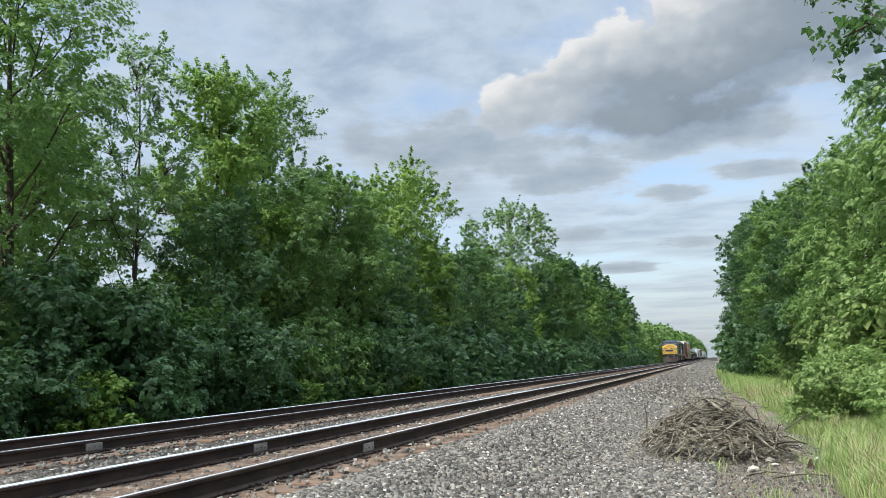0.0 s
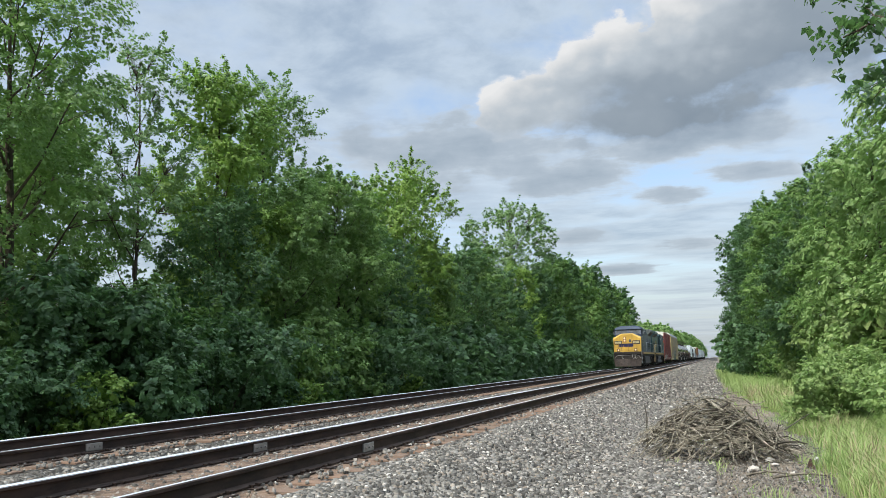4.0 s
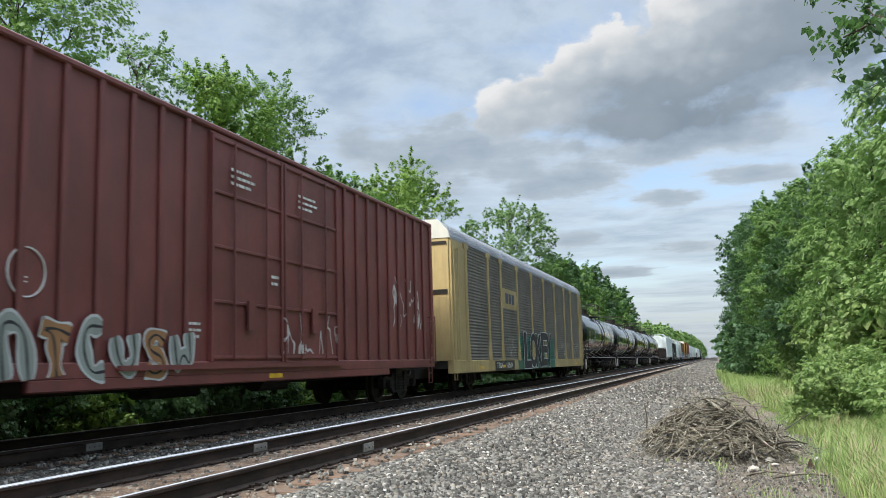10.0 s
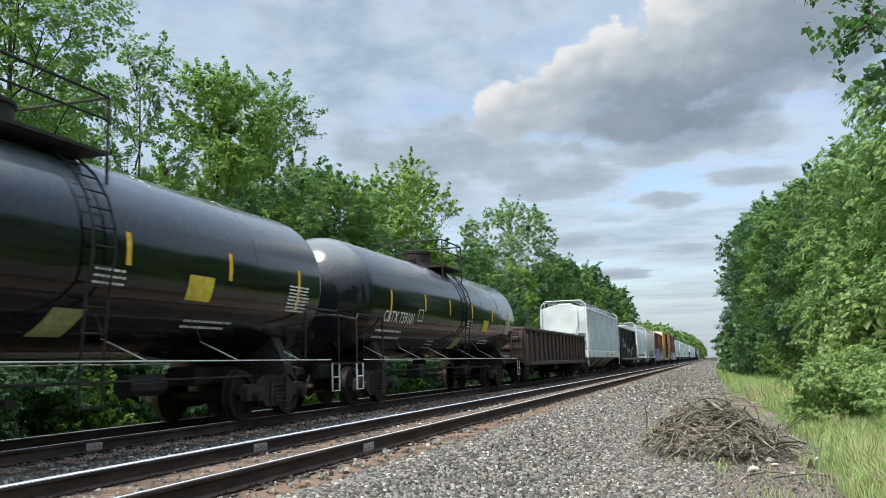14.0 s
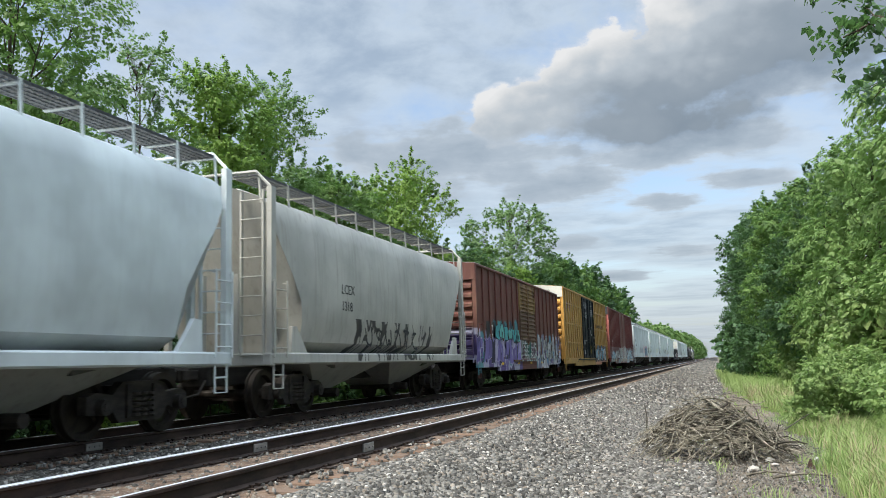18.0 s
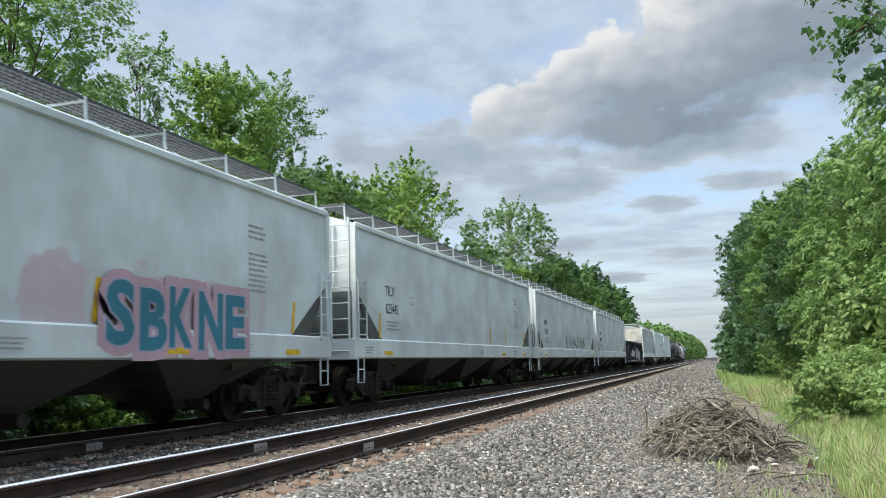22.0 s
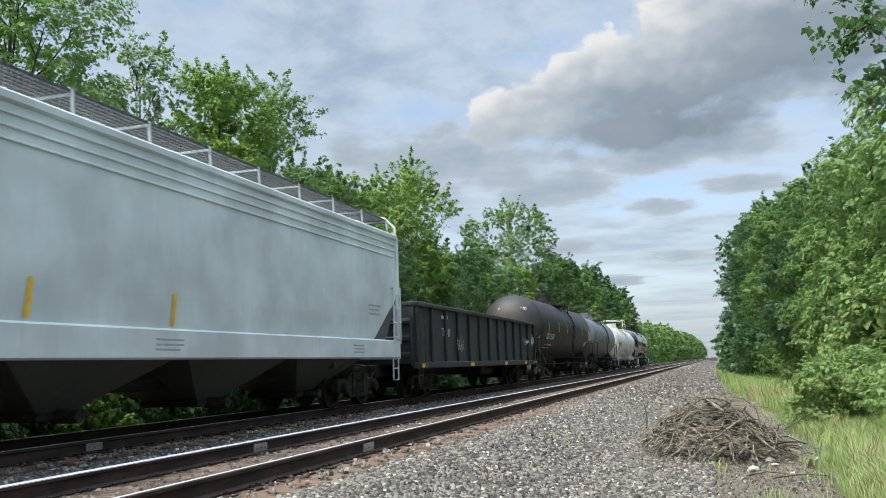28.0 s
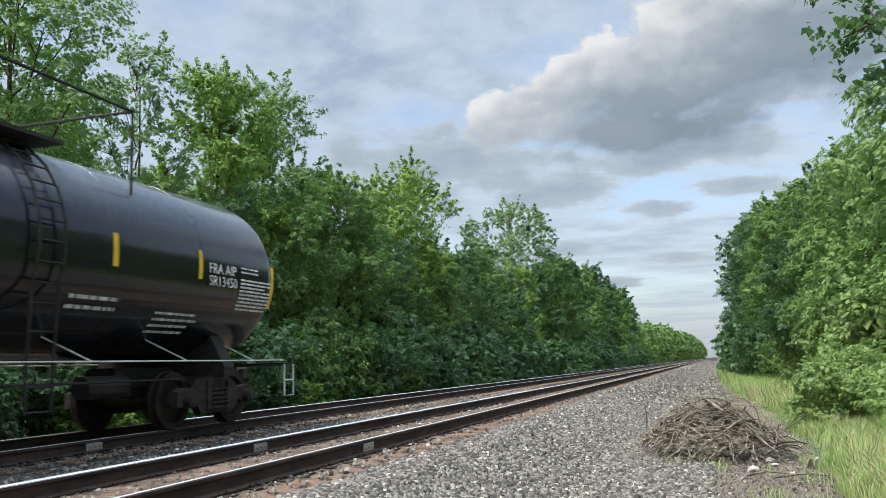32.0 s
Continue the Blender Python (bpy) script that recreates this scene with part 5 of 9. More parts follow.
# ---- box wagon ----
def boxcar(index, name, label, L, top, mat, door, end_mat=None, ribs=0.62, door_kind="plug", words=(), sill=0.75, door_mat=None, panel=None, roof_mat=None):
    w = thing(name, label, "box wagon", "wagons of the freight train")
    half, bl = L / 2, L / 2 - 0.92
    floor_z = 1.05
    d0, d1 = door
    g = Geo()
    g.box(-HALF + 0.06, HALF - 0.06, -bl + 0.06, bl - 0.06, floor_z, top - 0.10)
    body = part("body", g, mat, w)
    roof = Geo().prism_y([(-HALF + 0.02, top - 0.12), (HALF - 0.02, top - 0.12), (HALF - 0.02, top - 0.04), (0.0, top + 0.10), (-HALF + 0.02, top - 0.04)], -bl, bl)
    for i in range(int(bl * 2 / 0.95)):
        y = -bl + 0.5 + i * 0.95
        roof.prism_y([(-HALF + 0.02, top - 0.03), (HALF - 0.02, top - 0.03), (0.0, top + 0.125)], y, y + 0.09)
    part("roof", roof, roof_mat or M_ROOF, w)
    rib = Geo().box(HALF - 0.062, HALF, -0.055, 0.055, floor_z - 0.1, top - 0.12, 0.02).mesh("rib")
    rib.materials.append(mat)
    n = int((bl * 2 - 0.2) / ribs)
    for i in range(n + 1):
        y = -bl + 0.10 + i * (bl * 2 - 0.2) / n
        if d0 - 0.12 < y < d1 + 0.12:
            continue
        part("rib", rib, None, w, "", None, (0, y, 0))
        part("rib", rib, None, w, "", None, (-2 * HALF + 0.062, y, 0))
    part("top_rail", Geo().box(HALF - 0.09, HALF + 0.012, -bl, bl, top - 0.14, top - 0.05, 0.02), mat, w)
    part("side_sill", Geo().box(HALF - 0.10, HALF + 0.005, -bl, bl, sill + 0.10, floor_z + 0.02, 0.02).box(HALF - 0.10, HALF + 0.004, -bl * 0.62, bl * 0.62, sill - 0.05, sill + 0.12, 0.02), mat, w)
    part("side_sill", Geo().box(-HALF - 0.005, -HALF + 0.10, -bl, bl, sill + 0.10, floor_z + 0.02, 0.02), mat, w)
    part("underframe", Geo().box(-0.35, 0.35, -bl, bl, 0.62, floor_z, 0.03).box(-1.3, 1.3, -bl + 2.2, -bl + 2.6, 0.74, floor_z).box(-1.3, 1.3, bl - 2.6, bl - 2.2, 0.74, floor_z).box(-0.75, -0.25, -1.2, 0.4, 0.45, 0.9, 0.05).cyl((0.75, 0.6, 0.72), (0.75, 1.7, 0.72), 0.22, n=12), M_UNDER, w)
    # doors
    dm = door_mat or mat
    leaves = ((d0, (d0 + d1) / 2), ((d0 + d1) / 2, d1))
    for a, b in leaves:
        dr = part("door", Geo().box(HALF - 0.06, HALF - 0.015, a + 0.02, b - 0.02, floor_z - 0.02, top - 0.17), dm, w)
        for q in (a + 0.03, b - 0.10):
            part("door_post", Geo().box(HALF - 0.02, HALF + 0.035, q, q + 0.07, floor_z, top - 0.2, 0.012), dm, dr)
        if door_kind == "plug":
            for k in range(5):
                z = floor_z + 0.05 + k * (top - floor_z - 0.34) / 4
                part("door_rib", Geo().box(HALF - 0.02, HALF + 0.022, a + 0.10, b - 0.10, z, z + 0.06, 0.012), dm, dr)
        else:
            m = int((top - floor_z - 0.3) / 0.17)
            for k in range(m):
                z = floor_z + 0.08 + k * 0.17
                part("door_rib", Geo().prism_y([(HALF - 0.02, z), (HALF + 0.028, z + 0.035), (HALF + 0.028, z + 0.075), (HALF - 0.02, z + 0.11)], a + 0.10, b - 0.10), dm, dr)
        if door_kind == "plug":
            h = Geo()
            for q in (a + 0.28 * (b - a), a + 0.72 * (b - a)):
                h.cyl((HALF + 0.045, q, floor_z + 0.05), (HALF + 0.045, q, top - 0.25), 0.022, n=6)
            h.box(HALF + 0.03, HALF + 0.07, a + 0.45 * (b - a), a + 0.55 * (b - a), 1.6, 2.1)
            part("locking_bar", h, dm, dr)
        else:
            part("handle", Geo().box(HALF + 0.02, HALF + 0.06, a + 0.16, a + 0.22, 1.3, 2.0, 0.01), dm, dr)
    part("door_track", Geo().box(HALF - 0.02, HALF + 0.07, d0 - (d1 - d0) * 0.45, d1 + 0.1, floor_z - 0.10, floor_z - 0.03), dm, w)
    # corrugated end that faces the way the train goes, and the other
    em = end_mat or mat
    for sgn in (-1, 1):
        y = sgn * (bl - 0.06)
        m = 8
        prof = [(y - sgn * 0.02, top - 0.6), (y - sgn * 0.02, floor_z)]
        for k in range(m):
            z = floor_z + 0.10 + k * (top - 0.75 - floor_z) / m
            hh = (top - 0.75 - floor_z) / m * 0.74
            prof += [(y, z), (y + sgn * 0.09, z + hh * 0.3), (y + sgn * 0.09, z + hh * 0.7), (y, z + hh)]
        prof.append((y, top - 0.6))
        g = Geo().prism_x(prof, -HALF + 0.16, HALF - 0.16)
        for x in (-HALF, HALF - 0.14):
            part("corner_post", Geo().box(x, x + 0.14, min(y, y + sgn * 0.06), max(y, y + sgn * 0.06), floor_z, top - 0.1), em, w)
        e = part("end_wall", g, em, w)
        part("end_panel", Geo().prism_y([(-HALF + 0.03, top - 0.62), (HALF - 0.03, top - 0.62), (HALF - 0.03, top - 0.05), (0, top + 0.09), (-HALF + 0.03, top - 0.05)], min(y, y + sgn * 0.075), max(y, y + sgn * 0.075)), panel or em, w)
        end_ladder(w, em, y + sgn * 0.06, HALF - 0.62, HALF - 0.16, 0.95, 2.3, 4, sgn)
    ladder(w, mat, HALF, -bl + 0.08, -bl + 0.52, 0.95, 2.3, 4)
    ladder(w, mat, HALF, bl - 0.52, bl - 0.08, 0.95, 2.3, 4)
    step(w, mat, -bl + 0.30), step(w, mat, bl - 0.30)
    brake_wheel(w, em, -0.55, -bl - 0.12, 1.9)
    part("crossover_platform", Geo().box(-0.9, 0.9, -bl - 0.42, -bl, 1.02, 1.06).box(-0.9, 0.9, bl, bl + 0.42, 1.02, 1.06), M_UNDER, w)
    for yc in (-half + 2.75, half - 2.75):
        bogie(w, yc, index)
    couplers(w, half)
    return w


# ---- tank wagon ----
def tank(index, name, label, L, R, cz, mat, rail_mat, dome=None, ladder_mat=None, cap=None, saddle_mat=None, marks=True, long_cage=False, mark_mat=None, yo=0.0, marks_at=(-0.80, -0.46, -0.16, 0.16, 0.50, 0.82), end_rails=True):
    w = thing(name, label, "tank wagon", "wagons of the freight train")
    half = L / 2
    e = half - 0.75
    k = 9
    prof = [(-e, 0.04)] + [(-e + 0.80 * (1 - math.cos(math.pi / 2 * i / k)), R * math.sin(math.pi / 2 * i / k)) for i in range(1, k + 1)]
    full = prof + [(-y, r) for y, r in reversed(prof)]
    part("shell", Geo().lathe_y(full, 64, cz), mat, w, "", 35)
    for q in (-0.62, -0.3, 0.02, 0.34, 0.66):
        y = q * (e - 0.8)
        part("weld_seam", Geo().lathe_y([(y - 0.02, R - 0.01), (y - 0.012, R + 0.004), (y + 0.012, R + 0.004), (y + 0.02, R - 0.01)], 48, cz), mat, w, "", 35)
    # stub sills, bolsters, saddles
    for sgn in (-1, 1):
        g = Geo().box(-0.30, 0.30, min(sgn * (half - 0.6), sgn * (half - 4.2)), max(sgn * (half - 0.6), sgn * (half - 4.2)), 0.66, 1.0, 0.03)
        g.prism_y([(-1.30, 0.84), (1.30, 0.84), (1.30, 0.98), (1.02, cz - R * 0.72), (-1.02, cz - R * 0.72), (-1.30, 0.98)], sgn * (half - 2.55) - 0.16, sgn * (half - 2.55) + 0.16)
        part("bolster", g, saddle_mat or M_UNDER, w)
        part("end_platform", Geo().box(-1.42, 1.42, min(sgn * (half - 0.45), sgn * (half - 0.85)), max(sgn * (half - 0.45), sgn * (half - 0.85)), 0.98, 1.03), saddle_mat or M_UNDER, w)
        # end handrail with curved corners
        y0, y1 = sgn * (half - 0.5), sgn * (half - 2.1)
        g = Geo()
        for x in (1.44, -1.44):
            g.tube([(x, y0, 1.0), (x, y0, 2.02), (x, y0 - sgn * 0.10, 2.12), (x, y1 + sgn * 0.1, 2.12), (x, y1, 2.04), (x, y1, 1.0)], 0.022, 6)
        g.tube([(1.44, y0, 2.0), (0.9, y0, 2.12), (-0.9, y0, 2.12), (-1.44, y0, 2.0)], 0.022, 6)
        if end_rails:
            part("handrail", g, ladder_mat or M_UNDER, w)
        step(w, rail_mat, sgn * (half - 0.66), 1.44, 1.0, 0.42, 0.36)
    # sill pipe along the side and its stays
    g = Geo()
    g.cyl((1.44, -half + 0.9, 1.08), (1.44, half - 0.9, 1.08), 0.012, n=6)
    g.cyl((-1.44, -half + 0.9, 1.08), (-1.44, half - 0.9, 1.08), 0.012, n=6)
    part("side_rail", g, rail_mat, w)
    g = Geo()
    for q in (-0.72, -0.44, -0.15, 0.20, 0.48, 0.74):
        zz = 1.42
        xx = math.sqrt(max(0.05, R * R - (cz - zz) ** 2))
        part("stay", Geo().tube([(1.44, q * half, 1.08), (xx - 0.02, q * half - 0.32, zz)], 0.010, 5), rail_mat, w)
    # valve housing, platform, cage
    top = cz + R
    dm = dome or mat
    g = Geo().cyl((0, yo, top - 0.08), (0, yo, top + 0.10), 0.62, 0.58, n=20)
    g.cyl((0, yo, top + 0.10), (0, yo, top + 0.42), 0.46, n=20)
    g.cyl((0, yo, top + 0.42), (0, yo, top + 0.47), 0.49, n=20)
    g.cyl((0, yo - 0.85, top - 0.06), (0, yo - 0.85, top + 0.16), 0.26, n=14)
    g.cyl((0.1, yo + 0.8, top - 0.06), (0.1, yo + 0.8, top + 0.14), 0.10, n=10)
    part("valve_housing", g, dm, w, "", 40)
    part("top_platform", Geo().box(0.30, 1.22, yo - 0.95, yo + 1.15, top - 0.14, top - 0.09, 0.0).box(-1.22, -0.30, yo - 0.95, yo + 1.15, top - 0.14, top - 0.09), ladder_mat or M_UNDER, w)
    g = Geo()
    c0, c1 = (yo - 2.6, yo + 2.6) if long_cage else (yo - 0.95, yo + 1.15)
    for x in (1.18, -1.18):
        for y in (c0, c1):
            part("cage_rail", Geo().cyl((x, y, top - 0.55), (x, y, top + 0.72), 0.022, n=6), ladder_mat or M_UNDER, w)
        part("cage_rail", Geo().cyl((x, c0, top + 0.72), (x, c1, top + 0.72), 0.022, n=6), ladder_mat or M_UNDER, w)
        if not long_cage:
            part("cage_rail", Geo().cyl((x, c0, top + 0.38), (x, c1, top + 0.38), 0.018, n=6), ladder_mat or M_UNDER, w)
    for y in (c0, c1):
        part("cage_rail", Geo().cyl((-1.18, y, top + 0.72), (1.18, y, top + 0.72), 0.022, n=6), ladder_mat or M_UNDER, w)
    # ladder bent round the shell
    g = Geo()
    for y in (yo + 0.42, yo + 0.86):
        pts = [(1.42, y, 0.45), (1.42, y, 1.02)] + [((R + 0.09) * math.cos(a), y, cz + (R + 0.09) * math.sin(a)) for a in [radians(q) for q in (-20, -5, 10, 25, 40, 55)]]
        g.tube(pts, 0.02, 5)
    for i in range(9):
        a = radians(-20 + i * 9.5)
        g.cyl(((R + 0.09) * math.cos(a), yo + 0.42, cz + (R + 0.09) * math.sin(a)), ((R + 0.09) * math.cos(a), yo + 0.86, cz + (R + 0.09) * math.sin(a)), 0.014, n=5)
    for z in (0.48, 0.78, 1.1, 1.45, 1.8):
        g.cyl((1.42, yo + 0.42, z), (1.42, yo + 0.86, z), 0.014, n=5)
    part("ladder", g, ladder_mat or M_UNDER, w)
    part("outlet_valve", Geo().cyl((0, 0, cz - R + 0.05), (0, 0, 0.55), 0.22, n=12).box(-0.75, 0.75, -0.1, 0.1, 0.52, 0.62), M_UNDER, w)
    part("brake_gear", Geo().cyl((0.7, 2.2, 0.72), (0.7, 3.1, 0.72), 0.17, n=10).box(0.5, 0.9, -2.6, -2.1, 0.55, 0.95, 0.03).cyl((1.0, -half + 3.4, 0.80), (1.0, half - 3.4, 0.80), 0.02, n=5), M_UNDER, w)
    if marks:
        for q in marks_at:
            g = Geo()
            y = q * (e - 0.3)
            pts = [((R + 0.006) * math.cos(a), cz + (R + 0.006) * math.sin(a)) for a in [radians(v) for v in (-22, -14, -6, 2, 8)]] if abs(q) > 0.7 else [((R + 0.006) * math.cos(a), cz + (R + 0.006) * math.sin(a)) for a in [radians(v) for v in (-8, -2, 4, 10)]]
            for (xa, za), (xb, zb2) in zip(pts[:-1], pts[1:]):
                g.add([(xa, y - 0.055, za), (xa, y + 0.055, za), (xb, y + 0.055, zb2), (xb, y - 0.055, zb2)], [(0, 1, 2, 3)])
            part("reflector", g, mark_mat or M_MARK, w)
    for yc in (-half + 2.55, half - 2.55):
        bogie(w, yc, index)
    couplers(w, half)
    return w


def on_shell(g, R, cz, y0, y1, z0, z1, slant=0.0):
    """A small plate that follows the tank's side between two heights."""
    a0, a1 = math.asin((z0 - cz) / R), math.asin((z1 - cz) / R)
    r = R + 0.008
    n = 4
    pts = [a0 + (a1 - a0) * i / n for i in range(n + 1)]
    for i in range(n):
        s0, s1 = slant * i / n, slant * (i + 1) / n
        p, q = pts[i], pts[i + 1]
        g.add([(r * math.cos(p), y0 + s0, cz + r * math.sin(p)), (r * math.cos(p), y1 + s0, cz + r * math.sin(p)), (r * math.cos(q), y1 + s1, cz + r * math.sin(q)), (r * math.cos(q), y0 + s1, cz + r * math.sin(q))], [(0, 1, 2, 3)])
    return g


def shell_lines(g, R, cz, y0, y1, z, n, tall, pitch, seed=1):
    """Small print on a tank's side: short bars in lines, from the height z upwards."""
    rng = random.Random(seed)
    for i in range(n):
        a, end = y0, y0 + (y1 - y0) * rng.uniform(0.75, 1.0)
        while a < end:
            b = min(end, a + tall * rng.uniform(1.2, 4.5))
            on_shell(g, R, cz, a, b, z + i * pitch, z + i * pitch + tall)
            a = b + tall * 0.7
    return g


def shell_words(w, words, size, mat, y, z, R, cz, **k):
    """Lettering laid on a tank's side, tilted to lie on it."""
    a = math.asin((z + size * 0.35 - cz) / R)
    ob = letters(words, size, mat, w, 0, 0, 0, **k)
    m = Matrix.Translation((0, y, cz)) @ Matrix.Rotation(-a, 4, "Y") @ Matrix.Translation((R + 0.012, 0, -size * 0.35))
    ob.data.transform(m)
    return ob


# ---- open wagon ----
def gondola(index, name, label, L, top, mat, posts=13, bottom=0.95, slope_ends=False, load=None):
    w = thing(name, label, "open wagon", "wagons of the freight train")
    half, bl = L / 2, L / 2 - 0.7
    g = Geo()
    t = 0.06
    g.box(HALF - 0.16, HALF - 0.10, -bl, bl, bottom, top - 0.10)
    part("side_wall", g, mat, w)
    part("side_wall", Geo().box(-HALF + 0.10, -HALF + 0.16, -bl, bl, bottom, top - 0.10), mat, w)
    for sgn in (-1, 1):
        y = sgn * bl
        g = Geo()
        if slope_ends:
            g.prism_x([(y, top - 0.1), (y - sgn * 0.06, top - 0.1), (y - sgn * 0.66, bottom), (y - sgn * 0.60, bottom)], -HALF + 0.16, HALF - 0.16)
        else:
            g.box(-HALF + 0.16, HALF - 0.16, min(y, y - sgn * t), max(y, y - sgn * t), bottom, top - 0.1)
            m = max(3, int((top - bottom) / 0.45))
            for k in range(m):
                z = bottom + 0.1 + k * (top - bottom - 0.3) / m
                g.prism_x([(y, z), (y + sgn * 0.08, z + 0.07), (y + sgn * 0.08, z + 0.16), (y, z + 0.22)], -HALF + 0.14, HALF - 0.14)
        part("end_wall", g, mat, w)
        end_ladder(w, mat, y + sgn * 0.08, HALF - 0.62, HALF - 0.16, 0.9, min(top - 0.2, 2.3), 4, sgn)
    part("floor_plate", Geo().box(-HALF + 0.16, HALF - 0.16, -bl + 0.06, bl - 0.06, bottom + 0.04, bottom + 0.10), M_UNDER, w)
    part("top_chord", Geo().box(HALF - 0.18, HALF + 0.01, -bl, bl, top - 0.12, top, 0.02).box(-HALF - 0.01, -HALF + 0.18, -bl, bl, top - 0.12, top, 0.02).box(-HALF, HALF, -bl - 0.02, -bl + 0.14, top - 0.12, top - 0.002, 0.02).box(-HALF, HALF, bl - 0.14, bl + 0.02, top - 0.12, top - 0.002, 0.02), mat, w)
    part("side_sill", Geo().box(HALF - 0.16, HALF + 0.005, -bl, bl, bottom - 0.14, bottom + 0.04, 0.02).box(-HALF - 0.005, -HALF + 0.16, -bl, bl, bottom - 0.14, bottom + 0.04, 0.02), mat, w)
    post = Geo().box(HALF - 0.10, HALF - 0.004, -0.07, 0.07, bottom + 0.04, top - 0.12, 0.025).mesh("post")
    post.materials.append(mat)
    for i in range(posts + 1):
        y = -bl + 0.10 + i * (bl * 2 - 0.2) / posts
        part("post", post, None, w, "", None, (0, y, 0))
        part("post", post, None, w, "", None, (-2 * HALF + 0.104, y, 0))
    part("underframe", Geo().box(-0.35, 0.35, -half + 0.5, half - 0.5, 0.60, bottom, 0.03).box(-1.2, 1.2, -0.4, 0.4, 0.55, bottom, 0.04).cyl((0.8, 1.0, 0.68), (0.8, 2.0, 0.68), 0.2, n=10), M_UNDER, w)
    ladder(w, mat, HALF, -bl + 0.08, -bl + 0.5, 0.8, min(top - 0.3, 2.3), 4)
    ladder(w, mat, HALF, bl - 0.5, bl - 0.08, 0.8, min(top - 0.3, 2.3), 4)
    step(w, mat, -bl + 0.3, HALF - 0.04, 0.85), step(w, mat, bl - 0.3, HALF - 0.04, 0.85)
    for yc in (-half + 2.5, half - 2.5):
        bogie(w, yc, index)
    couplers(w, half)
    return w


# ---- covered hopper ----
def hopper(index, name, label, L, side_top, roof_top, mat, dark, bays=4, lines=0, rounded=False, walk_mat=None, hoop=False, sill=(1.10, 1.56), frame_mat=None, dark_end=True, rim_mat=None):
    w = thing(name, label, "hopper wagon", "wagons of the freight train")
    half, bl = L / 2, L / 2 - 0.7
    fm = frame_mat or mat
    s0, s1 = sill
    W = HALF - 0.03
    if rounded:
        W2 = HALF - 0.02
        half_ring = [(1.02, s1 + 0.01), (W2 - 0.14, s1 + 0.22), (W2 - 0.05, s1 + 0.55), (W2, s1 + 1.0), (W2, s1 + 1.5), (W2 - 0.015, s1 + 2.0), (W2 - 0.05, s1 + 2.45), (W2 - 0.13, side_top - 0.02), (W2 - 0.30, side_top + 0.12), (0.55, roof_top)]
        ring = half_ring + [(-x, z) for x, z in reversed(half_ring)]

        def run(z):
            q = max(0.0, min(1.0, (3.95 - z) / 2.1))
            return bl - 0.10 - 1.25 * q * q * (3 - 2 * q)
        g = Geo().loft([[(x, -run(z), z) for x, z in ring], [(x, run(z), z) for x, z in ring]])
        part("shell", g, mat, w, "", 40)
        for sgn in (-1, 1):
            y = sgn * (bl - 1.15)
            part("gusset", Geo().prism_x([(y - 0.35 * sgn, s1 - 0.02), (y + 0.35 * sgn, s1 - 0.02), (y + 0.30 * sgn, s1 + 0.50), (y + 0.12 * sgn, s1 + 0.52)], HALF - 0.10, HALF - 0.02), fm, w)
            part("slope_sheet", Geo().prism_x([(sgn * (bl - 0.22), 3.7), (sgn * (bl - 0.28), 3.7), (sgn * (bl - 1.5), s1), (sgn * (bl - 1.44), s1)], -0.9, 0.9), fm, w)
    else:
        # side sheets lean out a little to the top; the ends slope in below
        prof = [(-W + 0.02, s1 - 0.05), (W - 0.02, s1 - 0.05), (W, s1 + 0.5), (W, side_top), (W - 0.10, side_top + 0.10), (0.55, roof_top), (-0.55, roof_top), (-W + 0.10, side_top + 0.10), (-W, side_top), (-W, s1 + 0.5)]
        z_s = s1 + (side_top - s1) * 0.42
        e0 = bl - 0.10
        def cut(y, k):
            out = []
            for x, z in prof:
                zz = max(z, z_s) if k else z
                out.append((x, y, zz))
            return out
        g = Geo()
        lower = bl - 1.65
        rings = [cut(-e0, True), cut(-lower, False), cut(lower, False), cut(e0, True)]
        g.loft(rings)
        part("body", g, mat, w)
    # side sill and posts at the corners
    part("side_sill", Geo().box(HALF - 0.14, HALF + 0.015, -bl, bl, s0, s1, 0.03).box(-HALF - 0.015, -HALF + 0.14, -bl, bl, s0, s1, 0.03), fm, w)
    g = Geo()
    for sgn in (-1, 1):
        y = sgn * (bl - 0.08)
        for x in (HALF - 0.10, -HALF + 0.0):
            part("corner_post", Geo().box(x, x + 0.10, y - 0.09, y + 0.09, s1, side_top + (0.28 if rounded else 0.02)), fm, w)
    for sgn in (-1, 1):
        y = sgn * (bl - 0.06)
        part("end_sill", Geo().box(-HALF, HALF, y - 0.10, y + 0.10, s0 - 0.02, s1, 0.02), fm, w)
    # end slope sheet and its open frame
    for sgn in (-1, 1):
        y = sgn * bl
        z_s = s1 + (side_top - s1) * 0.42
        if not rounded:
            g = Geo().prism_x([(y - sgn * 0.10, z_s), (y - sgn * 0.16, z_s), (y - sgn * 1.72, s1 - 0.02), (y - sgn * 1.66, s1 - 0.02)], -W + 0.02, W - 0.02)
            part("slope_sheet", g, dark if dark_end else mat, w)
            g = Geo().prism_x([(y - sgn * 0.12, z_s), (y - sgn * 0.9, s1), (y - sgn * 1.66, s1)], W - 0.035, W - 0.005)
            part("end_web", g, dark if dark_end else mat, w)
        g = Geo()
        for x in (-0.75, 0.0, 0.75):
            g.box(x - 0.05, x + 0.05, min(y, y - sgn * 0.12), max(y, y - sgn * 0.12), s1, z_s + 0.3)
        part("end_post", g, fm, w)
        end_ladder(w, fm, y, HALF - 0.62, HALF - 0.16, s0, side_top + 0.2, 9, sgn)
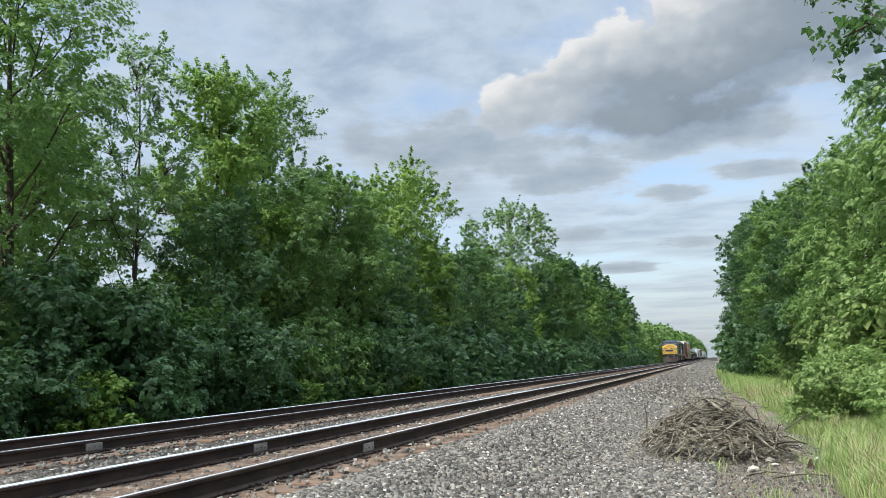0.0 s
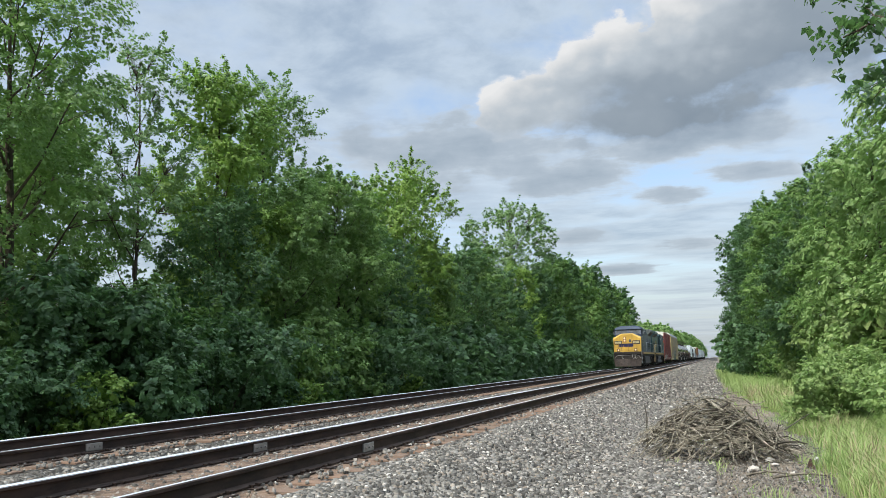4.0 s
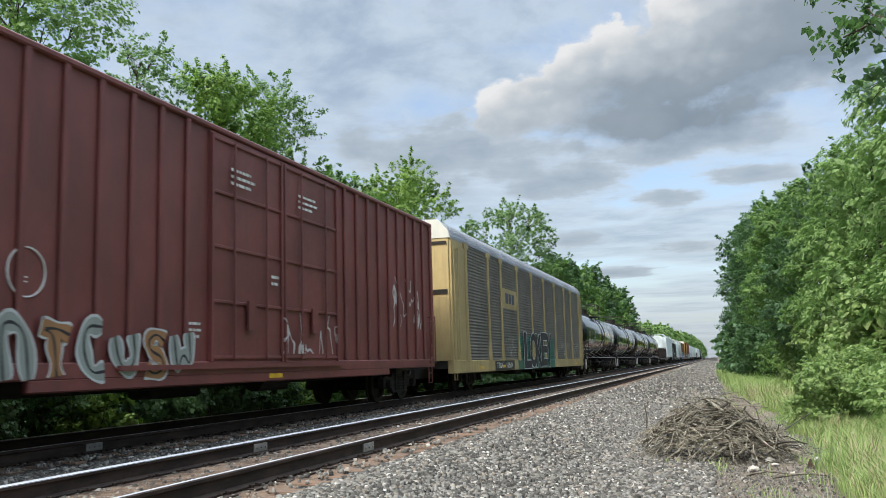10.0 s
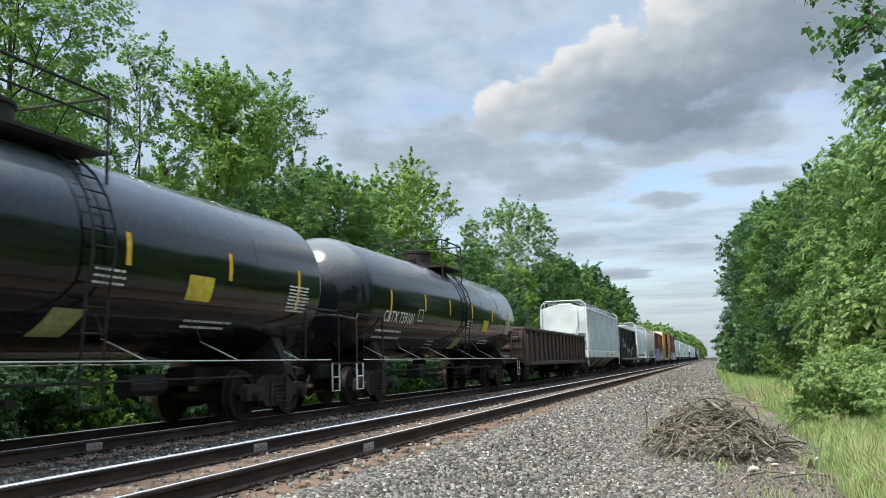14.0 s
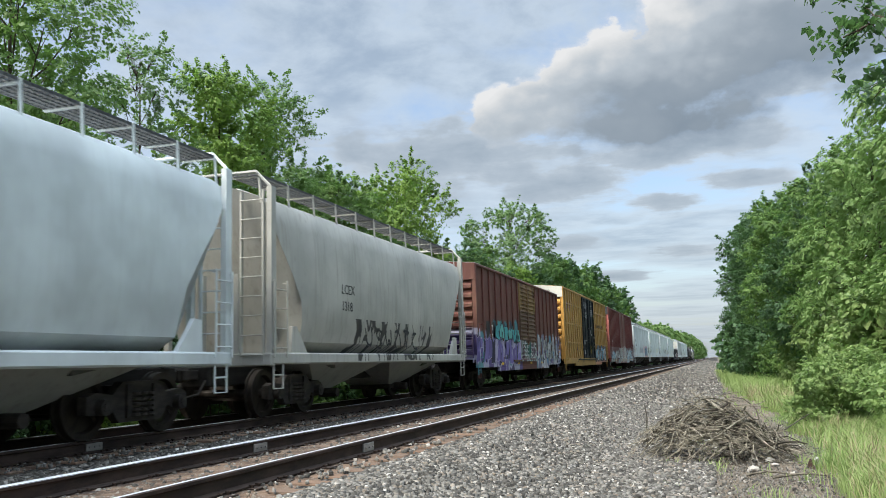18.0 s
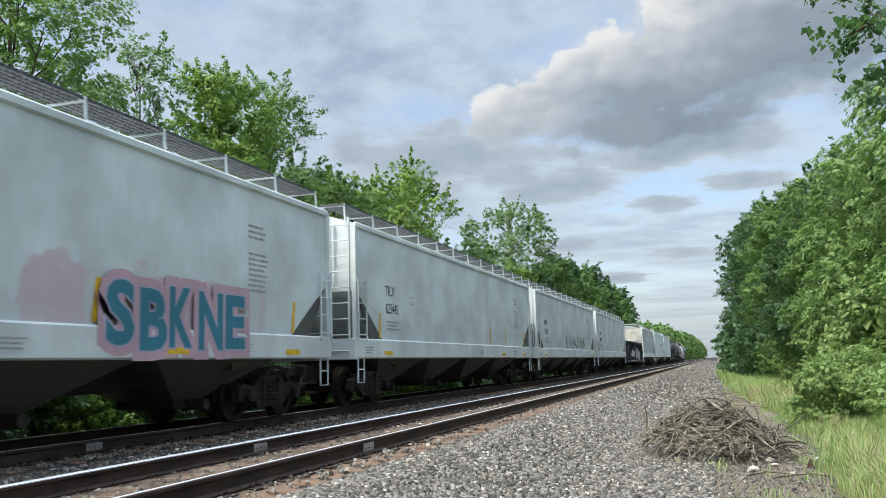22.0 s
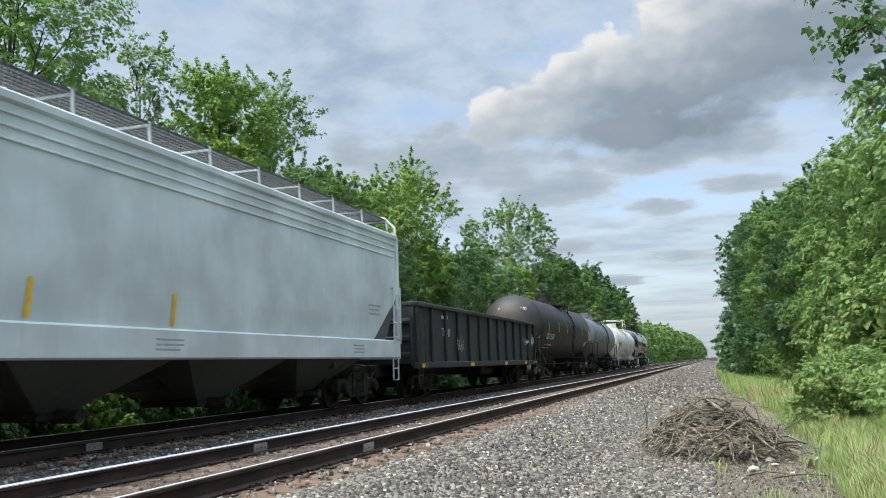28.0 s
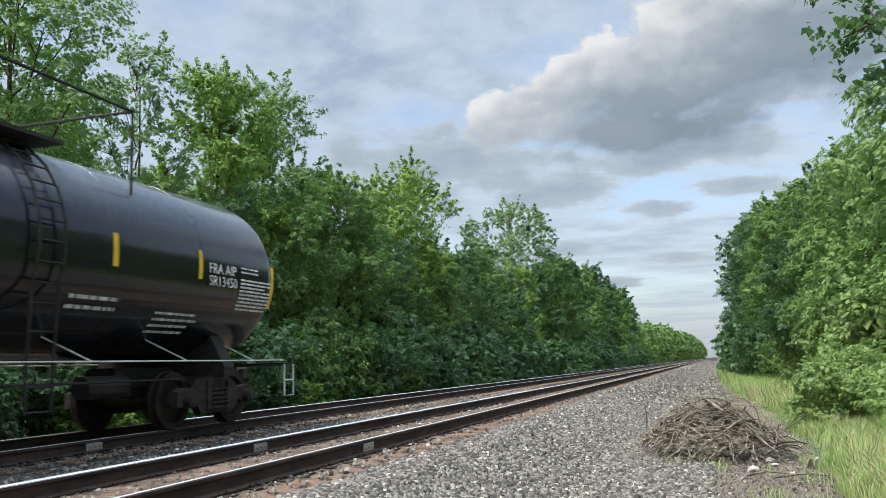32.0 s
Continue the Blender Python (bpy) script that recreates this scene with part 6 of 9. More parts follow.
        ladder(w, fm, HALF - 0.02, y - 0.24 - sgn * 0.28, y + 0.24 - sgn * 0.28, s1 - 0.1, s1 + 1.35, 4)
        step(w, fm, y - sgn * 0.28, HALF - 0.02, s0 + 0.05, 0.56, 0.36)
    brake_wheel(w, fm, -0.4, -bl - 0.14, 2.2)
    # top rail and ribs near the eaves
    part("top_rail", Geo().box(HALF - 0.10, HALF + 0.012, -bl + 0.05, bl - 0.05, side_top - 0.05, side_top + 0.10, 0.03).box(-HALF - 0.012, -HALF + 0.10, -bl + 0.05, bl - 0.05, side_top - 0.05, side_top + 0.10, 0.03), rim_mat or mat, w) if not rounded else None
    for k in range(lines):
        z = side_top - 0.20 - k * 0.16
        part("rib", Geo().prism_y([(W - 0.002, z), (W + 0.022, z + 0.015), (W + 0.022, z + 0.035), (W - 0.002, z + 0.05)], -bl + 0.1, bl - 0.1), rim_mat or mat, w)
    # roof: running boards of grating, hatches
    wm = walk_mat or M_GRATE
    zt = roof_top + 0.16
    for x in (0.60, -1.20):
        g = Geo()
        n = int(bl * 2 / 0.11)
        for i in range(n):
            y = -bl + 0.02 + i * 0.11
            g.box(x, x + 0.60, y, y + 0.045, zt, zt + 0.03)
        for q in range(6):
            g.box(x + q * 0.114, x + q * 0.114 + 0.03, -bl, bl, zt - 0.004, zt + 0.04)
        tagged(part("running_board", g, wm, w), kind="stuff")
    n = 11
    for sx in (1, -1):
        br = Geo().tube([(sx * 1.24, 0, side_top - 0.02), (sx * 1.20, 0, zt + 0.04)], 0.024, 4).box(min(sx * 0.58, sx * 1.22), max(sx * 0.58, sx * 1.22), -0.02, 0.02, zt - 0.03, zt).mesh("board_bracket")
        br.materials.append(fm)
        for i in range(n + 1):
            part("board_bracket", br, None, w, "", None, (0, -bl + 0.06 + i * (bl * 2 - 0.12) / n, 0))
    hm = Geo().box(-0.42, 0.42, -0.75, 0.75, roof_top - 0.03, roof_top + 0.10, 0.04).mesh("hatch")
    hm.materials.append(mat)
    for i in range(9):
        part("hatch", hm, None, w, "", None, (0, -bl + 1.4 + i * (bl * 2 - 2.8) / 8, 0))
    if hoop:
        for sgn in (-1, 1):
            y = sgn * (bl - 0.05)
            part("end_hoop", Geo().tube([(HALF - 0.05, y, side_top - 0.4), (HALF - 0.07, y, side_top + 0.3), (HALF - 0.35, y, zt + 0.08), (-HALF + 0.35, y, zt + 0.08), (-HALF + 0.07, y, side_top + 0.3), (-HALF + 0.05, y, side_top - 0.4)], 0.035, 6), fm, w)
    # bottom bays
    span = (bl - 1.75) * 2
    for i in range(bays):
        a = -span / 2 + span * i / bays
        b2 = a + span / bays
        c = (a + b2) / 2
        top_r = [(-HALF + 0.15, a + 0.03, s0 + 0.1), (HALF - 0.15, a + 0.03, s0 + 0.1), (HALF - 0.15, b2 - 0.03, s0 + 0.1), (-HALF + 0.15, b2 - 0.03, s0 + 0.1)]
        bot = [(-0.55, c - 0.36, 0.42), (0.55, c - 0.36, 0.42), (0.55, c + 0.36, 0.42), (-0.55, c + 0.36, 0.42)]
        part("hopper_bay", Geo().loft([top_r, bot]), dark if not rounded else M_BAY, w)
        part("outlet_gate", Geo().box(-0.6, 0.6, c - 0.4, c + 0.4, 0.30, 0.42, 0.02).cyl((0.5, c, 0.36), (0.95, c, 0.36), 0.10, n=10), M_IRON, w)
    part("centre_sill", Geo().box(-0.3, 0.3, -half + 0.5, half - 0.5, 0.62, 1.0, 0.03), M_UNDER, w)
    for sgn in (-1, 1):
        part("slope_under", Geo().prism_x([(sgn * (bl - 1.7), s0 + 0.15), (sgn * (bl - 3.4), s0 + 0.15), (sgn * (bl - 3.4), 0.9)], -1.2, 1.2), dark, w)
    for yc in (-half + 2.5, half - 2.5):
        bogie(w, yc, index)
    couplers(w, half)
    return w
# ---- paints of the wagons ----
M_ROOF = paint("galvanised_roof", (0.50, 0.52, 0.53), 0.45, amount=0.4, streak=False)
M_GRATE = plain("grating_steel", (0.14, 0.145, 0.15), 0.55, 0.4)
M_BAY = paint("grey_hopper_bay", (0.33, 0.33, 0.32), 0.6, amount=0.4)
M_TUSCAN = paint("tuscan_red", (0.185, 0.052, 0.046), 0.5, (0.08, 0.05, 0.045), 0.40,
                 decals=(sprayed(-9.2, -6.6, 0.6, 1.5, ((0.35, 0.33, 0.30), (0.20, 0.06, 0.05)), 1.0, (0.30, 0.28, 0.26), 3.0), scrawl(6.3, 8.6, 1.9, 3.2, (0.6, 0.58, 0.56), 2.0), scrawl(0.3, 2.8, 1.2, 2.0, (0.6, 0.58, 0.56), 9.0)))
# end walls: the side's red made brighter, sunlight painted into the colour
M_TUSCAN_SUNLIT = paint("tuscan_red_sunlit_end", (0.27, 0.060, 0.045), 0.5, amount=0.25)
M_CREAM = paint("cream_panel", (0.58, 0.57, 0.51), 0.5, amount=0.15)
M_BROWN = paint("oxide_brown", (0.135, 0.046, 0.036), 0.6, (0.23, 0.15, 0.09), 0.5,
                decals=(sprayed(-8.3, -1.0, 0.5, 2.05, ((0.05, 0.04, 0.14), (0.10, 0.07, 0.25), (0.17, 0.14, 0.36), (0.40, 0.40, 0.55), (0.10, 0.30, 0.36)), 0.85, (0.45, 0.45, 0.60), 1.0),
                        sprayed(-5.6, -1.2, 1.75, 2.5, ((0.08, 0.42, 0.42), (0.13, 0.52, 0.50), (0.04, 0.25, 0.30)), 0.8, (0.02, 0.05, 0.08), 6.0),
                        sprayed(2.0, 8.2, 0.6, 2.15, ((0.45, 0.47, 0.50), (0.17, 0.19, 0.30), (0.25, 0.27, 0.38), (0.09, 0.25, 0.36)), 0.95, (0.62, 0.64, 0.66), 4.0)))
M_RUSTDOOR = paint("rusty_tan_door", (0.145, 0.085, 0.050), 0.7, (0.07, 0.04, 0.03), 0.75,
                   decals=(sprayed(-1.5, 2.2, 3.05, 4.6, ((0.27, 0.175, 0.065), (0.21, 0.125, 0.05)), 0.5, (0.12, 0.06, 0.03), 3.0), sprayed(-1.3, 2.0, 0.8, 1.75, ((0.16, 0.22, 0.22), (0.10, 0.07, 0.10), (0.30, 0.36, 0.35), (0.05, 0.16, 0.14)), 1.3, (0.5, 0.55, 0.55), 8.0),))
M_YELLOW = paint("wagon_yellow", (0.42, 0.255, 0.075), 0.55, (0.14, 0.08, 0.04), 0.4,
                 decals=(sprayed(2.6, 8.6, 0.55, 1.45, ((0.50, 0.22, 0.15), (0.42, 0.20, 0.13), (0.55, 0.28, 0.18)), 0.9, (0.45, 0.2, 0.13), 2.5),
                         scrawl(-8.6, -6.0, 3.3, 4.2, (0.25, 0.12, 0.30), 4.0, 0.06), scrawl(-5.2, -2.6, 0.8, 1.9, (0.03, 0.03, 0.04), 6.0, 0.06)))
# lighter copy of the wagon's yellow, for ends that face the sun
M_YELLOW_SUNLIT = paint("wagon_yellow_sunlit_end", (0.52, 0.27, 0.055), 0.5, amount=0.2)
M_BLACKDOOR = paint("black_door", (0.010, 0.013, 0.018), 0.5, (0.035, 0.035, 0.035), 0.25, spec=0.2)
M_MAROON = paint("maroon_brown", (0.170, 0.050, 0.043), 0.55, (0.10, 0.05, 0.04), 0.35,
                 decals=(sprayed(-9.4, -2.2, 0.6, 1.45, ((0.32, 0.48, 0.55), (0.45, 0.50, 0.48), (0.18, 0.05, 0.045), (0.36, 0.42, 0.40)), 1.0, (0.10, 0.10, 0.12), 5.0),
                         sprayed(-2.2, 2.5, 0.7, 1.95, ((0.17, 0.06, 0.05), (0.48, 0.46, 0.46), (0.30, 0.22, 0.22), (0.40, 0.45, 0.48)), 1.2, (0.55, 0.53, 0.52), 7.0),
                         sprayed(2.6, 9.2, 0.6, 2.1, ((0.36, 0.52, 0.62), (0.52, 0.62, 0.68), (0.28, 0.40, 0.50), (0.45, 0.55, 0.60)), 0.85, (0.05, 0.04, 0.06), 1.5)))
# the maroon at about double brightness: painted sun on the end walls
M_MAROON_SUNLIT = paint("maroon_sunlit_end", (0.33, 0.10, 0.08), 0.5, amount=0.3)
M_DARKPANEL = paint("dark_panel", (0.03, 0.03, 0.033), 0.5, amount=0.15)
# the pale blue-grey top is reflected sky painted into the black
M_TANK = paint("gloss_black", (0.004, 0.005, 0.007), 0.09, (0.010, 0.010, 0.011), 0.10, spec=0.45, streak=False, dust_sheen=(2.85, 4.0, (0.19, 0.205, 0.23)))
M_TANK_MATT = paint("matt_charcoal", (0.022, 0.020, 0.021), 0.5, (0.06, 0.05, 0.05), 0.35, streak=False)
M_TANK_GREY = paint("weathered_grey_tank", (0.150, 0.170, 0.190), 0.45, (0.075, 0.075, 0.075), 0.45)
M_TANK_WHITE = paint("stained_white_tank", (0.66, 0.65, 0.62), 0.42, (0.42, 0.27, 0.13), 0.30)
# painted sky sheen again, slightly weaker, over the blue-black crown
M_TANK_GLOSS = paint("glossy_blue_black", (0.007, 0.009, 0.014), 0.11, (0.02, 0.02, 0.02), 0.12, spec=0.5, streak=False, dust_sheen=(2.9, 4.0, (0.15, 0.165, 0.19)))
M_RAILWHITE = paint("white_rail_paint", (0.62, 0.61, 0.58), 0.5, amount=0.3, streak=False)
M_HOP = paint("pale_grey_hopper", (0.60, 0.66, 0.68), 0.42, (0.34, 0.36, 0.36), 0.16)
M_HOP_F = paint("pale_grey_hopper_sill", (0.62, 0.67, 0.685), 0.42, (0.28, 0.28, 0.27), 0.20)
M_HOP_SPRAY = paint("pale_grey_hopper_sprayed", (0.60, 0.66, 0.68), 0.42, (0.34, 0.36, 0.36), 0.16,
                    decals=(sprayed(1.4, 7.2, 1.3, 2.3, ((0.53, 0.54, 0.57), (0.56, 0.44, 0.49), (0.53, 0.56, 0.58), (0.54, 0.47, 0.52)), 1.3, (0.56, 0.46, 0.51), 2.0, 0.6),
                            sprayed(-2.6, 1.0, 1.5, 2.1, ((0.30, 0.33, 0.40), (0.36, 0.38, 0.42), (0.25, 0.28, 0.36)), 1.5, (0.22, 0.24, 0.30), 5.0), scrawl(-8.6, -3.2, 1.15, 1.55, (0.05, 0.05, 0.06), 3.0, 0.09, 3.5)))
M_HOP_SCRAWL = paint("pale_grey_hopper_scrawled", (0.59, 0.65, 0.67), 0.42, (0.34, 0.36, 0.36), 0.16,
                     decals=(scrawl(-1.6, 5.5, 1.62, 2.3, (0.03, 0.03, 0.04), 1.0, 0.075, 2.2),))
M_HOP_WARM = paint("dingy_hopper", (0.44, 0.435, 0.40), 0.5, (0.19, 0.16, 0.12), 0.45, decals=(scrawl(-2.4, 3.2, 1.05, 2.0, (0.03, 0.03, 0.035), 2.0, 0.07, 1.8),))
M_HOP_GREY = paint("old_grey_hopper", (0.41, 0.43, 0.46), 0.5, (0.19, 0.18, 0.17), 0.35)
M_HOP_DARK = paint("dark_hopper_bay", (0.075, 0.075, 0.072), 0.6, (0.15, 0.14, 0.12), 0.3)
M_HOP_BAY = paint("beige_hopper_bay", (0.34, 0.345, 0.33), 0.6, (0.12, 0.11, 0.10), 0.45)
M_COALGON = paint("sooty_black", (0.030, 0.028, 0.028), 0.6, (0.075, 0.06, 0.05), 0.4)
M_RUSTGON = paint("rusty_brown_gondola", (0.060, 0.042, 0.036), 0.7, (0.13, 0.07, 0.045), 0.55)
M_BLUEGON = paint("blue_black_gondola", (0.020, 0.022, 0.025), 0.55, (0.05, 0.045, 0.04), 0.35)
M_DARKGON = paint("dusty_black_gondola", (0.030, 0.032, 0.034), 0.6, (0.07, 0.065, 0.06), 0.4, decals=())
M_SCREEN = paint("grey_side_screen", (0.168, 0.154, 0.136), 0.6, (0.20, 0.19, 0.18), 0.45, streak=False,
                 decals=(sprayed(-4.5, 3.9, 0.4, 2.0, ((0.012, 0.150, 0.108), (0.016, 0.185, 0.138)), 0.75, (0.014, 0.17, 0.12), 2.0, 0.25), scrawl(-6.4, -4.6, 1.1, 2.0, (0.3, 0.3, 0.3), 7.0), scrawl(6.0, 12.0, 1.1, 1.9, (0.42, 0.42, 0.42), 8.0)))
M_TANYELLOW = paint("faded_tan_yellow", (0.43, 0.325, 0.15), 0.55, (0.18, 0.12, 0.07), 0.45)
M_TANSILL = paint("faded_yellow_sill", (0.44, 0.33, 0.15), 0.55, (0.12, 0.09, 0.06), 0.5, decals=(sprayed(-4.5, 3.9, 0.4, 2.0, ((0.012, 0.150, 0.108), (0.016, 0.185, 0.138)), 0.75, (0.014, 0.17, 0.12), 2.0, 0.25),))
M_ALU = paint("corrugated_alu_roof", (0.26, 0.285, 0.33), 0.4, (0.30, 0.30, 0.30), 0.3, streak=False)

# joints of the train, along the line, at 19 s
JOINTS = (-242.82, -221.37, -199.81, -178.90, -149.85, -131.84, -113.28, -95.46, -77.50, -58.68, -38.89, -22.80, -9.19, 4.95, 22.85, 43.45, 64.25, 85.46, 106.22, 127.05, 147.64, 165.69, 185.29, 206.30, 226.10, 243.65, 262.55, 277.00, 295.90, 311.25)
LEN = [b - a for a, b in zip(JOINTS[:-1], JOINTS[1:])]


# ---- car-carrying wagon ----
def autorack(index):
    L = LEN[index]
    w = thing("car_carrier", "closed car-carrying wagon with grey ribbed screens and faded yellow posts", "car carrier", "wagons of the freight train")
    half, bl = L / 2, L / 2 - 0.97
    z0, z1, zr = 1.02, 4.86, 5.52
    # ribbed screens between posts
    posts = [-11.85, -8.97, -7.02, -4.2, -1.26, 1.6, 4.48, 7.4, 9.6, 12.5]
    edges = posts
    for a, b in zip(edges[:-1], edges[1:]):
        n = 36
        prof = [(HALF - 0.07, z1), (HALF - 0.07, z0)]
        for k in range(n):
            z = z0 + k * (z1 - z0) / n
            prof += [(HALF - 0.035, z + 0.012), (HALF - 0.008, z + 0.034), (HALF - 0.008, z + 0.062), (HALF - 0.035, z + 0.084)]
        g = Geo().prism_y(prof, a, b)
        part("screen", g, M_SCREEN, w)
    part("screen", Geo().box(-HALF + 0.03, -HALF + 0.06, -bl, bl, z0, z1), M_SCREEN, w)
    for sgn in (-1, 1):
        a, b = (-bl, posts[0]) if sgn < 0 else (posts[-1], bl)
        part("end_bay", Geo().box(HALF - 0.07, HALF - 0.01, a, b, z0, z1, 0.01).box(HALF - 0.02, HALF + 0.01, a, a + 0.14, z0, z1).box(HALF - 0.02, HALF + 0.01, b - 0.14, b, z0, z1), M_TANYELLOW, w)
        y = sgn * bl
        part("end_door", Geo().box(-HALF + 0.06, -0.02, min(y, y + sgn * 0.05), max(y, y + sgn * 0.05), z0, z1 + 0.25, 0.01).box(0.02, HALF - 0.06, min(y, y + sgn * 0.05), max(y, y + sgn * 0.05), z0, z1 + 0.25, 0.01), M_TANYELLOW, w)
        part("end_cap", Geo().prism_y([(-HALF, z1), (HALF, z1), (HALF - 0.05, z1 + 0.22), (HALF - 0.40, zr - 0.06), (-HALF + 0.40, zr - 0.06), (-HALF + 0.05, z1 + 0.22)], min(y, y + sgn * 0.07), max(y, y + sgn * 0.07)), M_CREAM, w)
        part("door_gap", Geo().box(-HALF + 0.1, HALF - 0.12, min(y + sgn * 0.055, y + sgn * 0.075), max(y + sgn * 0.055, y + sgn * 0.075), 3.10, 3.24).box(-HALF + 0.1, HALF - 0.12, min(y + sgn * 0.055, y + sgn * 0.075), max(y + sgn * 0.055, y + sgn * 0.075), 4.66, 4.76), M_UNDER, w)
        ladder(w, M_TANYELLOW, HALF, y - 0.22 - sgn * 0.35, y + 0.22 - sgn * 0.35, 1.0, 4.6, 12)
        step(w, M_TANYELLOW, y - sgn * 0.35)
    for y in posts:
        g = Geo().box(HALF - 0.05, HALF + 0.035, y - 0.085, y + 0.085, z0 - 0.05, z1 + 0.05, 0.02)
        g.prism_x([(y - 0.26, z0 - 0.02), (y + 0.26, z0 - 0.02), (y + 0.10, z0 + 0.75), (y - 0.10, z0 + 0.75)], HALF - 0.02, HALF + 0.03)
        g.box(HALF - 0.02, HALF + 0.03, y - 0.28, y + 0.28, z1 - 0.16, z1, 0.01)
        part("post", g, M_TANYELLOW, w)
    g = Geo().prism_y([(-HALF, z1), (HALF, z1), (HALF, z1 + 0.06), (HALF - 0.12, z1 + 0.34), (HALF - 0.5, zr - 0.04), (0, zr), (-HALF + 0.5, zr - 0.04), (-HALF + 0.12, z1 + 0.34), (-HALF, z1 + 0.06)], -bl, bl)
    for i in range(int(bl * 2 / 0.16)):
        y = -bl + i * 0.16
        g.prism_y([(HALF - 0.004, z1 + 0.05), (HALF + 0.015, z1 + 0.07), (HALF - 0.10, z1 + 0.36), (HALF - 0.49, zr - 0.022), (HALF - 0.51, zr - 0.045), (HALF - 0.13, z1 + 0.335)], y, y + 0.06)
    part("roof", g, M_ALU, w, "pale corrugated metal roof")
    part("side_sill", Geo().box(HALF - 0.20, HALF + 0.012, -bl, bl, 0.62, z0 + 0.01, 0.02).box(-HALF - 0.012, -HALF + 0.2, -bl, bl, 0.62, z0 + 0.01, 0.02), M_TANSILL, w)
    part("deck", Geo().box(-HALF + 0.2, HALF - 0.2, -bl, bl, 0.78, z0, 0.0), M_UNDER, w)
    part("underframe", Geo().box(-0.4, 0.4, -half + 0.5, half - 0.5, 0.50, 0.78).box(-1.2, 1.2, -0.3, 0.3, 0.45, 0.78).box(0.5, 1.0, -3.0, -1.6, 0.42, 0.72, 0.03), M_UNDER, w)
    part("name_board", Geo().box(HALF + 0.012, HALF + 0.018, -8.35, -5.2, 0.64, 1.0), M_DARKPANEL, w)
    letters("TTGX", 0.30, M_WHITE, w, -8.15, 0.72, HALF + 0.022, squeeze=1.25)
    letters("160569", 0.30, M_WHITE, w, -6.65, 0.72, HALF + 0.022, squeeze=1.15)
    part("reflector", Geo().box(HALF + 0.019, HALF + 0.023, -7.25, -6.75, 0.74, 0.84), M_MARK, w)
    # company panel: plain shapes
    part("company_panel", Geo().box(HALF - 0.008, HALF - 0.004, -7.02, -4.3, 3.02, 3.80), M_TANYELLOW, w)
    g = Geo()
    for a in (-6.3, -5.75, -5.2):
        g.box(HALF - 0.003, HALF, a, a + 0.42, 3.22, 3.62)
    part("company_mark", g, plain("faded_navy", (0.06, 0.07, 0.11), 0.6), w, "faded dark company mark")
    reflectors(w, (-10.2, 0.4, 10.8), HALF + 0.013, 0.72, 0.82, 0.5)
    for yc in (-half + 4.3, half - 4.3):
        bogie(w, yc, index)
    couplers(w, half)
    return w


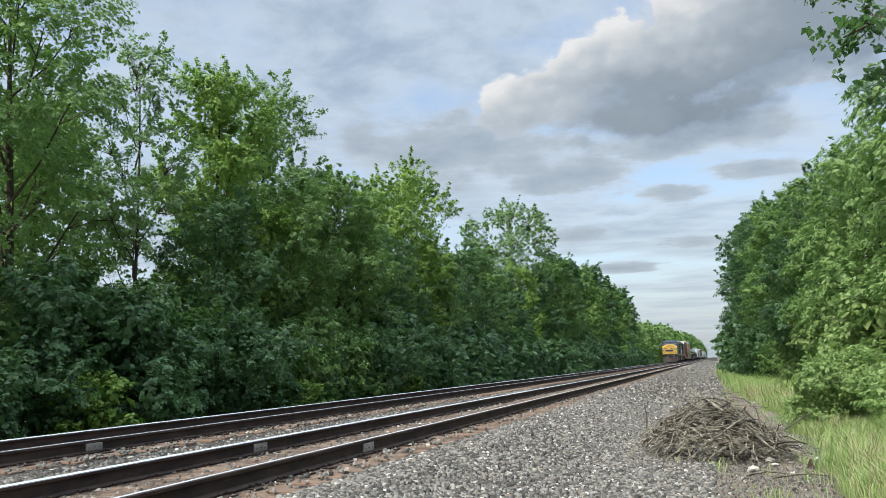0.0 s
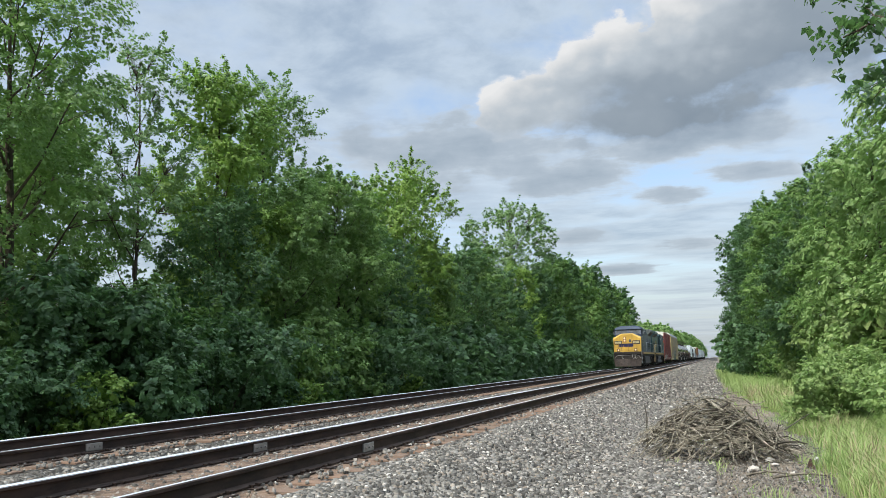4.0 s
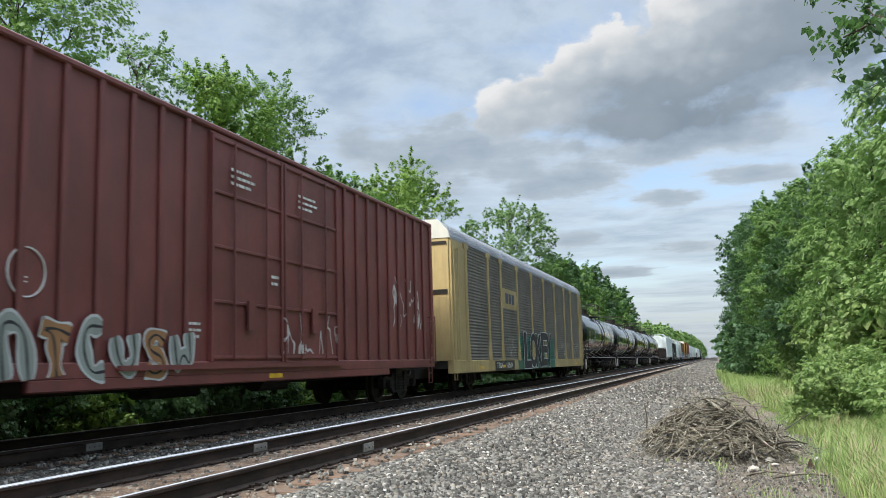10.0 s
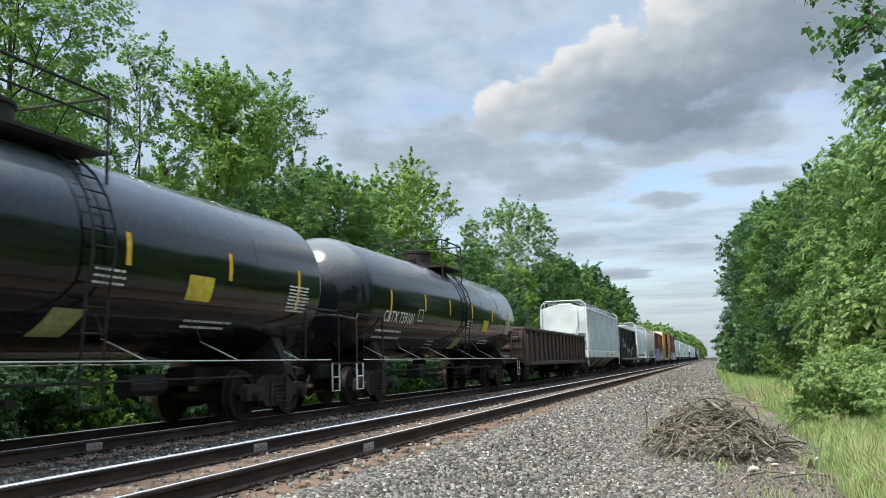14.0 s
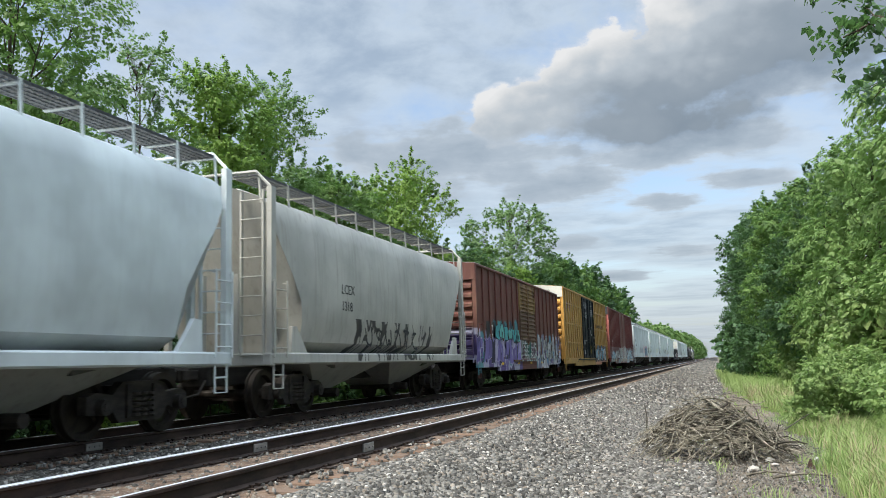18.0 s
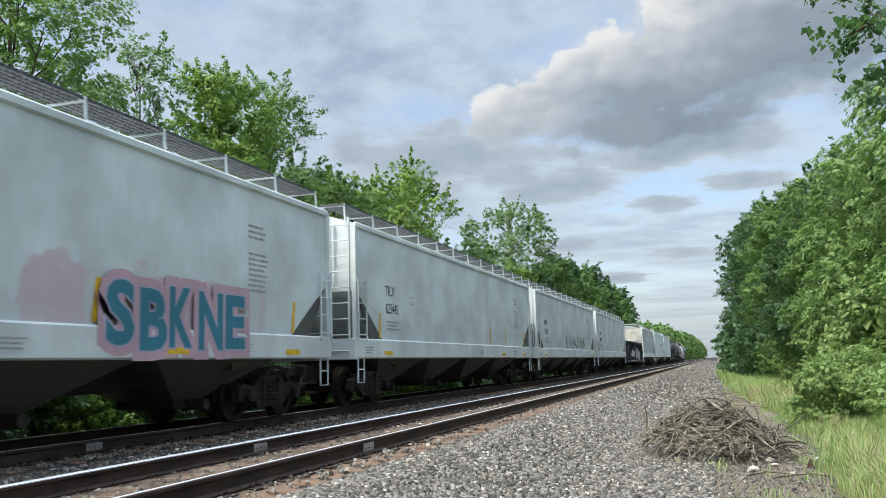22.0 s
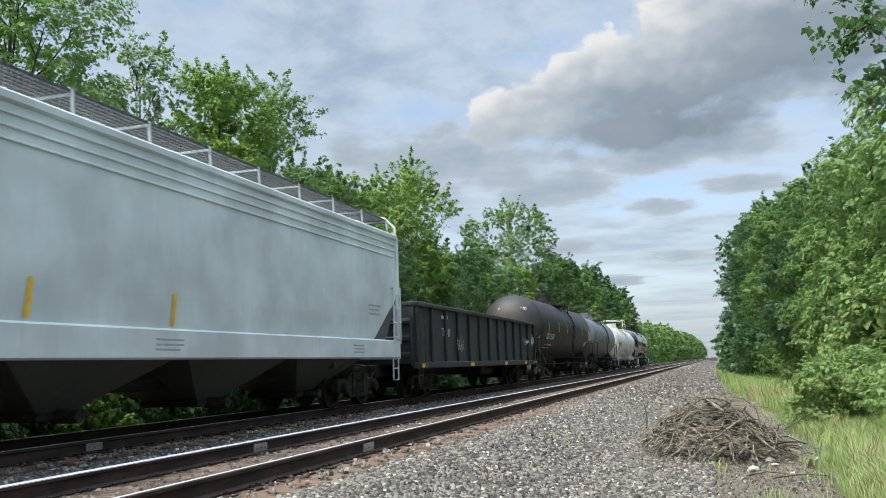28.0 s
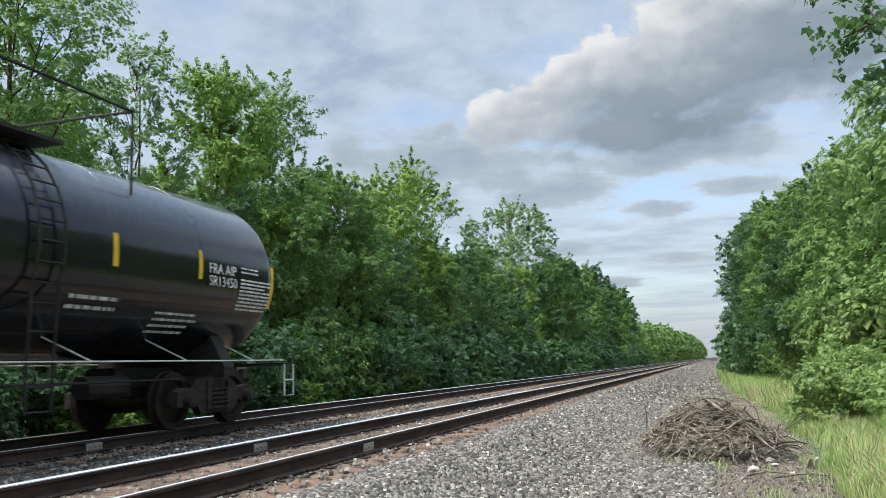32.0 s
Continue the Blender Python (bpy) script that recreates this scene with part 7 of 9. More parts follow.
# ---- diesel locomotive ----
def loco(index, name, label, cab_first, body, cab_mat, nose_mat, sill_mat, hood2, number, rear_mat, num_mat):
    """Long-hood freight locomotive. Built with its cab towards -y; turned round when the cab comes last."""
    L = LEN[index]
    w = thing(name, label, "locomotive", "locomotives of the freight train")
    k = 1 if cab_first else -1
    half = L / 2
    n = half - 0.30                      # body's ends

    class Turn(Geo):
        def add(self, verts, faces):
            return Geo.add(self, verts if k > 0 else [(x, -y, z) for x, y, z in verts], faces)
    G = Turn
    S = HALF + 0.02
    # frame, sill, walkway
    part("frame", G().box(-1.35, 1.35, -n + 0.1, n - 0.1, 1.22, 1.55, 0.02).box(-0.5, 0.5, -half + 0.3, half - 0.3, 0.8, 1.3, 0.03), M_UNDER, w)
    part("walkway", G().box(-S, S, -n + 0.25, n - 0.2, 1.70, 1.77, 0.01), body, w)
    part("sill", G().box(S - 0.11, S - 0.012, -n + 0.3, n - 0.8, 1.46, 1.70, 0.01).box(-S, -S + 0.10, -n + 0.3, n - 0.8, 1.46, 1.70, 0.01), M_RUSTSILL, w, "rust-brown side sill")
    ys = -n + 2.6
    while ys < n - 2.0:
        part("stripe", G().box(S - 0.02, S - 0.006, ys, ys + 1.22, 1.49, 1.665), sill_mat, w, "worn yellow stripe")
        ys += 1.34
    # nose
    y0 = -n
    nose = G().loft([[(-1.42, y0 + 0.02, 1.72), (1.42, y0 + 0.02, 1.72), (1.46, y0 + 0.02, 3.10), (0.55, y0 + 0.02, 3.62), (-0.55, y0 + 0.02, 3.62), (-1.46, y0 + 0.02, 3.10)],
                     [(-1.47, y0 + 0.12, 1.72), (1.47, y0 + 0.12, 1.72), (1.49, y0 + 0.12, 3.16), (0.58, y0 + 0.12, 3.68), (-0.58, y0 + 0.12, 3.68), (-1.49, y0 + 0.12, 3.16)],
                     [(-1.49, y0 + 0.32, 1.72), (1.49, y0 + 0.32, 1.72), (1.50, y0 + 0.32, 3.28), (0.62, y0 + 0.32, 3.72), (-0.62, y0 + 0.32, 3.72), (-1.50, y0 + 0.32, 3.28)]])
    part("nose", nose, nose_mat, w)
    part("nose_side", G().loft([[(-1.49, y0 + 0.32, 1.72), (1.49, y0 + 0.32, 1.72), (1.50, y0 + 0.32, 3.28), (0.62, y0 + 0.32, 3.72), (-0.62, y0 + 0.32, 3.72), (-1.50, y0 + 0.32, 3.28)],
                                [(-1.50, y0 + 1.75, 1.72), (1.50, y0 + 1.75, 1.72), (1.505, y0 + 1.75, 3.42), (0.66, y0 + 1.75, 3.80), (-0.66, y0 + 1.75, 3.80), (-1.505, y0 + 1.75, 3.42)]]), cab_mat, w)
    # cab: side walls with window openings, windscreen posts, roof
    c0, c1 = y0 + 1.35, y0 + 3.75
    roof_z = 4.56
    for sx in (1, -1):
        g = G()
        x0, x1 = (S - 0.06, S - 0.01) if sx > 0 else (-S + 0.01, -S + 0.06)
        g.box(x0, x1, c0 + 0.35, c1, 1.74, 3.52)
        g.box(x0, x1, c0 + 0.35, c0 + 0.80, 3.52, 4.30)
        g.box(x0, x1, c1 - 0.28, c1, 3.52, 4.30)
        g.box(x0, x1, c0 + 0.80, c1 - 0.28, 4.22, 4.30)
        part("cab_side", g, cab_mat, w)
        part("window_frame", G().box(x0 - 0.01, x1 + 0.012, c0 + 1.36, c0 + 1.42, 3.52, 4.22).box(x0 - 0.01, x1 + 0.012, c0 + 0.78, c1 - 0.26, 3.49, 3.53).box(x0 - 0.01, x1 + 0.012, c1 - 0.31, c1 - 0.27, 3.52, 4.22), M_SHADE, w)
        part("window_pane", G().box((x0 + x1) / 2 - 0.004, (x0 + x1) / 2 + 0.004, c0 + 1.42, c1 - 0.30, 3.53, 4.21), M_GLASS, w)
        part("sunshade", G().prism_y([(sx * (S - 0.0), 4.28), (sx * (S + 0.26), 4.08), (sx * (S + 0.26), 4.10), (sx * S, 4.31)], c0 + 0.75, c1 - 0.45), M_NAVY, w)
        part("mirror", G().box(min(sx * S, sx * (S + 0.14)), max(sx * S, sx * (S + 0.14)), c0 + 0.62, c0 + 0.66, 3.62, 3.95, 0.0), M_SHADE, w)
    fr = G()
    fr.loft([[(-1.46, c0 + 0.05, 3.40), (1.46, c0 + 0.05, 3.40), (1.47, c0 + 0.05, 3.62), (-1.47, c0 + 0.05, 3.62)], [(-1.48, c0 + 0.40, 3.40), (1.48, c0 + 0.40, 3.40), (1.48, c0 + 0.40, 3.66), (-1.48, c0 + 0.40, 3.66)]])
    for a, b in ((-1.46, -1.30), (-0.16, 0.16), (1.30, 1.46)):
        fr.loft([[(a, c0 + 0.06, 3.6), (b, c0 + 0.06, 3.6), (b, c0 + 0.16, 3.6), (a, c0 + 0.16, 3.6)], [(a * 0.97, c0 + 0.34, 4.24), (b * 0.97, c0 + 0.34, 4.24), (b * 0.97, c0 + 0.46, 4.24), (a * 0.97, c0 + 0.46, 4.24)]])
    part("windscreen_frame", fr, cab_mat if not cab_first else M_CABBLUE, w)
    for a, b in ((-1.30, -0.16), (0.16, 1.30)):
        part("windscreen", G().loft([[(a, c0 + 0.10, 3.60), (b, c0 + 0.10, 3.60), (b, c0 + 0.12, 3.60), (a, c0 + 0.12, 3.60)], [(a * 0.97, c0 + 0.38, 4.24), (b * 0.97, c0 + 0.38, 4.24), (b * 0.97, c0 + 0.40, 4.24), (a * 0.97, c0 + 0.40, 4.24)]]), M_WINDSCREEN, w)
        wp = G()
        wp.tube([((a + b) / 2 + 0.25, c0 + 0.33, 4.20), ((a + b) / 2 - 0.05, c0 + 0.18, 3.86)], 0.012, 4)
        part("wiper", wp, M_UNDER, w)
    part("cab_roof", G().loft([[(-1.44, c0 + 0.22, 4.22), (1.44, c0 + 0.22, 4.22), (1.30, c0 + 0.40, 4.42), (0.7, c0 + 0.52, 4.56), (-0.7, c0 + 0.52, 4.56), (-1.30, c0 + 0.40, 4.42)],
                               [(-1.50, c0 + 0.75, 4.24), (1.50, c0 + 0.75, 4.24), (1.38, c0 + 0.75, 4.45), (0.74, c0 + 0.75, 4.62), (-0.74, c0 + 0.75, 4.62), (-1.38, c0 + 0.75, 4.45)],
                               [(-1.50, c1, 4.26), (1.50, c1, 4.26), (1.38, c1, 4.47), (0.74, c1, 4.62), (-0.74, c1, 4.62), (-1.38, c1, 4.47)]]), cab_mat if not cab_first else M_CABBLUE, w)
    part("cab_back", G().box(-1.48, 1.48, c1 - 0.06, c1, 1.77, 4.30), cab_mat, w)
    part("cab_interior", G().box(-1.40, 1.40, c0 + 0.5, c1 - 0.1, 1.80, 2.95).box(0.55, 0.95, c0 + 0.9, c0 + 1.5, 2.95, 3.35, 0.05), M_CABIN, w)
    # hoods
    h0, hx = c1, 1.12
    part("blower_house", G().box(-1.36, 1.36, h0, h0 + 3.9, 1.77, 4.30, 0.05).box(-1.47, 1.47, h0, h0 + 3.7, 1.78, 4.38, 0.04), hood2, w)
    for i in range(3):
        y = h0 + 0.35 + i * 1.05
        g = G().box(1.475, 1.49, y, y + 0.78, 3.70, 4.26)
        f = part("grille", g, M_UNDER, w)
        for q in (y - 0.10, y + 0.80):
            part("grille_post", G().box(1.472, 1.52, q, q + 0.08, 3.66, 4.30, 0.008), M_POST, f)
        for q in range(3):
            part("louvre", G().box(1.488, 1.498, y + 0.04, y + 0.74, 3.80 + q * 0.16, 3.815 + q * 0.16), M_LOUVRE, f)
        part("grille_bar", G().box(1.488, 1.51, y + 0.36, y + 0.40, 3.70, 4.26), M_POST, f)
    part("wall_groove", G().box(1.468, 1.474, h0 + 0.1, h0 + 3.6, 2.28, 2.31), M_UNDER, w)
    part("cable", G().tube([(1.20, h0 + 3.95, 4.25), (1.24, h0 + 4.05, 3.7), (1.20, h0 + 4.3, 3.35), (1.20, h0 + 4.75, 3.2), (1.20, h0 + 4.8, 2.8)], 0.025, 5), M_UNDER, w)
    e0, e1 = h0 + 3.9, n - 6.6
    g = G().prism_y([(-hx, 1.77), (hx, 1.77), (hx, 4.10), (hx - 0.22, 4.34), (-hx + 0.22, 4.34), (-hx, 4.10)], e0, e1)
    part("engine_hood", g, body, w)
    m = 7
    for i in range(m):
        y = e0 + 0.10 + i * (e1 - e0 - 0.2) / m
        d = part("hood_door", G().box(hx, hx + 0.025, y + 0.03, y + (e1 - e0 - 0.2) / m - 0.03, 2.0, 3.95, 0.008), (M_HOODPALE if i in (0, 3, 4, 5) else body) if cab_first else body, w)
        part("latch", G().box(hx + 0.025, hx + 0.05, y + 0.12, y + 0.18, 2.9, 3.05), M_UNDER, d)
    part("exhaust_stack", G().box(-0.4, 0.4, e0 + 1.0, e0 + 2.6, 4.30, 4.52, 0.05), M_UNDER, w)
    r0, r1 = e1, n - 0.95
    part("radiator_cab", G().prism_y([(-hx, 1.77), (hx, 1.77), (hx, 4.30), (-hx, 4.30)], r0, r1), hood2, w)
    part("radiator_wing", G().prism_y([(hx - 0.02, 3.80), (1.54, 4.22), (1.56, 4.26), (1.56, 4.44), (1.46, 4.52), (-1.46, 4.52), (-1.56, 4.44), (-1.56, 4.26), (-1.54, 4.22), (-hx + 0.02, 3.80)], r0 - 0.15, r1 + 0.10), hood2, w, "overhanging radiator wing at the roof")
    for sx in (1, -1):
        part("radiator_screen", G().loft([[(sx * (hx + 0.03), r0 + 0.1, 3.815), (sx * 1.52, r0 + 0.1, 4.195), (sx * 1.52, r0 + 0.1, 4.20), (sx * (hx + 0.03), r0 + 0.1, 3.825)], [(sx * (hx + 0.03), r1 - 0.1, 3.815), (sx * 1.52, r1 - 0.1, 4.195), (sx * 1.52, r1 - 0.1, 4.20), (sx * (hx + 0.03), r1 - 0.1, 3.825)]]), M_LOUVRE, w)
    for i in range(9):
        y = r0 + 0.5 + i * 0.42
        if y + 0.2 < r1:
            part("vent_slot", G().box(hx + 0.018, hx + 0.028, y, y + 0.16, 2.15, 3.05), M_LOUVRE, w)
    for i in range(2):
        y = r0 + 0.3 + i * (r1 - r0 - 0.4) / 2
        part("hood_door", G().box(hx, hx + 0.02, y, y + (r1 - r0 - 0.8) / 2, 2.0, 3.3, 0.008), body, w)
    part("rear_end", G().box(-hx, hx, r1, r1 + 0.16, 1.77, 4.1, 0.04), rear_mat, w)
    # nose fittings
    for yy in (y0 + 0.015,):
        part("number_board", G().box(0.62, 1.30, yy - 0.04, yy, 2.62, 2.86, 0.015), M_BOARD, w)
        for a, b in ((0.56, 1.36), (-1.36, -0.56)):
            part("board_frame", G().box(a, b, yy - 0.03, yy, 2.55, 2.93, 0.02), M_BLACK, w)
        part("number_board", G().box(-1.30, -0.62, yy - 0.04, yy, 2.62, 2.86, 0.015), M_BOARD, w)
        part("headlight_box", G().box(-0.42, -0.12, yy - 0.05, yy, 2.76, 3.36, 0.02), M_LIGHTBOX, w)
        for z in (3.20, 2.93):
            part("headlight", G().cyl((-0.27, yy - 0.05, z), (-0.27, yy - 0.075, z), 0.10, n=16), M_LAMP if cab_first else M_CHROME, w)
        for x, z0, z1 in ((-0.95, 1.80, 2.50), (-0.62, 1.78, 2.60), (0.10, 1.78, 2.60), (1.02, 1.80, 2.50)):
            part("nose_rail", G().tube([(x, yy, z0), (x, yy - 0.10, z0 + 0.05), (x, yy - 0.10, z1 - 0.05), (x, yy, z1)], 0.018, 6), M_RUSTSILL, w)
        part("nose_door", G().box(0.0, 0.62, yy - 0.02, yy, 1.9, 3.1, 0.01), nose_mat, w)
        part("door_window", G().box(0.20, 0.46, yy - 0.03, yy - 0.02, 2.76, 3.06, 0.0), M_WINDSCREEN, w)
        for x in (-1.12, 0.72):
            part("ditch_light_box", G().box(x, x + 0.30, yy - 0.10, yy, 1.78, 2.06, 0.02), M_UNDER, w)
            part("ditch_light", G().cyl((x + 0.15, yy - 0.10, 1.92), (x + 0.15, yy - 0.12, 1.92), 0.095, n=14), M_LAMP if cab_first else M_CHROME, w)
        if cab_first:
            for a, b in ((-0.86, -0.44), (-0.38, 0.04), (0.10, 0.62)):
                part("company_mark", G().loft([[(a, yy - 0.026, 2.26), (b, yy - 0.026, 2.26), (b, yy - 0.022, 2.26), (a, yy - 0.022, 2.26)], [(a - 0.04, yy - 0.026, 2.62), (b + 0.04, yy - 0.026, 2.62), (b + 0.04, yy - 0.022, 2.62), (a - 0.04, yy - 0.022, 2.62)]]), M_NAVYMARK, w, "dark blue block of the company mark")
        part("anticlimber", G().box(-1.45, 1.45, y0 - 0.22, y0 + 0.1, 1.42, 1.70, 0.03), M_UNDER, w)
        part("pilot", G().loft([[(-1.48, y0 - 0.02, 1.42), (1.48, y0 - 0.02, 1.42), (1.48, y0 + 0.05, 1.42), (-1.48, y0 + 0.05, 1.42)], [(-1.48, y0 - 0.10, 0.95), (1.48, y0 - 0.10, 0.95), (1.48, y0 + 0.0, 0.95), (-1.48, y0 + 0.0, 0.95)]]), M_UNDER, w)
        part("plough", G().loft([[(-1.50, y0 - 0.15, 0.95), (0.0, y0 - 0.42, 0.95), (1.50, y0 - 0.15, 0.95), (1.50, y0 + 0.0, 0.95), (-1.50, y0 + 0.0, 0.95)], [(-1.36, y0 - 0.35, 0.14), (0.0, y0 - 0.75, 0.14), (1.36, y0 - 0.35, 0.14), (1.36, y0 - 0.1, 0.14), (-1.36, y0 - 0.1, 0.14)]]), M_PLOUGH, w, "worn grey-brown steel snow plough")
        for x in (-1.05, -0.35, 0.35, 0.95):
            part("plough_rib", G().tube([(x, y0 - 0.28 - 0.16 * (1 - abs(x)), 0.92), (x * 0.93, y0 - 0.50 - 0.25 * (1 - abs(x)), 0.20)], 0.03, 5), M_UNDER, w)
        part("grab_bar", G().tube([(-1.40, y0 - 0.30, 1.05), (-1.05, y0 - 0.42, 1.35), (1.05, y0 - 0.42, 1.35), (1.40, y0 - 0.30, 1.05)], 0.02, 6), M_HOSE, w)
        for x in (-0.62, 0.52, 0.78):
            part("air_hose", G().tube([(x, y0 - 0.2, 1.40), (x + 0.03, y0 - 0.42, 1.15), (x + 0.12, y0 - 0.45, 0.95), (x + 0.24, y0 - 0.40, 1.05)], 0.03, 6), M_HOSE, w)
    for end in (-1, 1):
        ye = end * (half - 0.55)
        g = G()
        for x in (1.46, -1.46):
            g.tube([(x, ye, 0.5), (x, ye, 2.45), (x, ye - end * 0.25, 2.75), (x, ye - end * 0.9, 2.78)], 0.02, 6)
            g.tube([(x, ye - end * 0.55, 0.5), (x, ye - end * 0.55, 2.0)], 0.02, 6)
        part("grab_rail", g, M_RAILYEL if end > 0 or not cab_first else M_CHROME, w)
        part("steps", G().box(1.10, 1.50, min(ye, ye - end * 0.55), max(ye, ye - end * 0.55), 0.42, 0.46).box(1.15, 1.50, min(ye, ye - end * 0.55), max(ye, ye - end * 0.55), 0.85, 0.89).box(1.2, 1.50, min(ye, ye - end * 0.55), max(ye, ye - end * 0.55), 1.28, 1.32).box(1.08, 1.12, min(ye, ye - end * 0.55), max(ye, ye - end * 0.55), 0.42, 1.7), M_UNDER, w)
    g = G()
    hr0, hr1 = h0 + 3.7, n - 0.9
    for x in (S - 0.04, -S + 0.04):
        g.tube([(x, hr0, 1.77), (x, hr0, 2.72), (x, hr0 + 0.08, 2.78), (x, hr1 - 0.08, 2.78), (x, hr1, 2.72), (x, hr1, 1.77)], 0.015, 6)
        for i in range(1, 7):
            y = hr0 + i * (hr1 - hr0) / 7
            part("stanchion", G().cyl((x, y, 1.77), (x, y, 2.78), 0.013, n=5), body, w)
    part("handrail", g, M_CHROME, w)
    g = G()
    g.cyl((1.5, h0 + 0.1, 4.02), (1.5, h0 + 3.6, 4.02), 0.016, n=5)
    part("handrail", g, M_CHROME, w)
    # fuel tank and reservoirs, bogies with three axles
    ft = 1.24 if cab_first else 0.78
    part("fuel_tank", G().prism_y([(-1.32, ft), (1.32, ft), (1.42, ft - 0.14), (1.42, 0.42), (1.1, 0.20), (-1.1, 0.20), (-1.42, 0.42), (-1.42, ft - 0.14)], -4.9 if cab_first else -3.7, 2.7 if cab_first else 3.9), M_TANKDUST if cab_first else M_TANKBLACK, w, "dusty grey-brown fuel tank" if cab_first else "sooty black fuel tank")
    if not cab_first:
        for a in (-1.2, 0.6):
            part("air_reservoir", G().cyl((1.22, a, 1.03), (1.22, a + 1.6, 1.03), 0.245, n=18).cyl((1.22, a + 0.3, 1.03), (1.22, a + 0.36, 1.03), 0.255, n=18).cyl((1.22, a + 1.24, 1.03), (1.22, a + 1.30, 1.03), 0.255, n=18), M_RESERVOIR, w, "", 40)
        for a, b2 in ((-2.3, -1.4), (2.4, 3.5)):
            part("equipment_box", G().box(0.4, 1.42, a, b2, 0.76, 1.26, 0.02), M_TANKBLACK, w)
    for yc in (-half + 4.3, half - 4.3):
        b = bogie(w, yc, index, (-2.05, 0.0, 2.05), False)
        prof = [(-2.55, 0.62), (-2.35, 0.86), (-1.35, 0.92), (-1.05, 0.78), (1.05, 0.78), (1.35, 0.92), (2.35, 0.86), (2.55, 0.62), (2.35, 0.50), (1.75, 0.50), (1.45, 0.62), (0.75, 0.40), (0.45, 0.34), (-0.45, 0.34), (-0.75, 0.40), (-1.45, 0.62), (-1.75, 0.50), (-2.35, 0.50)]
        for x0, x1 in ((0.98, 1.18), (-1.18, -0.98)):
            g = Geo().prism_x(prof, x0, x1)
            for a in (-2.05, 0.0, 2.05):
                xx = x1 if x1 > 0 else x0
                sg = 1 if x1 > 0 else -1
                g.cyl((xx - 0.02 * sg, a, 0.457), (xx + 0.14 * sg, a, 0.457), 0.15, n=12)
                g.box(min(xx, xx + 0.06 * sg), max(xx, xx + 0.06 * sg), a - 0.20, a + 0.20, 0.28, 0.64, 0.02)
            for a in (-1.1, 1.1):
                g.cyl((xx - 0.02 * sg, a, 0.72), (xx + 0.10 * sg, a, 0.72), 0.12, n=10)
                g.tube([(xx + 0.05 * sg, a - 0.5, 0.30), (xx + 0.07 * sg, a, 0.50), (xx + 0.05 * sg, a + 0.5, 0.95)], 0.05, 5)
            part("side_frame", g, M_IRON, b)
        part("brake_cylinder", Geo().cyl((1.22, -1.0, 0.98), (1.22, -0.3, 0.98), 0.13, n=10), M_IRON, b), part("brake_cylinder", Geo().cyl((1.22, 0.4, 0.98), (1.22, 1.1, 0.98), 0.13, n=10), M_IRON, b)
    couplers(w, half)
    return w


def glass(name, tint, rough=0.05):
    t = Tree(name)
    co = t.coords()
    n = t.noise(co, 5.0, 3.0)
    return t.done(t.principled(tint, t.math("ADD", rough, t.math("MULTIPLY", n, 0.08)), 0.0, None, 0.8, 0.5))


def lamp_material():
    t = Tree("lit_lamp")
    return t.done(t.principled((0.40, 0.30, 0.18), 0.4, 0.0, None, 0.3, 0.0, None, (1.0, 0.66, 0.36), 0.42))


M_GLASS = glass("cab_glass", (0.09, 0.12, 0.12), 0.08)
M_WINDSCREEN = plain("windscreen_glass", (0.085, 0.095, 0.105), 0.6, 0.0, 0.15)
M_SHADE = plain("sunshade_grey", (0.22, 0.24, 0.26), 0.6)
M_LAMP = lamp_material()
M_BOARD = plain("number_board_face", (0.48, 0.40, 0.22), 0.5)
M_LIGHTBOX = plain("headlight_box", (0.20, 0.10, 0.05), 0.6)
M_NAVYMARK = plain("navy_mark", (0.014, 0.018, 0.065), 0.55)
M_CABIN = plain("dark_cabin", (0.035, 0.04, 0.045), 0.8)
M_PLOUGH = rust_material("plough_steel", (0.026, 0.021, 0.018), (0.058, 0.044, 0.037), 0.7, 0.1)
M_HOSE = plain("grey_hose", (0.24, 0.24, 0.22), 0.6)
M_RAILYEL = plain("faded_yellow_rail", (0.42, 0.30, 0.15), 0.6)
M_RESERVOIR = plain("dark_reservoir", (0.07, 0.07, 0.075), 0.45)
M_NOSE = paint("nose_yellow", (0.53, 0.33, 0.05), 0.5, (0.16, 0.10, 0.05), 0.6)
M_CABBLUE = paint("cab_blue", (0.012, 0.026, 0.058), 0.5, (0.03, 0.035, 0.045), 0.4)
M_NAVY = paint("deep_navy", (0.020, 0.031, 0.052), 0.5, (0.07, 0.065, 0.055), 0.5)
M_GREYBLUE = paint("sooty_grey_green", (0.082, 0.098, 0.096), 0.55, (0.035, 0.032, 0.03), 0.65)
M_HOODBLUE = paint("faded_hood_blue", (0.032, 0.048, 0.078), 0.5, (0.055, 0.05, 0.048), 0.75)
M_HOODPALE = paint("bleached_hood_door", (0.105, 0.115, 0.130), 0.55, (0.035, 0.04, 0.05), 0.8)
M_TANKBLACK = paint("sooty_fuel_tank", (0.030, 0.030, 0.032), 0.6, (0.05, 0.046, 0.042), 0.5)
M_POST = plain("pale_grille_post", (0.16, 0.175, 0.18), 0.6)
M_TANKDUST = paint("dusty_fuel_tank", (0.058, 0.054, 0.050), 0.7, (0.03, 0.027, 0.025), 0.5)
M_RUSTSILL = paint("rusty_brown_sill", (0.15, 0.085, 0.05), 0.7, (0.05, 0.035, 0.028), 0.6)
M_LOUVRE = plain("black_louvre", (0.020, 0.021, 0.022), 0.6)
M_DARKNAVY = paint("dark_navy_body", (0.006, 0.028, 0.040), 0.35, (0.045, 0.04, 0.035), 0.22)
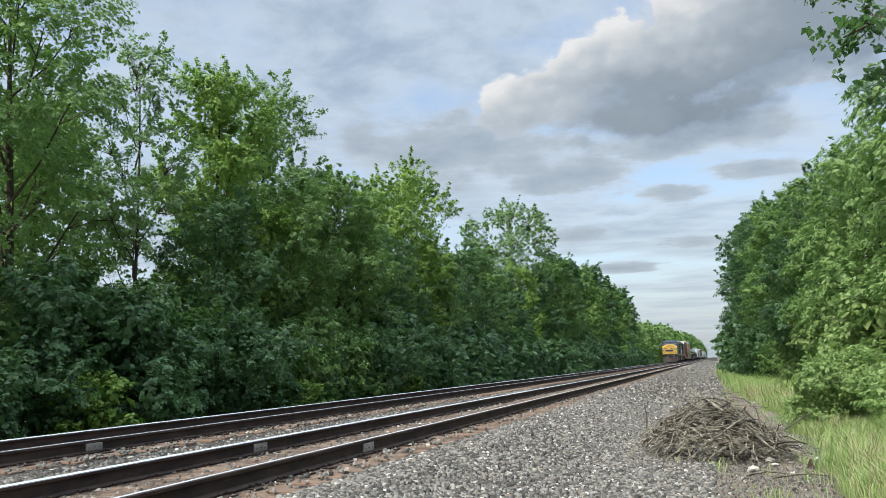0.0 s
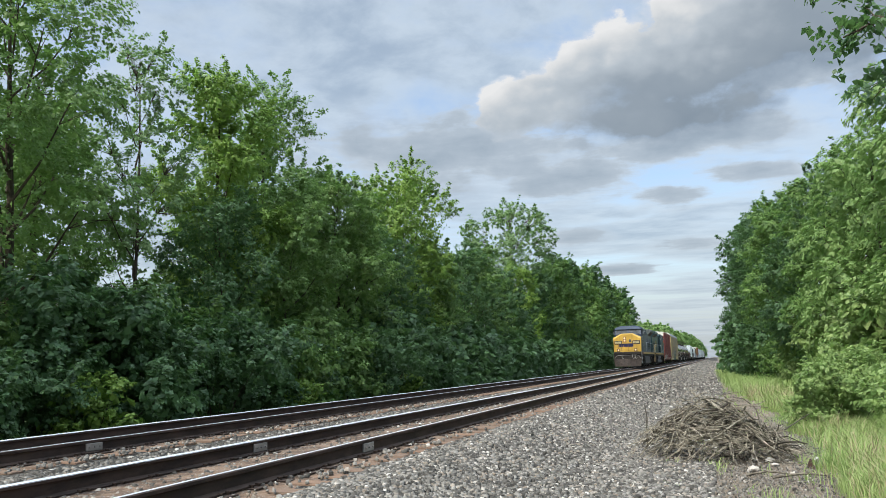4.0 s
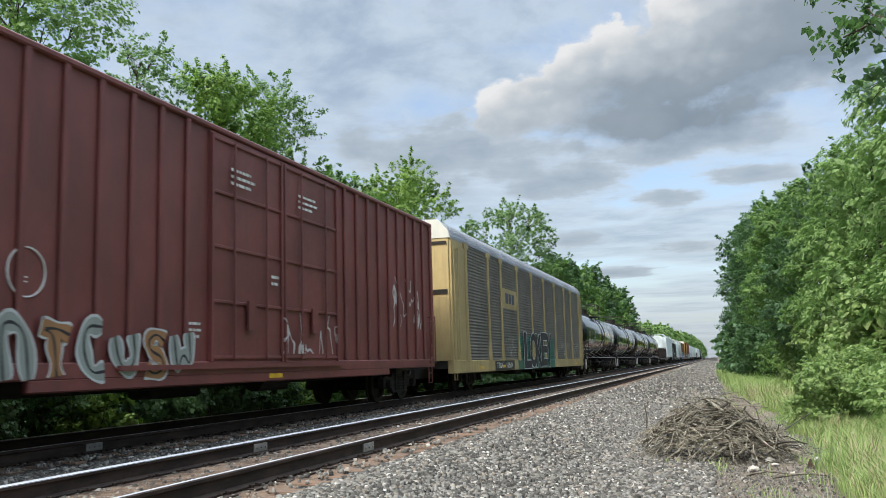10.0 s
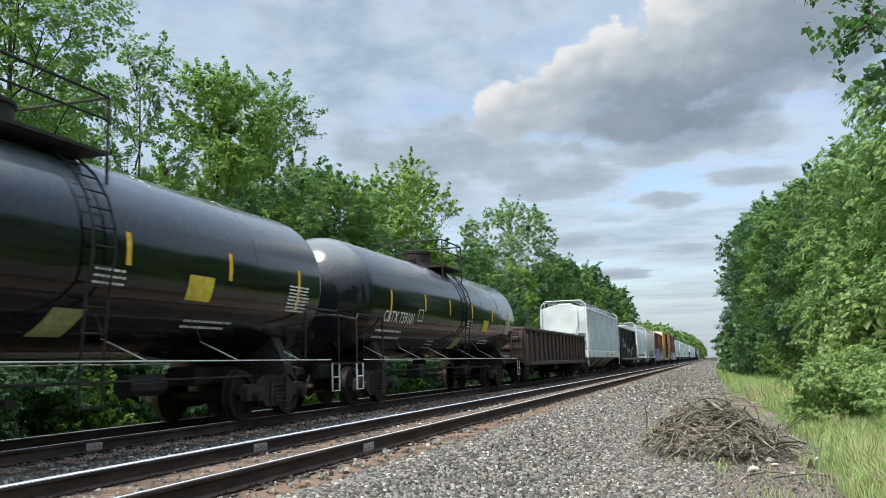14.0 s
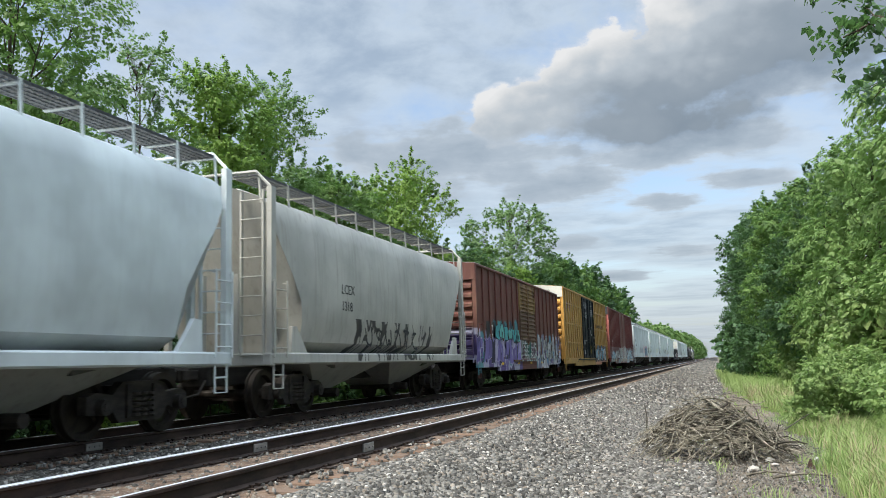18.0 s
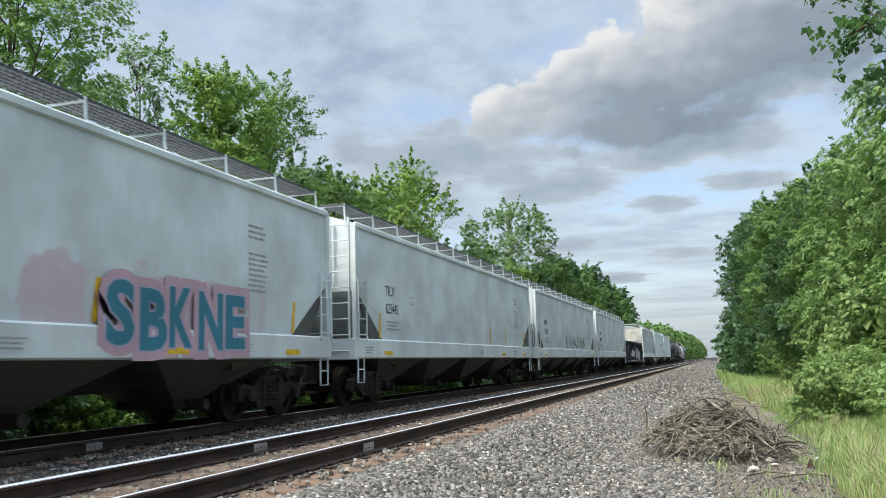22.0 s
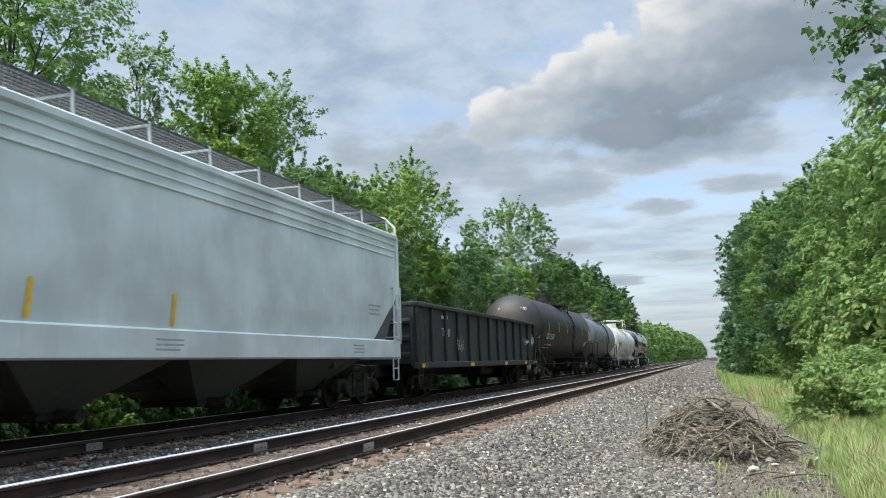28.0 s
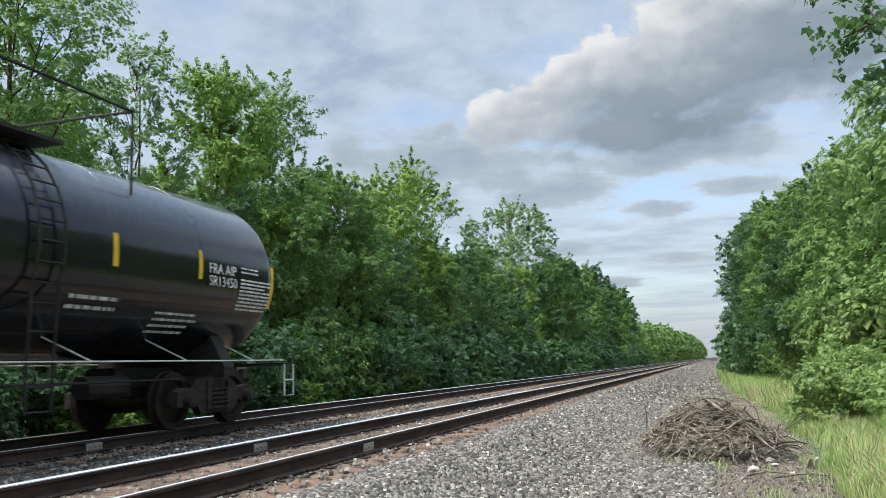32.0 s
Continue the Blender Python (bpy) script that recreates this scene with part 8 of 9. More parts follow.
M_SILL = paint("worn_yellow_sill", (0.42, 0.26, 0.07), 0.6, (0.10, 0.06, 0.045), 0.9)
M_ORANGE = paint("dirty_orange_end", (0.30, 0.15, 0.06), 0.55, (0.10, 0.07, 0.05), 0.5)
M_NUM = plain("pale_yellow_number", (0.58, 0.55, 0.36), 0.6)
M_GOLD = plain("gold_mark", (0.42, 0.29, 0.07), 0.55)


def spray(name, c):
    return paint(name, c, 0.6, (c[0] * 0.6, c[1] * 0.6, c[2] * 0.6), 0.3)


S_BLACK, S_WHITE = spray("spray_black", (0.022, 0.023, 0.026)), spray("spray_white", (0.55, 0.57, 0.57))
S_TEAL, S_PINK, S_LILAC = spray("spray_teal", (0.030, 0.185, 0.265)), spray("spray_pink", (0.52, 0.34, 0.40)), spray("spray_lilac", (0.40, 0.37, 0.52))
S_SKY, S_BLUE, S_ICE = spray("spray_sky", (0.20, 0.44, 0.58)), spray("spray_blue", (0.10, 0.26, 0.42)), spray("spray_ice", (0.42, 0.58, 0.64))
S_MIST, S_OCHRE, S_PURPLE = spray("spray_mist", (0.30, 0.33, 0.30)), spray("spray_ochre", (0.34, 0.17, 0.07)), spray("spray_purple", (0.13, 0.10, 0.28))
S_AQUA, S_MINT = spray("spray_aqua", (0.07, 0.38, 0.40)), spray("spray_mint", (0.16, 0.54, 0.50))
S_VIOLET, S_NIGHT, S_RED = spray("spray_violet", (0.20, 0.16, 0.42)), spray("spray_night", (0.018, 0.016, 0.05)), spray("spray_red", (0.26, 0.05, 0.06))


def build_train():
    T = []
    # two locomotives
    a = loco(0, "locomotive", "leading diesel locomotive, yellow nose, grimy blue-grey body, headlights lit", True, M_HOODBLUE, M_NAVY, M_NOSE, M_SILL, M_GREYBLUE, "521", M_ORANGE, M_NUM)
    letters("521", 0.62, M_NUM, a, -8.78, 2.98, HALF + 0.014, squeeze=0.95)
    part("speed_mark", Geo().add([(HALF + 0.014, -8.85, 2.84), (HALF + 0.014, -8.0, 2.80), (HALF + 0.014, -7.55, 2.76), (HALF + 0.014, -8.2, 2.66), (HALF + 0.014, -8.15, 2.74), (HALF + 0.014, -8.55, 2.72)], [(0, 1, 2, 3, 4, 5)]), M_GOLD, a, "gold flash below the number")
    letters("521", 0.19, M_BLACK, a, -LEN[0] / 2 + 0.27, 2.68, 0.76, facing="end", squeeze=1.25)
    letters("521", 0.19, M_BLACK, a, -LEN[0] / 2 + 0.27, 2.68, -1.16, facing="end", squeeze=1.25)
    bars(a, M_WHITE, HALF + 0.012, -7.6, 2.35, 0.14, 0.10, 1), bars(a, M_WHITE, HALF + 0.012, -6.9, 2.38, 0.14, 0.06, 1, seed=2)
    part("blue_patch", Geo().add([(HALF - 0.024, -7.1, 2.33), (HALF - 0.024, -5.75, 2.33), (HALF - 0.024, -6.25, 3.45), (HALF - 0.024, -7.1, 3.58)], [(0, 1, 2, 3)]), M_NAVY, a)
    T.append(a)
    b = loco(1, "locomotive", "trailing dark navy diesel locomotive running cab last", False, M_DARKNAVY, M_DARKNAVY, M_DARKNAVY, M_SILL, M_DARKNAVY, "5120", M_DARKNAVY, M_GOLD)
    letters("5120", 0.60, plain("tan_number", (0.36, 0.28, 0.20), 0.6), b, 6.5, 2.95, HALF + 0.014, squeeze=0.85)
    for y in (-3.95, -3.1, -2.25):
        part("company_mark", Geo().prism_x([(y, 2.55), (y + 0.62, 2.55), (y + 0.74, 3.36), (y + 0.12, 3.36)], 1.146, 1.150), M_GOLD, b, "gold block of the company mark")
    part("gold_line", Geo().box(1.146, 1.150, -4.62, -4.54, 2.3, 3.6).box(1.146, 1.150, -1.25, -1.17, 2.3, 3.6), M_GOLD, b)
    part("gold_spot", Geo().cyl((1.146, -4.2, 2.25), (1.150, -4.2, 2.25), 0.12, n=14).cyl((1.146, -3.7, 2.25), (1.150, -3.7, 2.25), 0.12, n=14), M_GOLD, b)
    for i, (y, z) in enumerate(((5.7, 3.9), (2.7, 3.6), (6.1, 1.85), (8.7, 1.95), (9.1, 1.95), (3.9, 1.85))):
        part("placard", Geo().box(HALF + 0.010, HALF + 0.014, y, y + 0.22, z, z + 0.2), M_WHITE, b)
    for y in (3.2, 5.0, 6.3, 7.5):
        s = Geo()
        for q in range(8):
            s.prism_y([(HALF + 0.0, 1.95 + q * 0.06), (HALF + 0.02, 1.96 + q * 0.06), (HALF, 1.99 + q * 0.06)], y, y + (0.7 if y > 6 else 0.5))
        part("louvre", s, M_DARKNAVY, b)
    T.append(b)
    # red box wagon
    c = boxcar(2, "box_wagon", "dark red ribbed box wagon with cream panel and spray paint", LEN[2], 5.05, M_TUSCAN, (-2.1, 2.9), M_TUSCAN_SUNLIT, 0.66, "plug", panel=M_CREAM)
    letters("TOBX  889243", 0.34, M_BLACK, c, -9.60, 4.58, -1.15, facing="end", squeeze=0.95)
    for q, (s, y, z) in enumerate((("TO", -8.38, 2.28), ("BX", -7.72, 2.28), ("88", -8.38, 1.86), ("92", -7.72, 1.86), ("43", -7.06, 1.86))):
        letters(s, 0.30, M_WHITE, c, y, z, HALF - 0.052)
    part("inspection_tag", Geo().box(HALF - 0.05, HALF - 0.046, -7.72, -7.38, 1.52, 1.76), plain("lime_tag", (0.35, 0.72, 0.12), 0.5), c)
    part("placard", Geo().box(HALF - 0.05, HALF - 0.046, -8.36, -8.0, 1.28, 1.46), M_SIGN, c)
    bars(c, M_WHITE, HALF + 0.024, -1.5, 4.02, 0.85, 0.36, 3, seed=4), bars(c, M_WHITE, HALF + 0.024, 1.0, 4.02, 0.85, 0.34, 3, seed=5)
    bars(c, M_WHITE, HALF + 0.024, -0.1, 2.4, 0.3, 0.25, 2, seed=6), bars(c, M_WHITE, HALF - 0.05, -2.6, 1.4, 0.4, 0.3, 3, seed=7)
    g = Geo()
    ring = [(HALF - 0.045, -5.95 + 0.30 * math.cos(q * math.pi / 12), 2.15 + 0.30 * math.sin(q * math.pi / 12)) for q in range(25)]
    part("plate_sign", g.tube(ring, 0.012, 4), M_WHITE, c)
    letters("F", 0.2, M_WHITE, c, -6.02, 1.96, HALF - 0.045)
    reflectors(c, (0.1,), HALF + 0.006, 0.76, 0.84, 0.5)
    T.append(c)
    T.append(autorack(3))
    # black tank wagons
    rows = ((4, "CTCX 300066"), (5, ""), (6, "CTCX 733839"), (7, "CBTX 739101"))
    for i, words in rows:
        R, cz = 1.50, 2.62
        lab = "glossy black tank wagon with white lettering and yellow reflectors"
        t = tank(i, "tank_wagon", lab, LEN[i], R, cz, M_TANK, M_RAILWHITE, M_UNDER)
        if words:
            shell_words(t, words, 0.42, M_WHITE, -6.75, 2.02, R, cz, squeeze=0.92)
        else:
            shell_words(t, "98", 0.42, M_WHITE, -5.38, 2.05, R, cz)
            shell_words(t, "CTCX", 0.42, M_WHITE, -7.4, 2.05, R, cz)
        g = Geo()
        shell_lines(g, R, cz, -6.9, -4.6, 1.62, 2, 0.055, 0.16, i), shell_lines(g, R, cz, -2.5, -1.7, 1.42, 3, 0.035, 0.09, i + 1), shell_lines(g, R, cz, 0.6, 1.4, 2.12, 3, 0.035, 0.09, i + 2)
        shell_lines(g, R, cz, 6.05, 6.95, 2.02, 8, 0.034, 0.065, i + 3), shell_lines(g, R, cz, 3.0, 4.4, 1.62, 2, 0.035, 0.09, i + 4)
        tagged(part("lettering", g, M_WHITE, t), kind="stuff")
        f = Geo()
        on_shell(f, R, cz, -4.2, -3.8, 2.12, 2.15), on_shell(f, R, cz, -4.2, -3.8, 2.42, 2.45), on_shell(f, R, cz, -4.2, -4.17, 2.12, 2.45), on_shell(f, R, cz, -3.83, -3.8, 2.12, 2.45)
        part("inspection_mark", f, M_WHITE, t)
        shell_words(t, "C", 0.16, M_WHITE, -4.07, 2.18, R, cz)
        part("placard", on_shell(Geo(), R, cz, 2.75, 3.45, 2.03, 2.42), M_SIGN, t, "yellow warning placard")
        part("placard", on_shell(Geo(), R, cz, 0.0, 0.62, 1.42, 1.78, 0.12), plain("pale_green_placard", (0.42, 0.46, 0.20), 0.5), t, "pale slanted placard")
        bars(t, M_WHITE, -1.0, -LEN[i] / 2 + 0.78, 3.0, 0.9, 0.30, 2, facing="end", seed=i)
        T.append(t)
    # rusty low wagon, pale hopper, tall black wagon
    T.append(gondola(8, "open_wagon", "low rusty brown open wagon with ribbed sides", LEN[8], 2.42, M_RUSTGON, 16, 0.92))
    h = hopper(9, "hopper_wagon", "pale grey covered hopper with three ribs under the eaves", LEN[9], 4.18, 4.52, M_HOP, M_HOP_BAY, 4, 3, hoop=True, frame_mat=M_HOP_F, dark_end=False)
    letters("DO NOT HAMMER ON CAR", 0.13, M_BLACK, h, 2.72, 1.26, HALF + 0.019)
    for y, ww in ((2.0, 0.5), (4.9, 0.4), (7.6, 0.5)):
        part("reflector", Geo().box(HALF + 0.016, HALF + 0.02, y, y + ww, 1.24, 1.36), M_MARK, h)
    for y in (0.4, 5.6, -5.0):
        bars(h, M_GREYBAR, HALF + 0.016, y, 1.2, 0.7, 0.28, 4, seed=int(y))
    bars(h, M_GREYBAR, HALF - 0.025, 6.8, 2.2, 0.5, 0.2, 3, seed=3)
    T.append(h)
    gq = gondola(10, "open_wagon", "tall sooty black open wagon with white number and chalked sides", LEN[10], 3.68, M_COALGON, 11, 1.02, True)
    for s, y, z in (("NS", -5.72, 2.40), ("SX", -4.86, 2.40), ("11", -5.64, 2.0), ("37", -4.8, 2.0)):
        letters(s, 0.42, M_WHITE, gq, y, z, HALF + 0.006)
    for y in (-5.80, -4.92):
        part("name_board", Geo().box(HALF - 0.098, HALF - 0.001, y, y + 0.80, 1.93, 2.78), S_BLACK, gq)
    bars(gq, M_GREYBAR, HALF - 0.095, -5.6, 1.3, 0.35, 0.4, 3, seed=1), bars(gq, M_GREYBAR, HALF - 0.095, -4.8, 1.3, 0.4, 0.4, 3, seed=2)
    reflectors(gq, (-6.18, -3.55, -1.03, 1.6, 4.2, 6.6), HALF - 0.003, 1.12, 1.62, 0.10)
    g = Geo()
    for i in range(22):
        g.box(HALF + 0.006, HALF + 0.01, -7.0 + i * 0.64, -6.75 + i * 0.64, 0.95, 0.99)
    tagged(part("stencil", g, M_WHITE, gq), kind="stuff")
    T.append(gq)
    # two round-sided hoppers
    h = hopper(11, "hopper_wagon", "white round-sided covered hopper with open end frames", LEN[11], 4.05, 4.40, M_HOP, M_HOP_DARK, 2, 0, True, hoop=True, sill=(1.0, 1.22), frame_mat=M_HOP_F)
    bars(h, M_BLACK, HALF - 0.02, -2.6, 2.2, 0.8, 0.5, 2, seed=1)
    T.append(h)
    h = hopper(12, "hopper_wagon", "dingy cream round-sided covered hopper with scrawled lower side", LEN[12], 4.05, 4.40, M_HOP_WARM, M_HOP_DARK, 2, 0, True, hoop=True, sill=(1.0, 1.22), frame_mat=M_HOP_WARM)
    letters("LCEX", 0.30, M_BLACK, h, -3.2, 2.52, HALF - 0.015), letters("1318", 0.30, M_BLACK, h, -3.2, 2.15, HALF - 0.015)
    T.append(h)
    # three box wagons
    c = boxcar(13, "box_wagon", "oxide brown box wagon with purple and teal spray paint", LEN[13], 4.42, M_BROWN, (-1.25, 1.95), None, 0.92, "slide", door_mat=M_RUSTDOOR, sill=0.66)
    part("name_board", Geo().box(HALF - 0.05, HALF - 0.045, -6.6, -5.4, 1.72, 2.42), M_DARKPANEL, c)
    letters("TY", 0.30, M_WHITE, c, -6.05, 2.10, HALF - 0.04), letters("880", 0.30, M_WHITE, c, -6.15, 1.78, HALF - 0.04)
    for y in (-4.7, -1.9, 0.6, 3.0, 5.6):
        part("reflector", Geo().box(HALF + 0.006, HALF + 0.01, y, y + 0.35, 0.84, 0.93), M_MARK, c)
    T.append(c)
    c = boxcar(14, "box_wagon", "mustard yellow box wagon with black plug doors and blue spray paint", LEN[14], 5.0, M_YELLOW, (-2.55, 2.5), M_YELLOW_SUNLIT, 0.80, "plug", panel=M_CREAM, door_mat=M_BLACKDOOR, sill=0.66, roof_mat=M_YELLOW)
    for z in (1.9, 2.95, 4.05):
        for a, b2 in ((-9.3, -2.7), (2.65, 9.3)):
            part("rail_band", Geo().box(HALF - 0.06, HALF - 0.012, a, b2, z, z + 0.09, 0.01), M_YELLOW, c)
    letters("RAILCAR POOLING EXPERTS", 0.33, M_DARKTAN, c, 3.4, 3.10, HALF + 0.004, squeeze=0.88)
    part("company_mark", Geo().box(HALF + 0.0, HALF + 0.004, 5.2, 5.75, 3.98, 4.06).box(HALF, HALF + 0.004, 5.42, 5.52, 3.6, 3.98).box(HALF, HALF + 0.004, 5.95, 6.5, 3.98, 4.06).box(HALF, HALF + 0.004, 6.17, 6.27, 3.6, 3.98), plain("faded_red_mark", (0.34, 0.13, 0.07), 0.6), c, "faded red company mark")
    letters("CLOSE THIS DOOR\nBEFORE CLOSING\nMAIN DOOR", 0.17, M_GREYBAR, c, -1.35, 4.42, HALF + 0.026, align="CENTER")
    letters("CIERRE ESTA PUERTA\nANTES DE CERRAR\nLA PUERTA PRINCIPAL", 0.16, M_GREYBAR, c, -1.3, 3.82, HALF + 0.026, align="CENTER", squeeze=0.9)
    letters("CIERRE Y PONGA\nSEGURO EN AMBAS\nPUERTAS ANTES DE\nMOVER EL CARRO", 0.145, M_GREYBAR, c, 1.3, 4.10, HALF + 0.026, align="CENTER", squeeze=0.95)
    bars(c, M_GREYBAR, HALF + 0.024, 0.85, 4.28, 0.9, 0.36, 4, seed=9)
    for i, (y, z, ww, hh, mm) in enumerate(((-1.35, 1.9, 0.2, 0.28, M_WHITE), (-1.75, 1.75, 0.18, 0.22, None), (0.6, 2.6, 0.18, 0.28, M_WHITE), (0.9, 2.95, 0.24, 0.12, M_WHITE), (0.95, 2.5, 0.2, 0.1, M_WHITE), (1.2, 1.6, 0.16, 0.2, M_WHITE), (0.42, 1.35, 0.12, 0.55, M_MARK), (-2.3, 1.9, 0.5, 0.25, M_GREYBAR), (-2.3, 1.3, 0.4, 0.25, M_GREYBAR), (1.75, 2.3, 0.5, 0.16, M_GREYBAR))):
        part("placard", Geo().box(HALF + 0.024, HALF + 0.028, y, y + ww, z, z + hh), mm or plain("red_tag", (0.5, 0.06, 0.03), 0.5), c)
    letters("639939", 0.34, M_BLACK, c, -9.46, 4.56, -0.2, facing="end")
    bars(c, M_BLACK, -1.1, -9.46, 4.58, 0.7, 0.22, 1, facing="end")
    T.append(c)
    c = boxcar(15, "box_wagon", "maroon box wagon with end coloured lighter as if sunlit and pale blue spray paint", LEN[15], 5.0, M_MAROON, (-2.1, 2.55), M_MAROON_SUNLIT, 0.80, "slide", panel=M_DARKPANEL, sill=0.66)
    bars(c, M_WHITE, -0.5, -9.56, 4.6, 1.2, 0.2, 1, facing="end")
    for q, (s, y) in enumerate((("A", -8.2), ("OK", -7.5))):
        letters(s, 0.28, M_WHITE, c, y, 2.3, HALF - 0.05)
    bars(c, M_WHITE, HALF - 0.052, -8.2, 1.75, 1.1, 0.3, 1, seed=3)
    for y in (-6.0, -0.2, 2.7, 5.8, 8.3):
        part("reflector", Geo().box(HALF + 0.006, HALF + 0.01, y, y + 0.42, 0.80, 0.92), M_MARK, c)
    part("placard", Geo().box(HALF - 0.05, HALF - 0.046, 8.7, 9.1, 1.0, 1.3), M_SIGN, c)
    T.append(c)
    # pale pellet hoppers
    for i, lab, words, num, mat in ((16, "pale grey covered hopper with blue sprayed letters low on its side", "FPAX", "214423", M_HOP_SPRAY), (17, "clean pale grey covered hopper with black end triangles", "TILX", "623445", M_HOP),
                                    (18, "pale grey covered hopper with black scrawl on its side", "FPAX", "219407", M_HOP_SCRAWL), (19, "pale grey covered hopper with chalked sill", "FPAX", "200576", M_HOP)):
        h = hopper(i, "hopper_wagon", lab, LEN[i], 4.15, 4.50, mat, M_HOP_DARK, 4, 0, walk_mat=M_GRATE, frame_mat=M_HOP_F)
        letters(words, 0.36, M_BLACK, h, -7.78, 2.66, HALF - 0.026, squeeze=0.9), letters(num, 0.36, M_BLACK, h, -7.78, 2.22, HALF - 0.026, squeeze=0.85)
        bars(h, M_GREYBAR, HALF - 0.028, -7.7, 1.78, 1.0, 0.26, 3, seed=i)
        f = Geo()
        f.box(HALF - 0.028, HALF - 0.024, -5.95, -5.93, 2.52, 2.75).box(HALF - 0.028, HALF - 0.024, -5.7, -5.68, 2.52, 2.75).box(HALF - 0.028, HALF - 0.024, -5.95, -5.68, 2.73, 2.75).box(HALF - 0.028, HALF - 0.024, -5.95, -5.68, 2.52, 2.54)
        part("inspection_mark", f, M_GREYBAR, h)
        bars(h, M_GREYBAR, HALF - 0.028, 6.6, 2.25, 0.75, 0.75, 8, seed=i + 1), bars(h, M_GREYBAR, HALF - 0.028, 6.6, 3.2, 0.7, 0.3, 3, seed=i + 2)
        for y in (-8.25, 2.6, 5.0, 8.2):
            part("reflector", Geo().prism_x([(y, 1.60), (y + 0.10, 1.60), (y + 0.17, 2.20), (y + 0.07, 2.20)], HALF - 0.028, HALF - 0.024), M_MARK, h)
        for y in (-8.0, 4.2, 7.9):
            part("reflector", Geo().box(HALF + 0.016, HALF + 0.02, y, y + 0.55, 1.18, 1.28), M_MARK, h)
        for y in (-9.2, 1.0, 6.2):
            bars(h, M_GREYBAR, HALF + 0.016, y, 1.2, 0.5, 0.18, 3, seed=i + 3)
        bars(h, M_BLACK, 0.2, -LEN[i] / 2 + 0.78, 3.75, 0.55, 0.30, 2, facing="end", seed=i)
        T.append(h)
    g4 = gondola(20, "open_wagon", "blue-black open wagon with silver spray paint", LEN[20], 2.62, M_BLUEGON, 13, 0.78)
    letters("CIGX", 0.38, M_WHITE, g4, -6.5, 1.95, HALF - 0.09), letters("803237", 0.36, M_WHITE, g4, -6.55, 1.55, HALF - 0.09, squeeze=0.9)
    bars(g4, M_GREYBAR, HALF - 0.095, -6.5, 1.1, 0.9, 0.3, 3, seed=3)
    letters("803237", 0.26, M_WHITE, g4, -LEN[20] / 2 + 0.56, 2.26, 0.1, facing="end")
    part("placard", Geo().box(HALF - 0.09, HALF - 0.086, -7.6, -7.2, 1.12, 1.35), M_SIGN, g4), part("placard", Geo().box(HALF - 0.09, HALF - 0.086, 7.4, 7.75, 1.12, 1.35), M_SIGN, g4)
    ring = [(HALF - 0.09, -0.72 + 0.27 * math.cos(q * math.pi / 10), 1.45 + 0.32 * math.sin(q * math.pi / 10)) for q in range(21)]
    part("chalk_mark", Geo().tube(ring, 0.03, 4).box(HALF - 0.1, HALF - 0.07, -0.82, -0.78, 1.48, 1.62).box(HALF - 0.1, HALF - 0.07, -0.66, -0.62, 1.48, 1.62), M_WHITE, g4)
    T.append(g4)
    for i, lab, mat, words, num in ((21, "old mid-grey covered hopper with cream end and hoop", M_HOP_GREY, "", "64945"), (22, "pale grey covered hopper with ribs under its eaves and amber reflectors", M_HOP, "", ""), (23, "pale covered hopper with black number beside its ladder", M_HOP, "AEX", "21228")):
        h = hopper(i, "hopper_wagon", lab, LEN[i], 4.18, 4.52, mat, M_HOP_DARK if i != 22 else M_HOP_BAY, 4, 3, hoop=True, frame_mat=M_HOP_F, walk_mat=M_GRATE)
        if words:
            letters(words, 0.40, M_BLACK, h, -7.45, 2.62, HALF - 0.026, squeeze=0.9), letters(num, 0.38, M_BLACK, h, -7.45, 2.14, HALF - 0.026, squeeze=0.85)
        else:
            bars(h, M_GREYBAR, HALF - 0.028, -7.4, 2.2, 1.0, 0.8, 2, seed=i)
        if i == 21:
            part("end_panel", Geo().box(-1.36, 1.36, -LEN[i] / 2 + 0.775, -LEN[i] / 2 + 0.795, 2.95, 4.22), M_CREAM, h, "cream painted end")
            letters("64945", 0.20, M_BLACK, h, -LEN[i] / 2 + 0.77, 3.72, 0.3, facing="end")
        if i == 22:
            bars(h, M_BLACK, HALF - 0.028, 2.6, 2.6, 3.6, 0.42, 4, seed=8)
        for y in (-8.0, 5.2, 8.4) if i != 23 else (-7.9, -3.5, -0.6):
            part("reflector", Geo().box(HALF + 0.016, HALF + 0.02, y, y + 0.6, 1.22, 1.36), M_MARK, h) if i != 23 else part("reflector", Geo().prism_x([(y, 1.60), (y + 0.09, 1.60), (y + 0.15, 2.1), (y + 0.06, 2.1)], HALF - 0.028, HALF - 0.024), M_MARK, h)
        for y in (-6.2, -1.0, 6.2):
            bars(h, M_GREYBAR, HALF + 0.016, y, 1.2, 0.7, 0.22, 3, seed=int(y * 3) + i)
        bars(h, M_GREYBAR, HALF - 0.028, 7.2, 2.1, 0.8, 0.3, 3, seed=i)
        T.append(h)
    g5 = gondola(24, "open_wagon", "dusty black open wagon with chalk scrawls and amber plates", LEN[24], 2.66, M_DARKGON, 12, 0.96)
    letters("76041", 0.36, M_WHITE, g5, -5.6, 1.75, HALF - 0.09), bars(g5, M_WHITE, HALF - 0.095, -5.6, 2.2, 0.9, 0.22, 1)
    for y in (-7.8, -2.8, 2.0, 5.6, 7.6):
        part("reflector", Geo().box(HALF + 0.006, HALF + 0.01, y, y + 0.45, 0.84, 0.96), M_MARK, g5)
    T.append(g5)
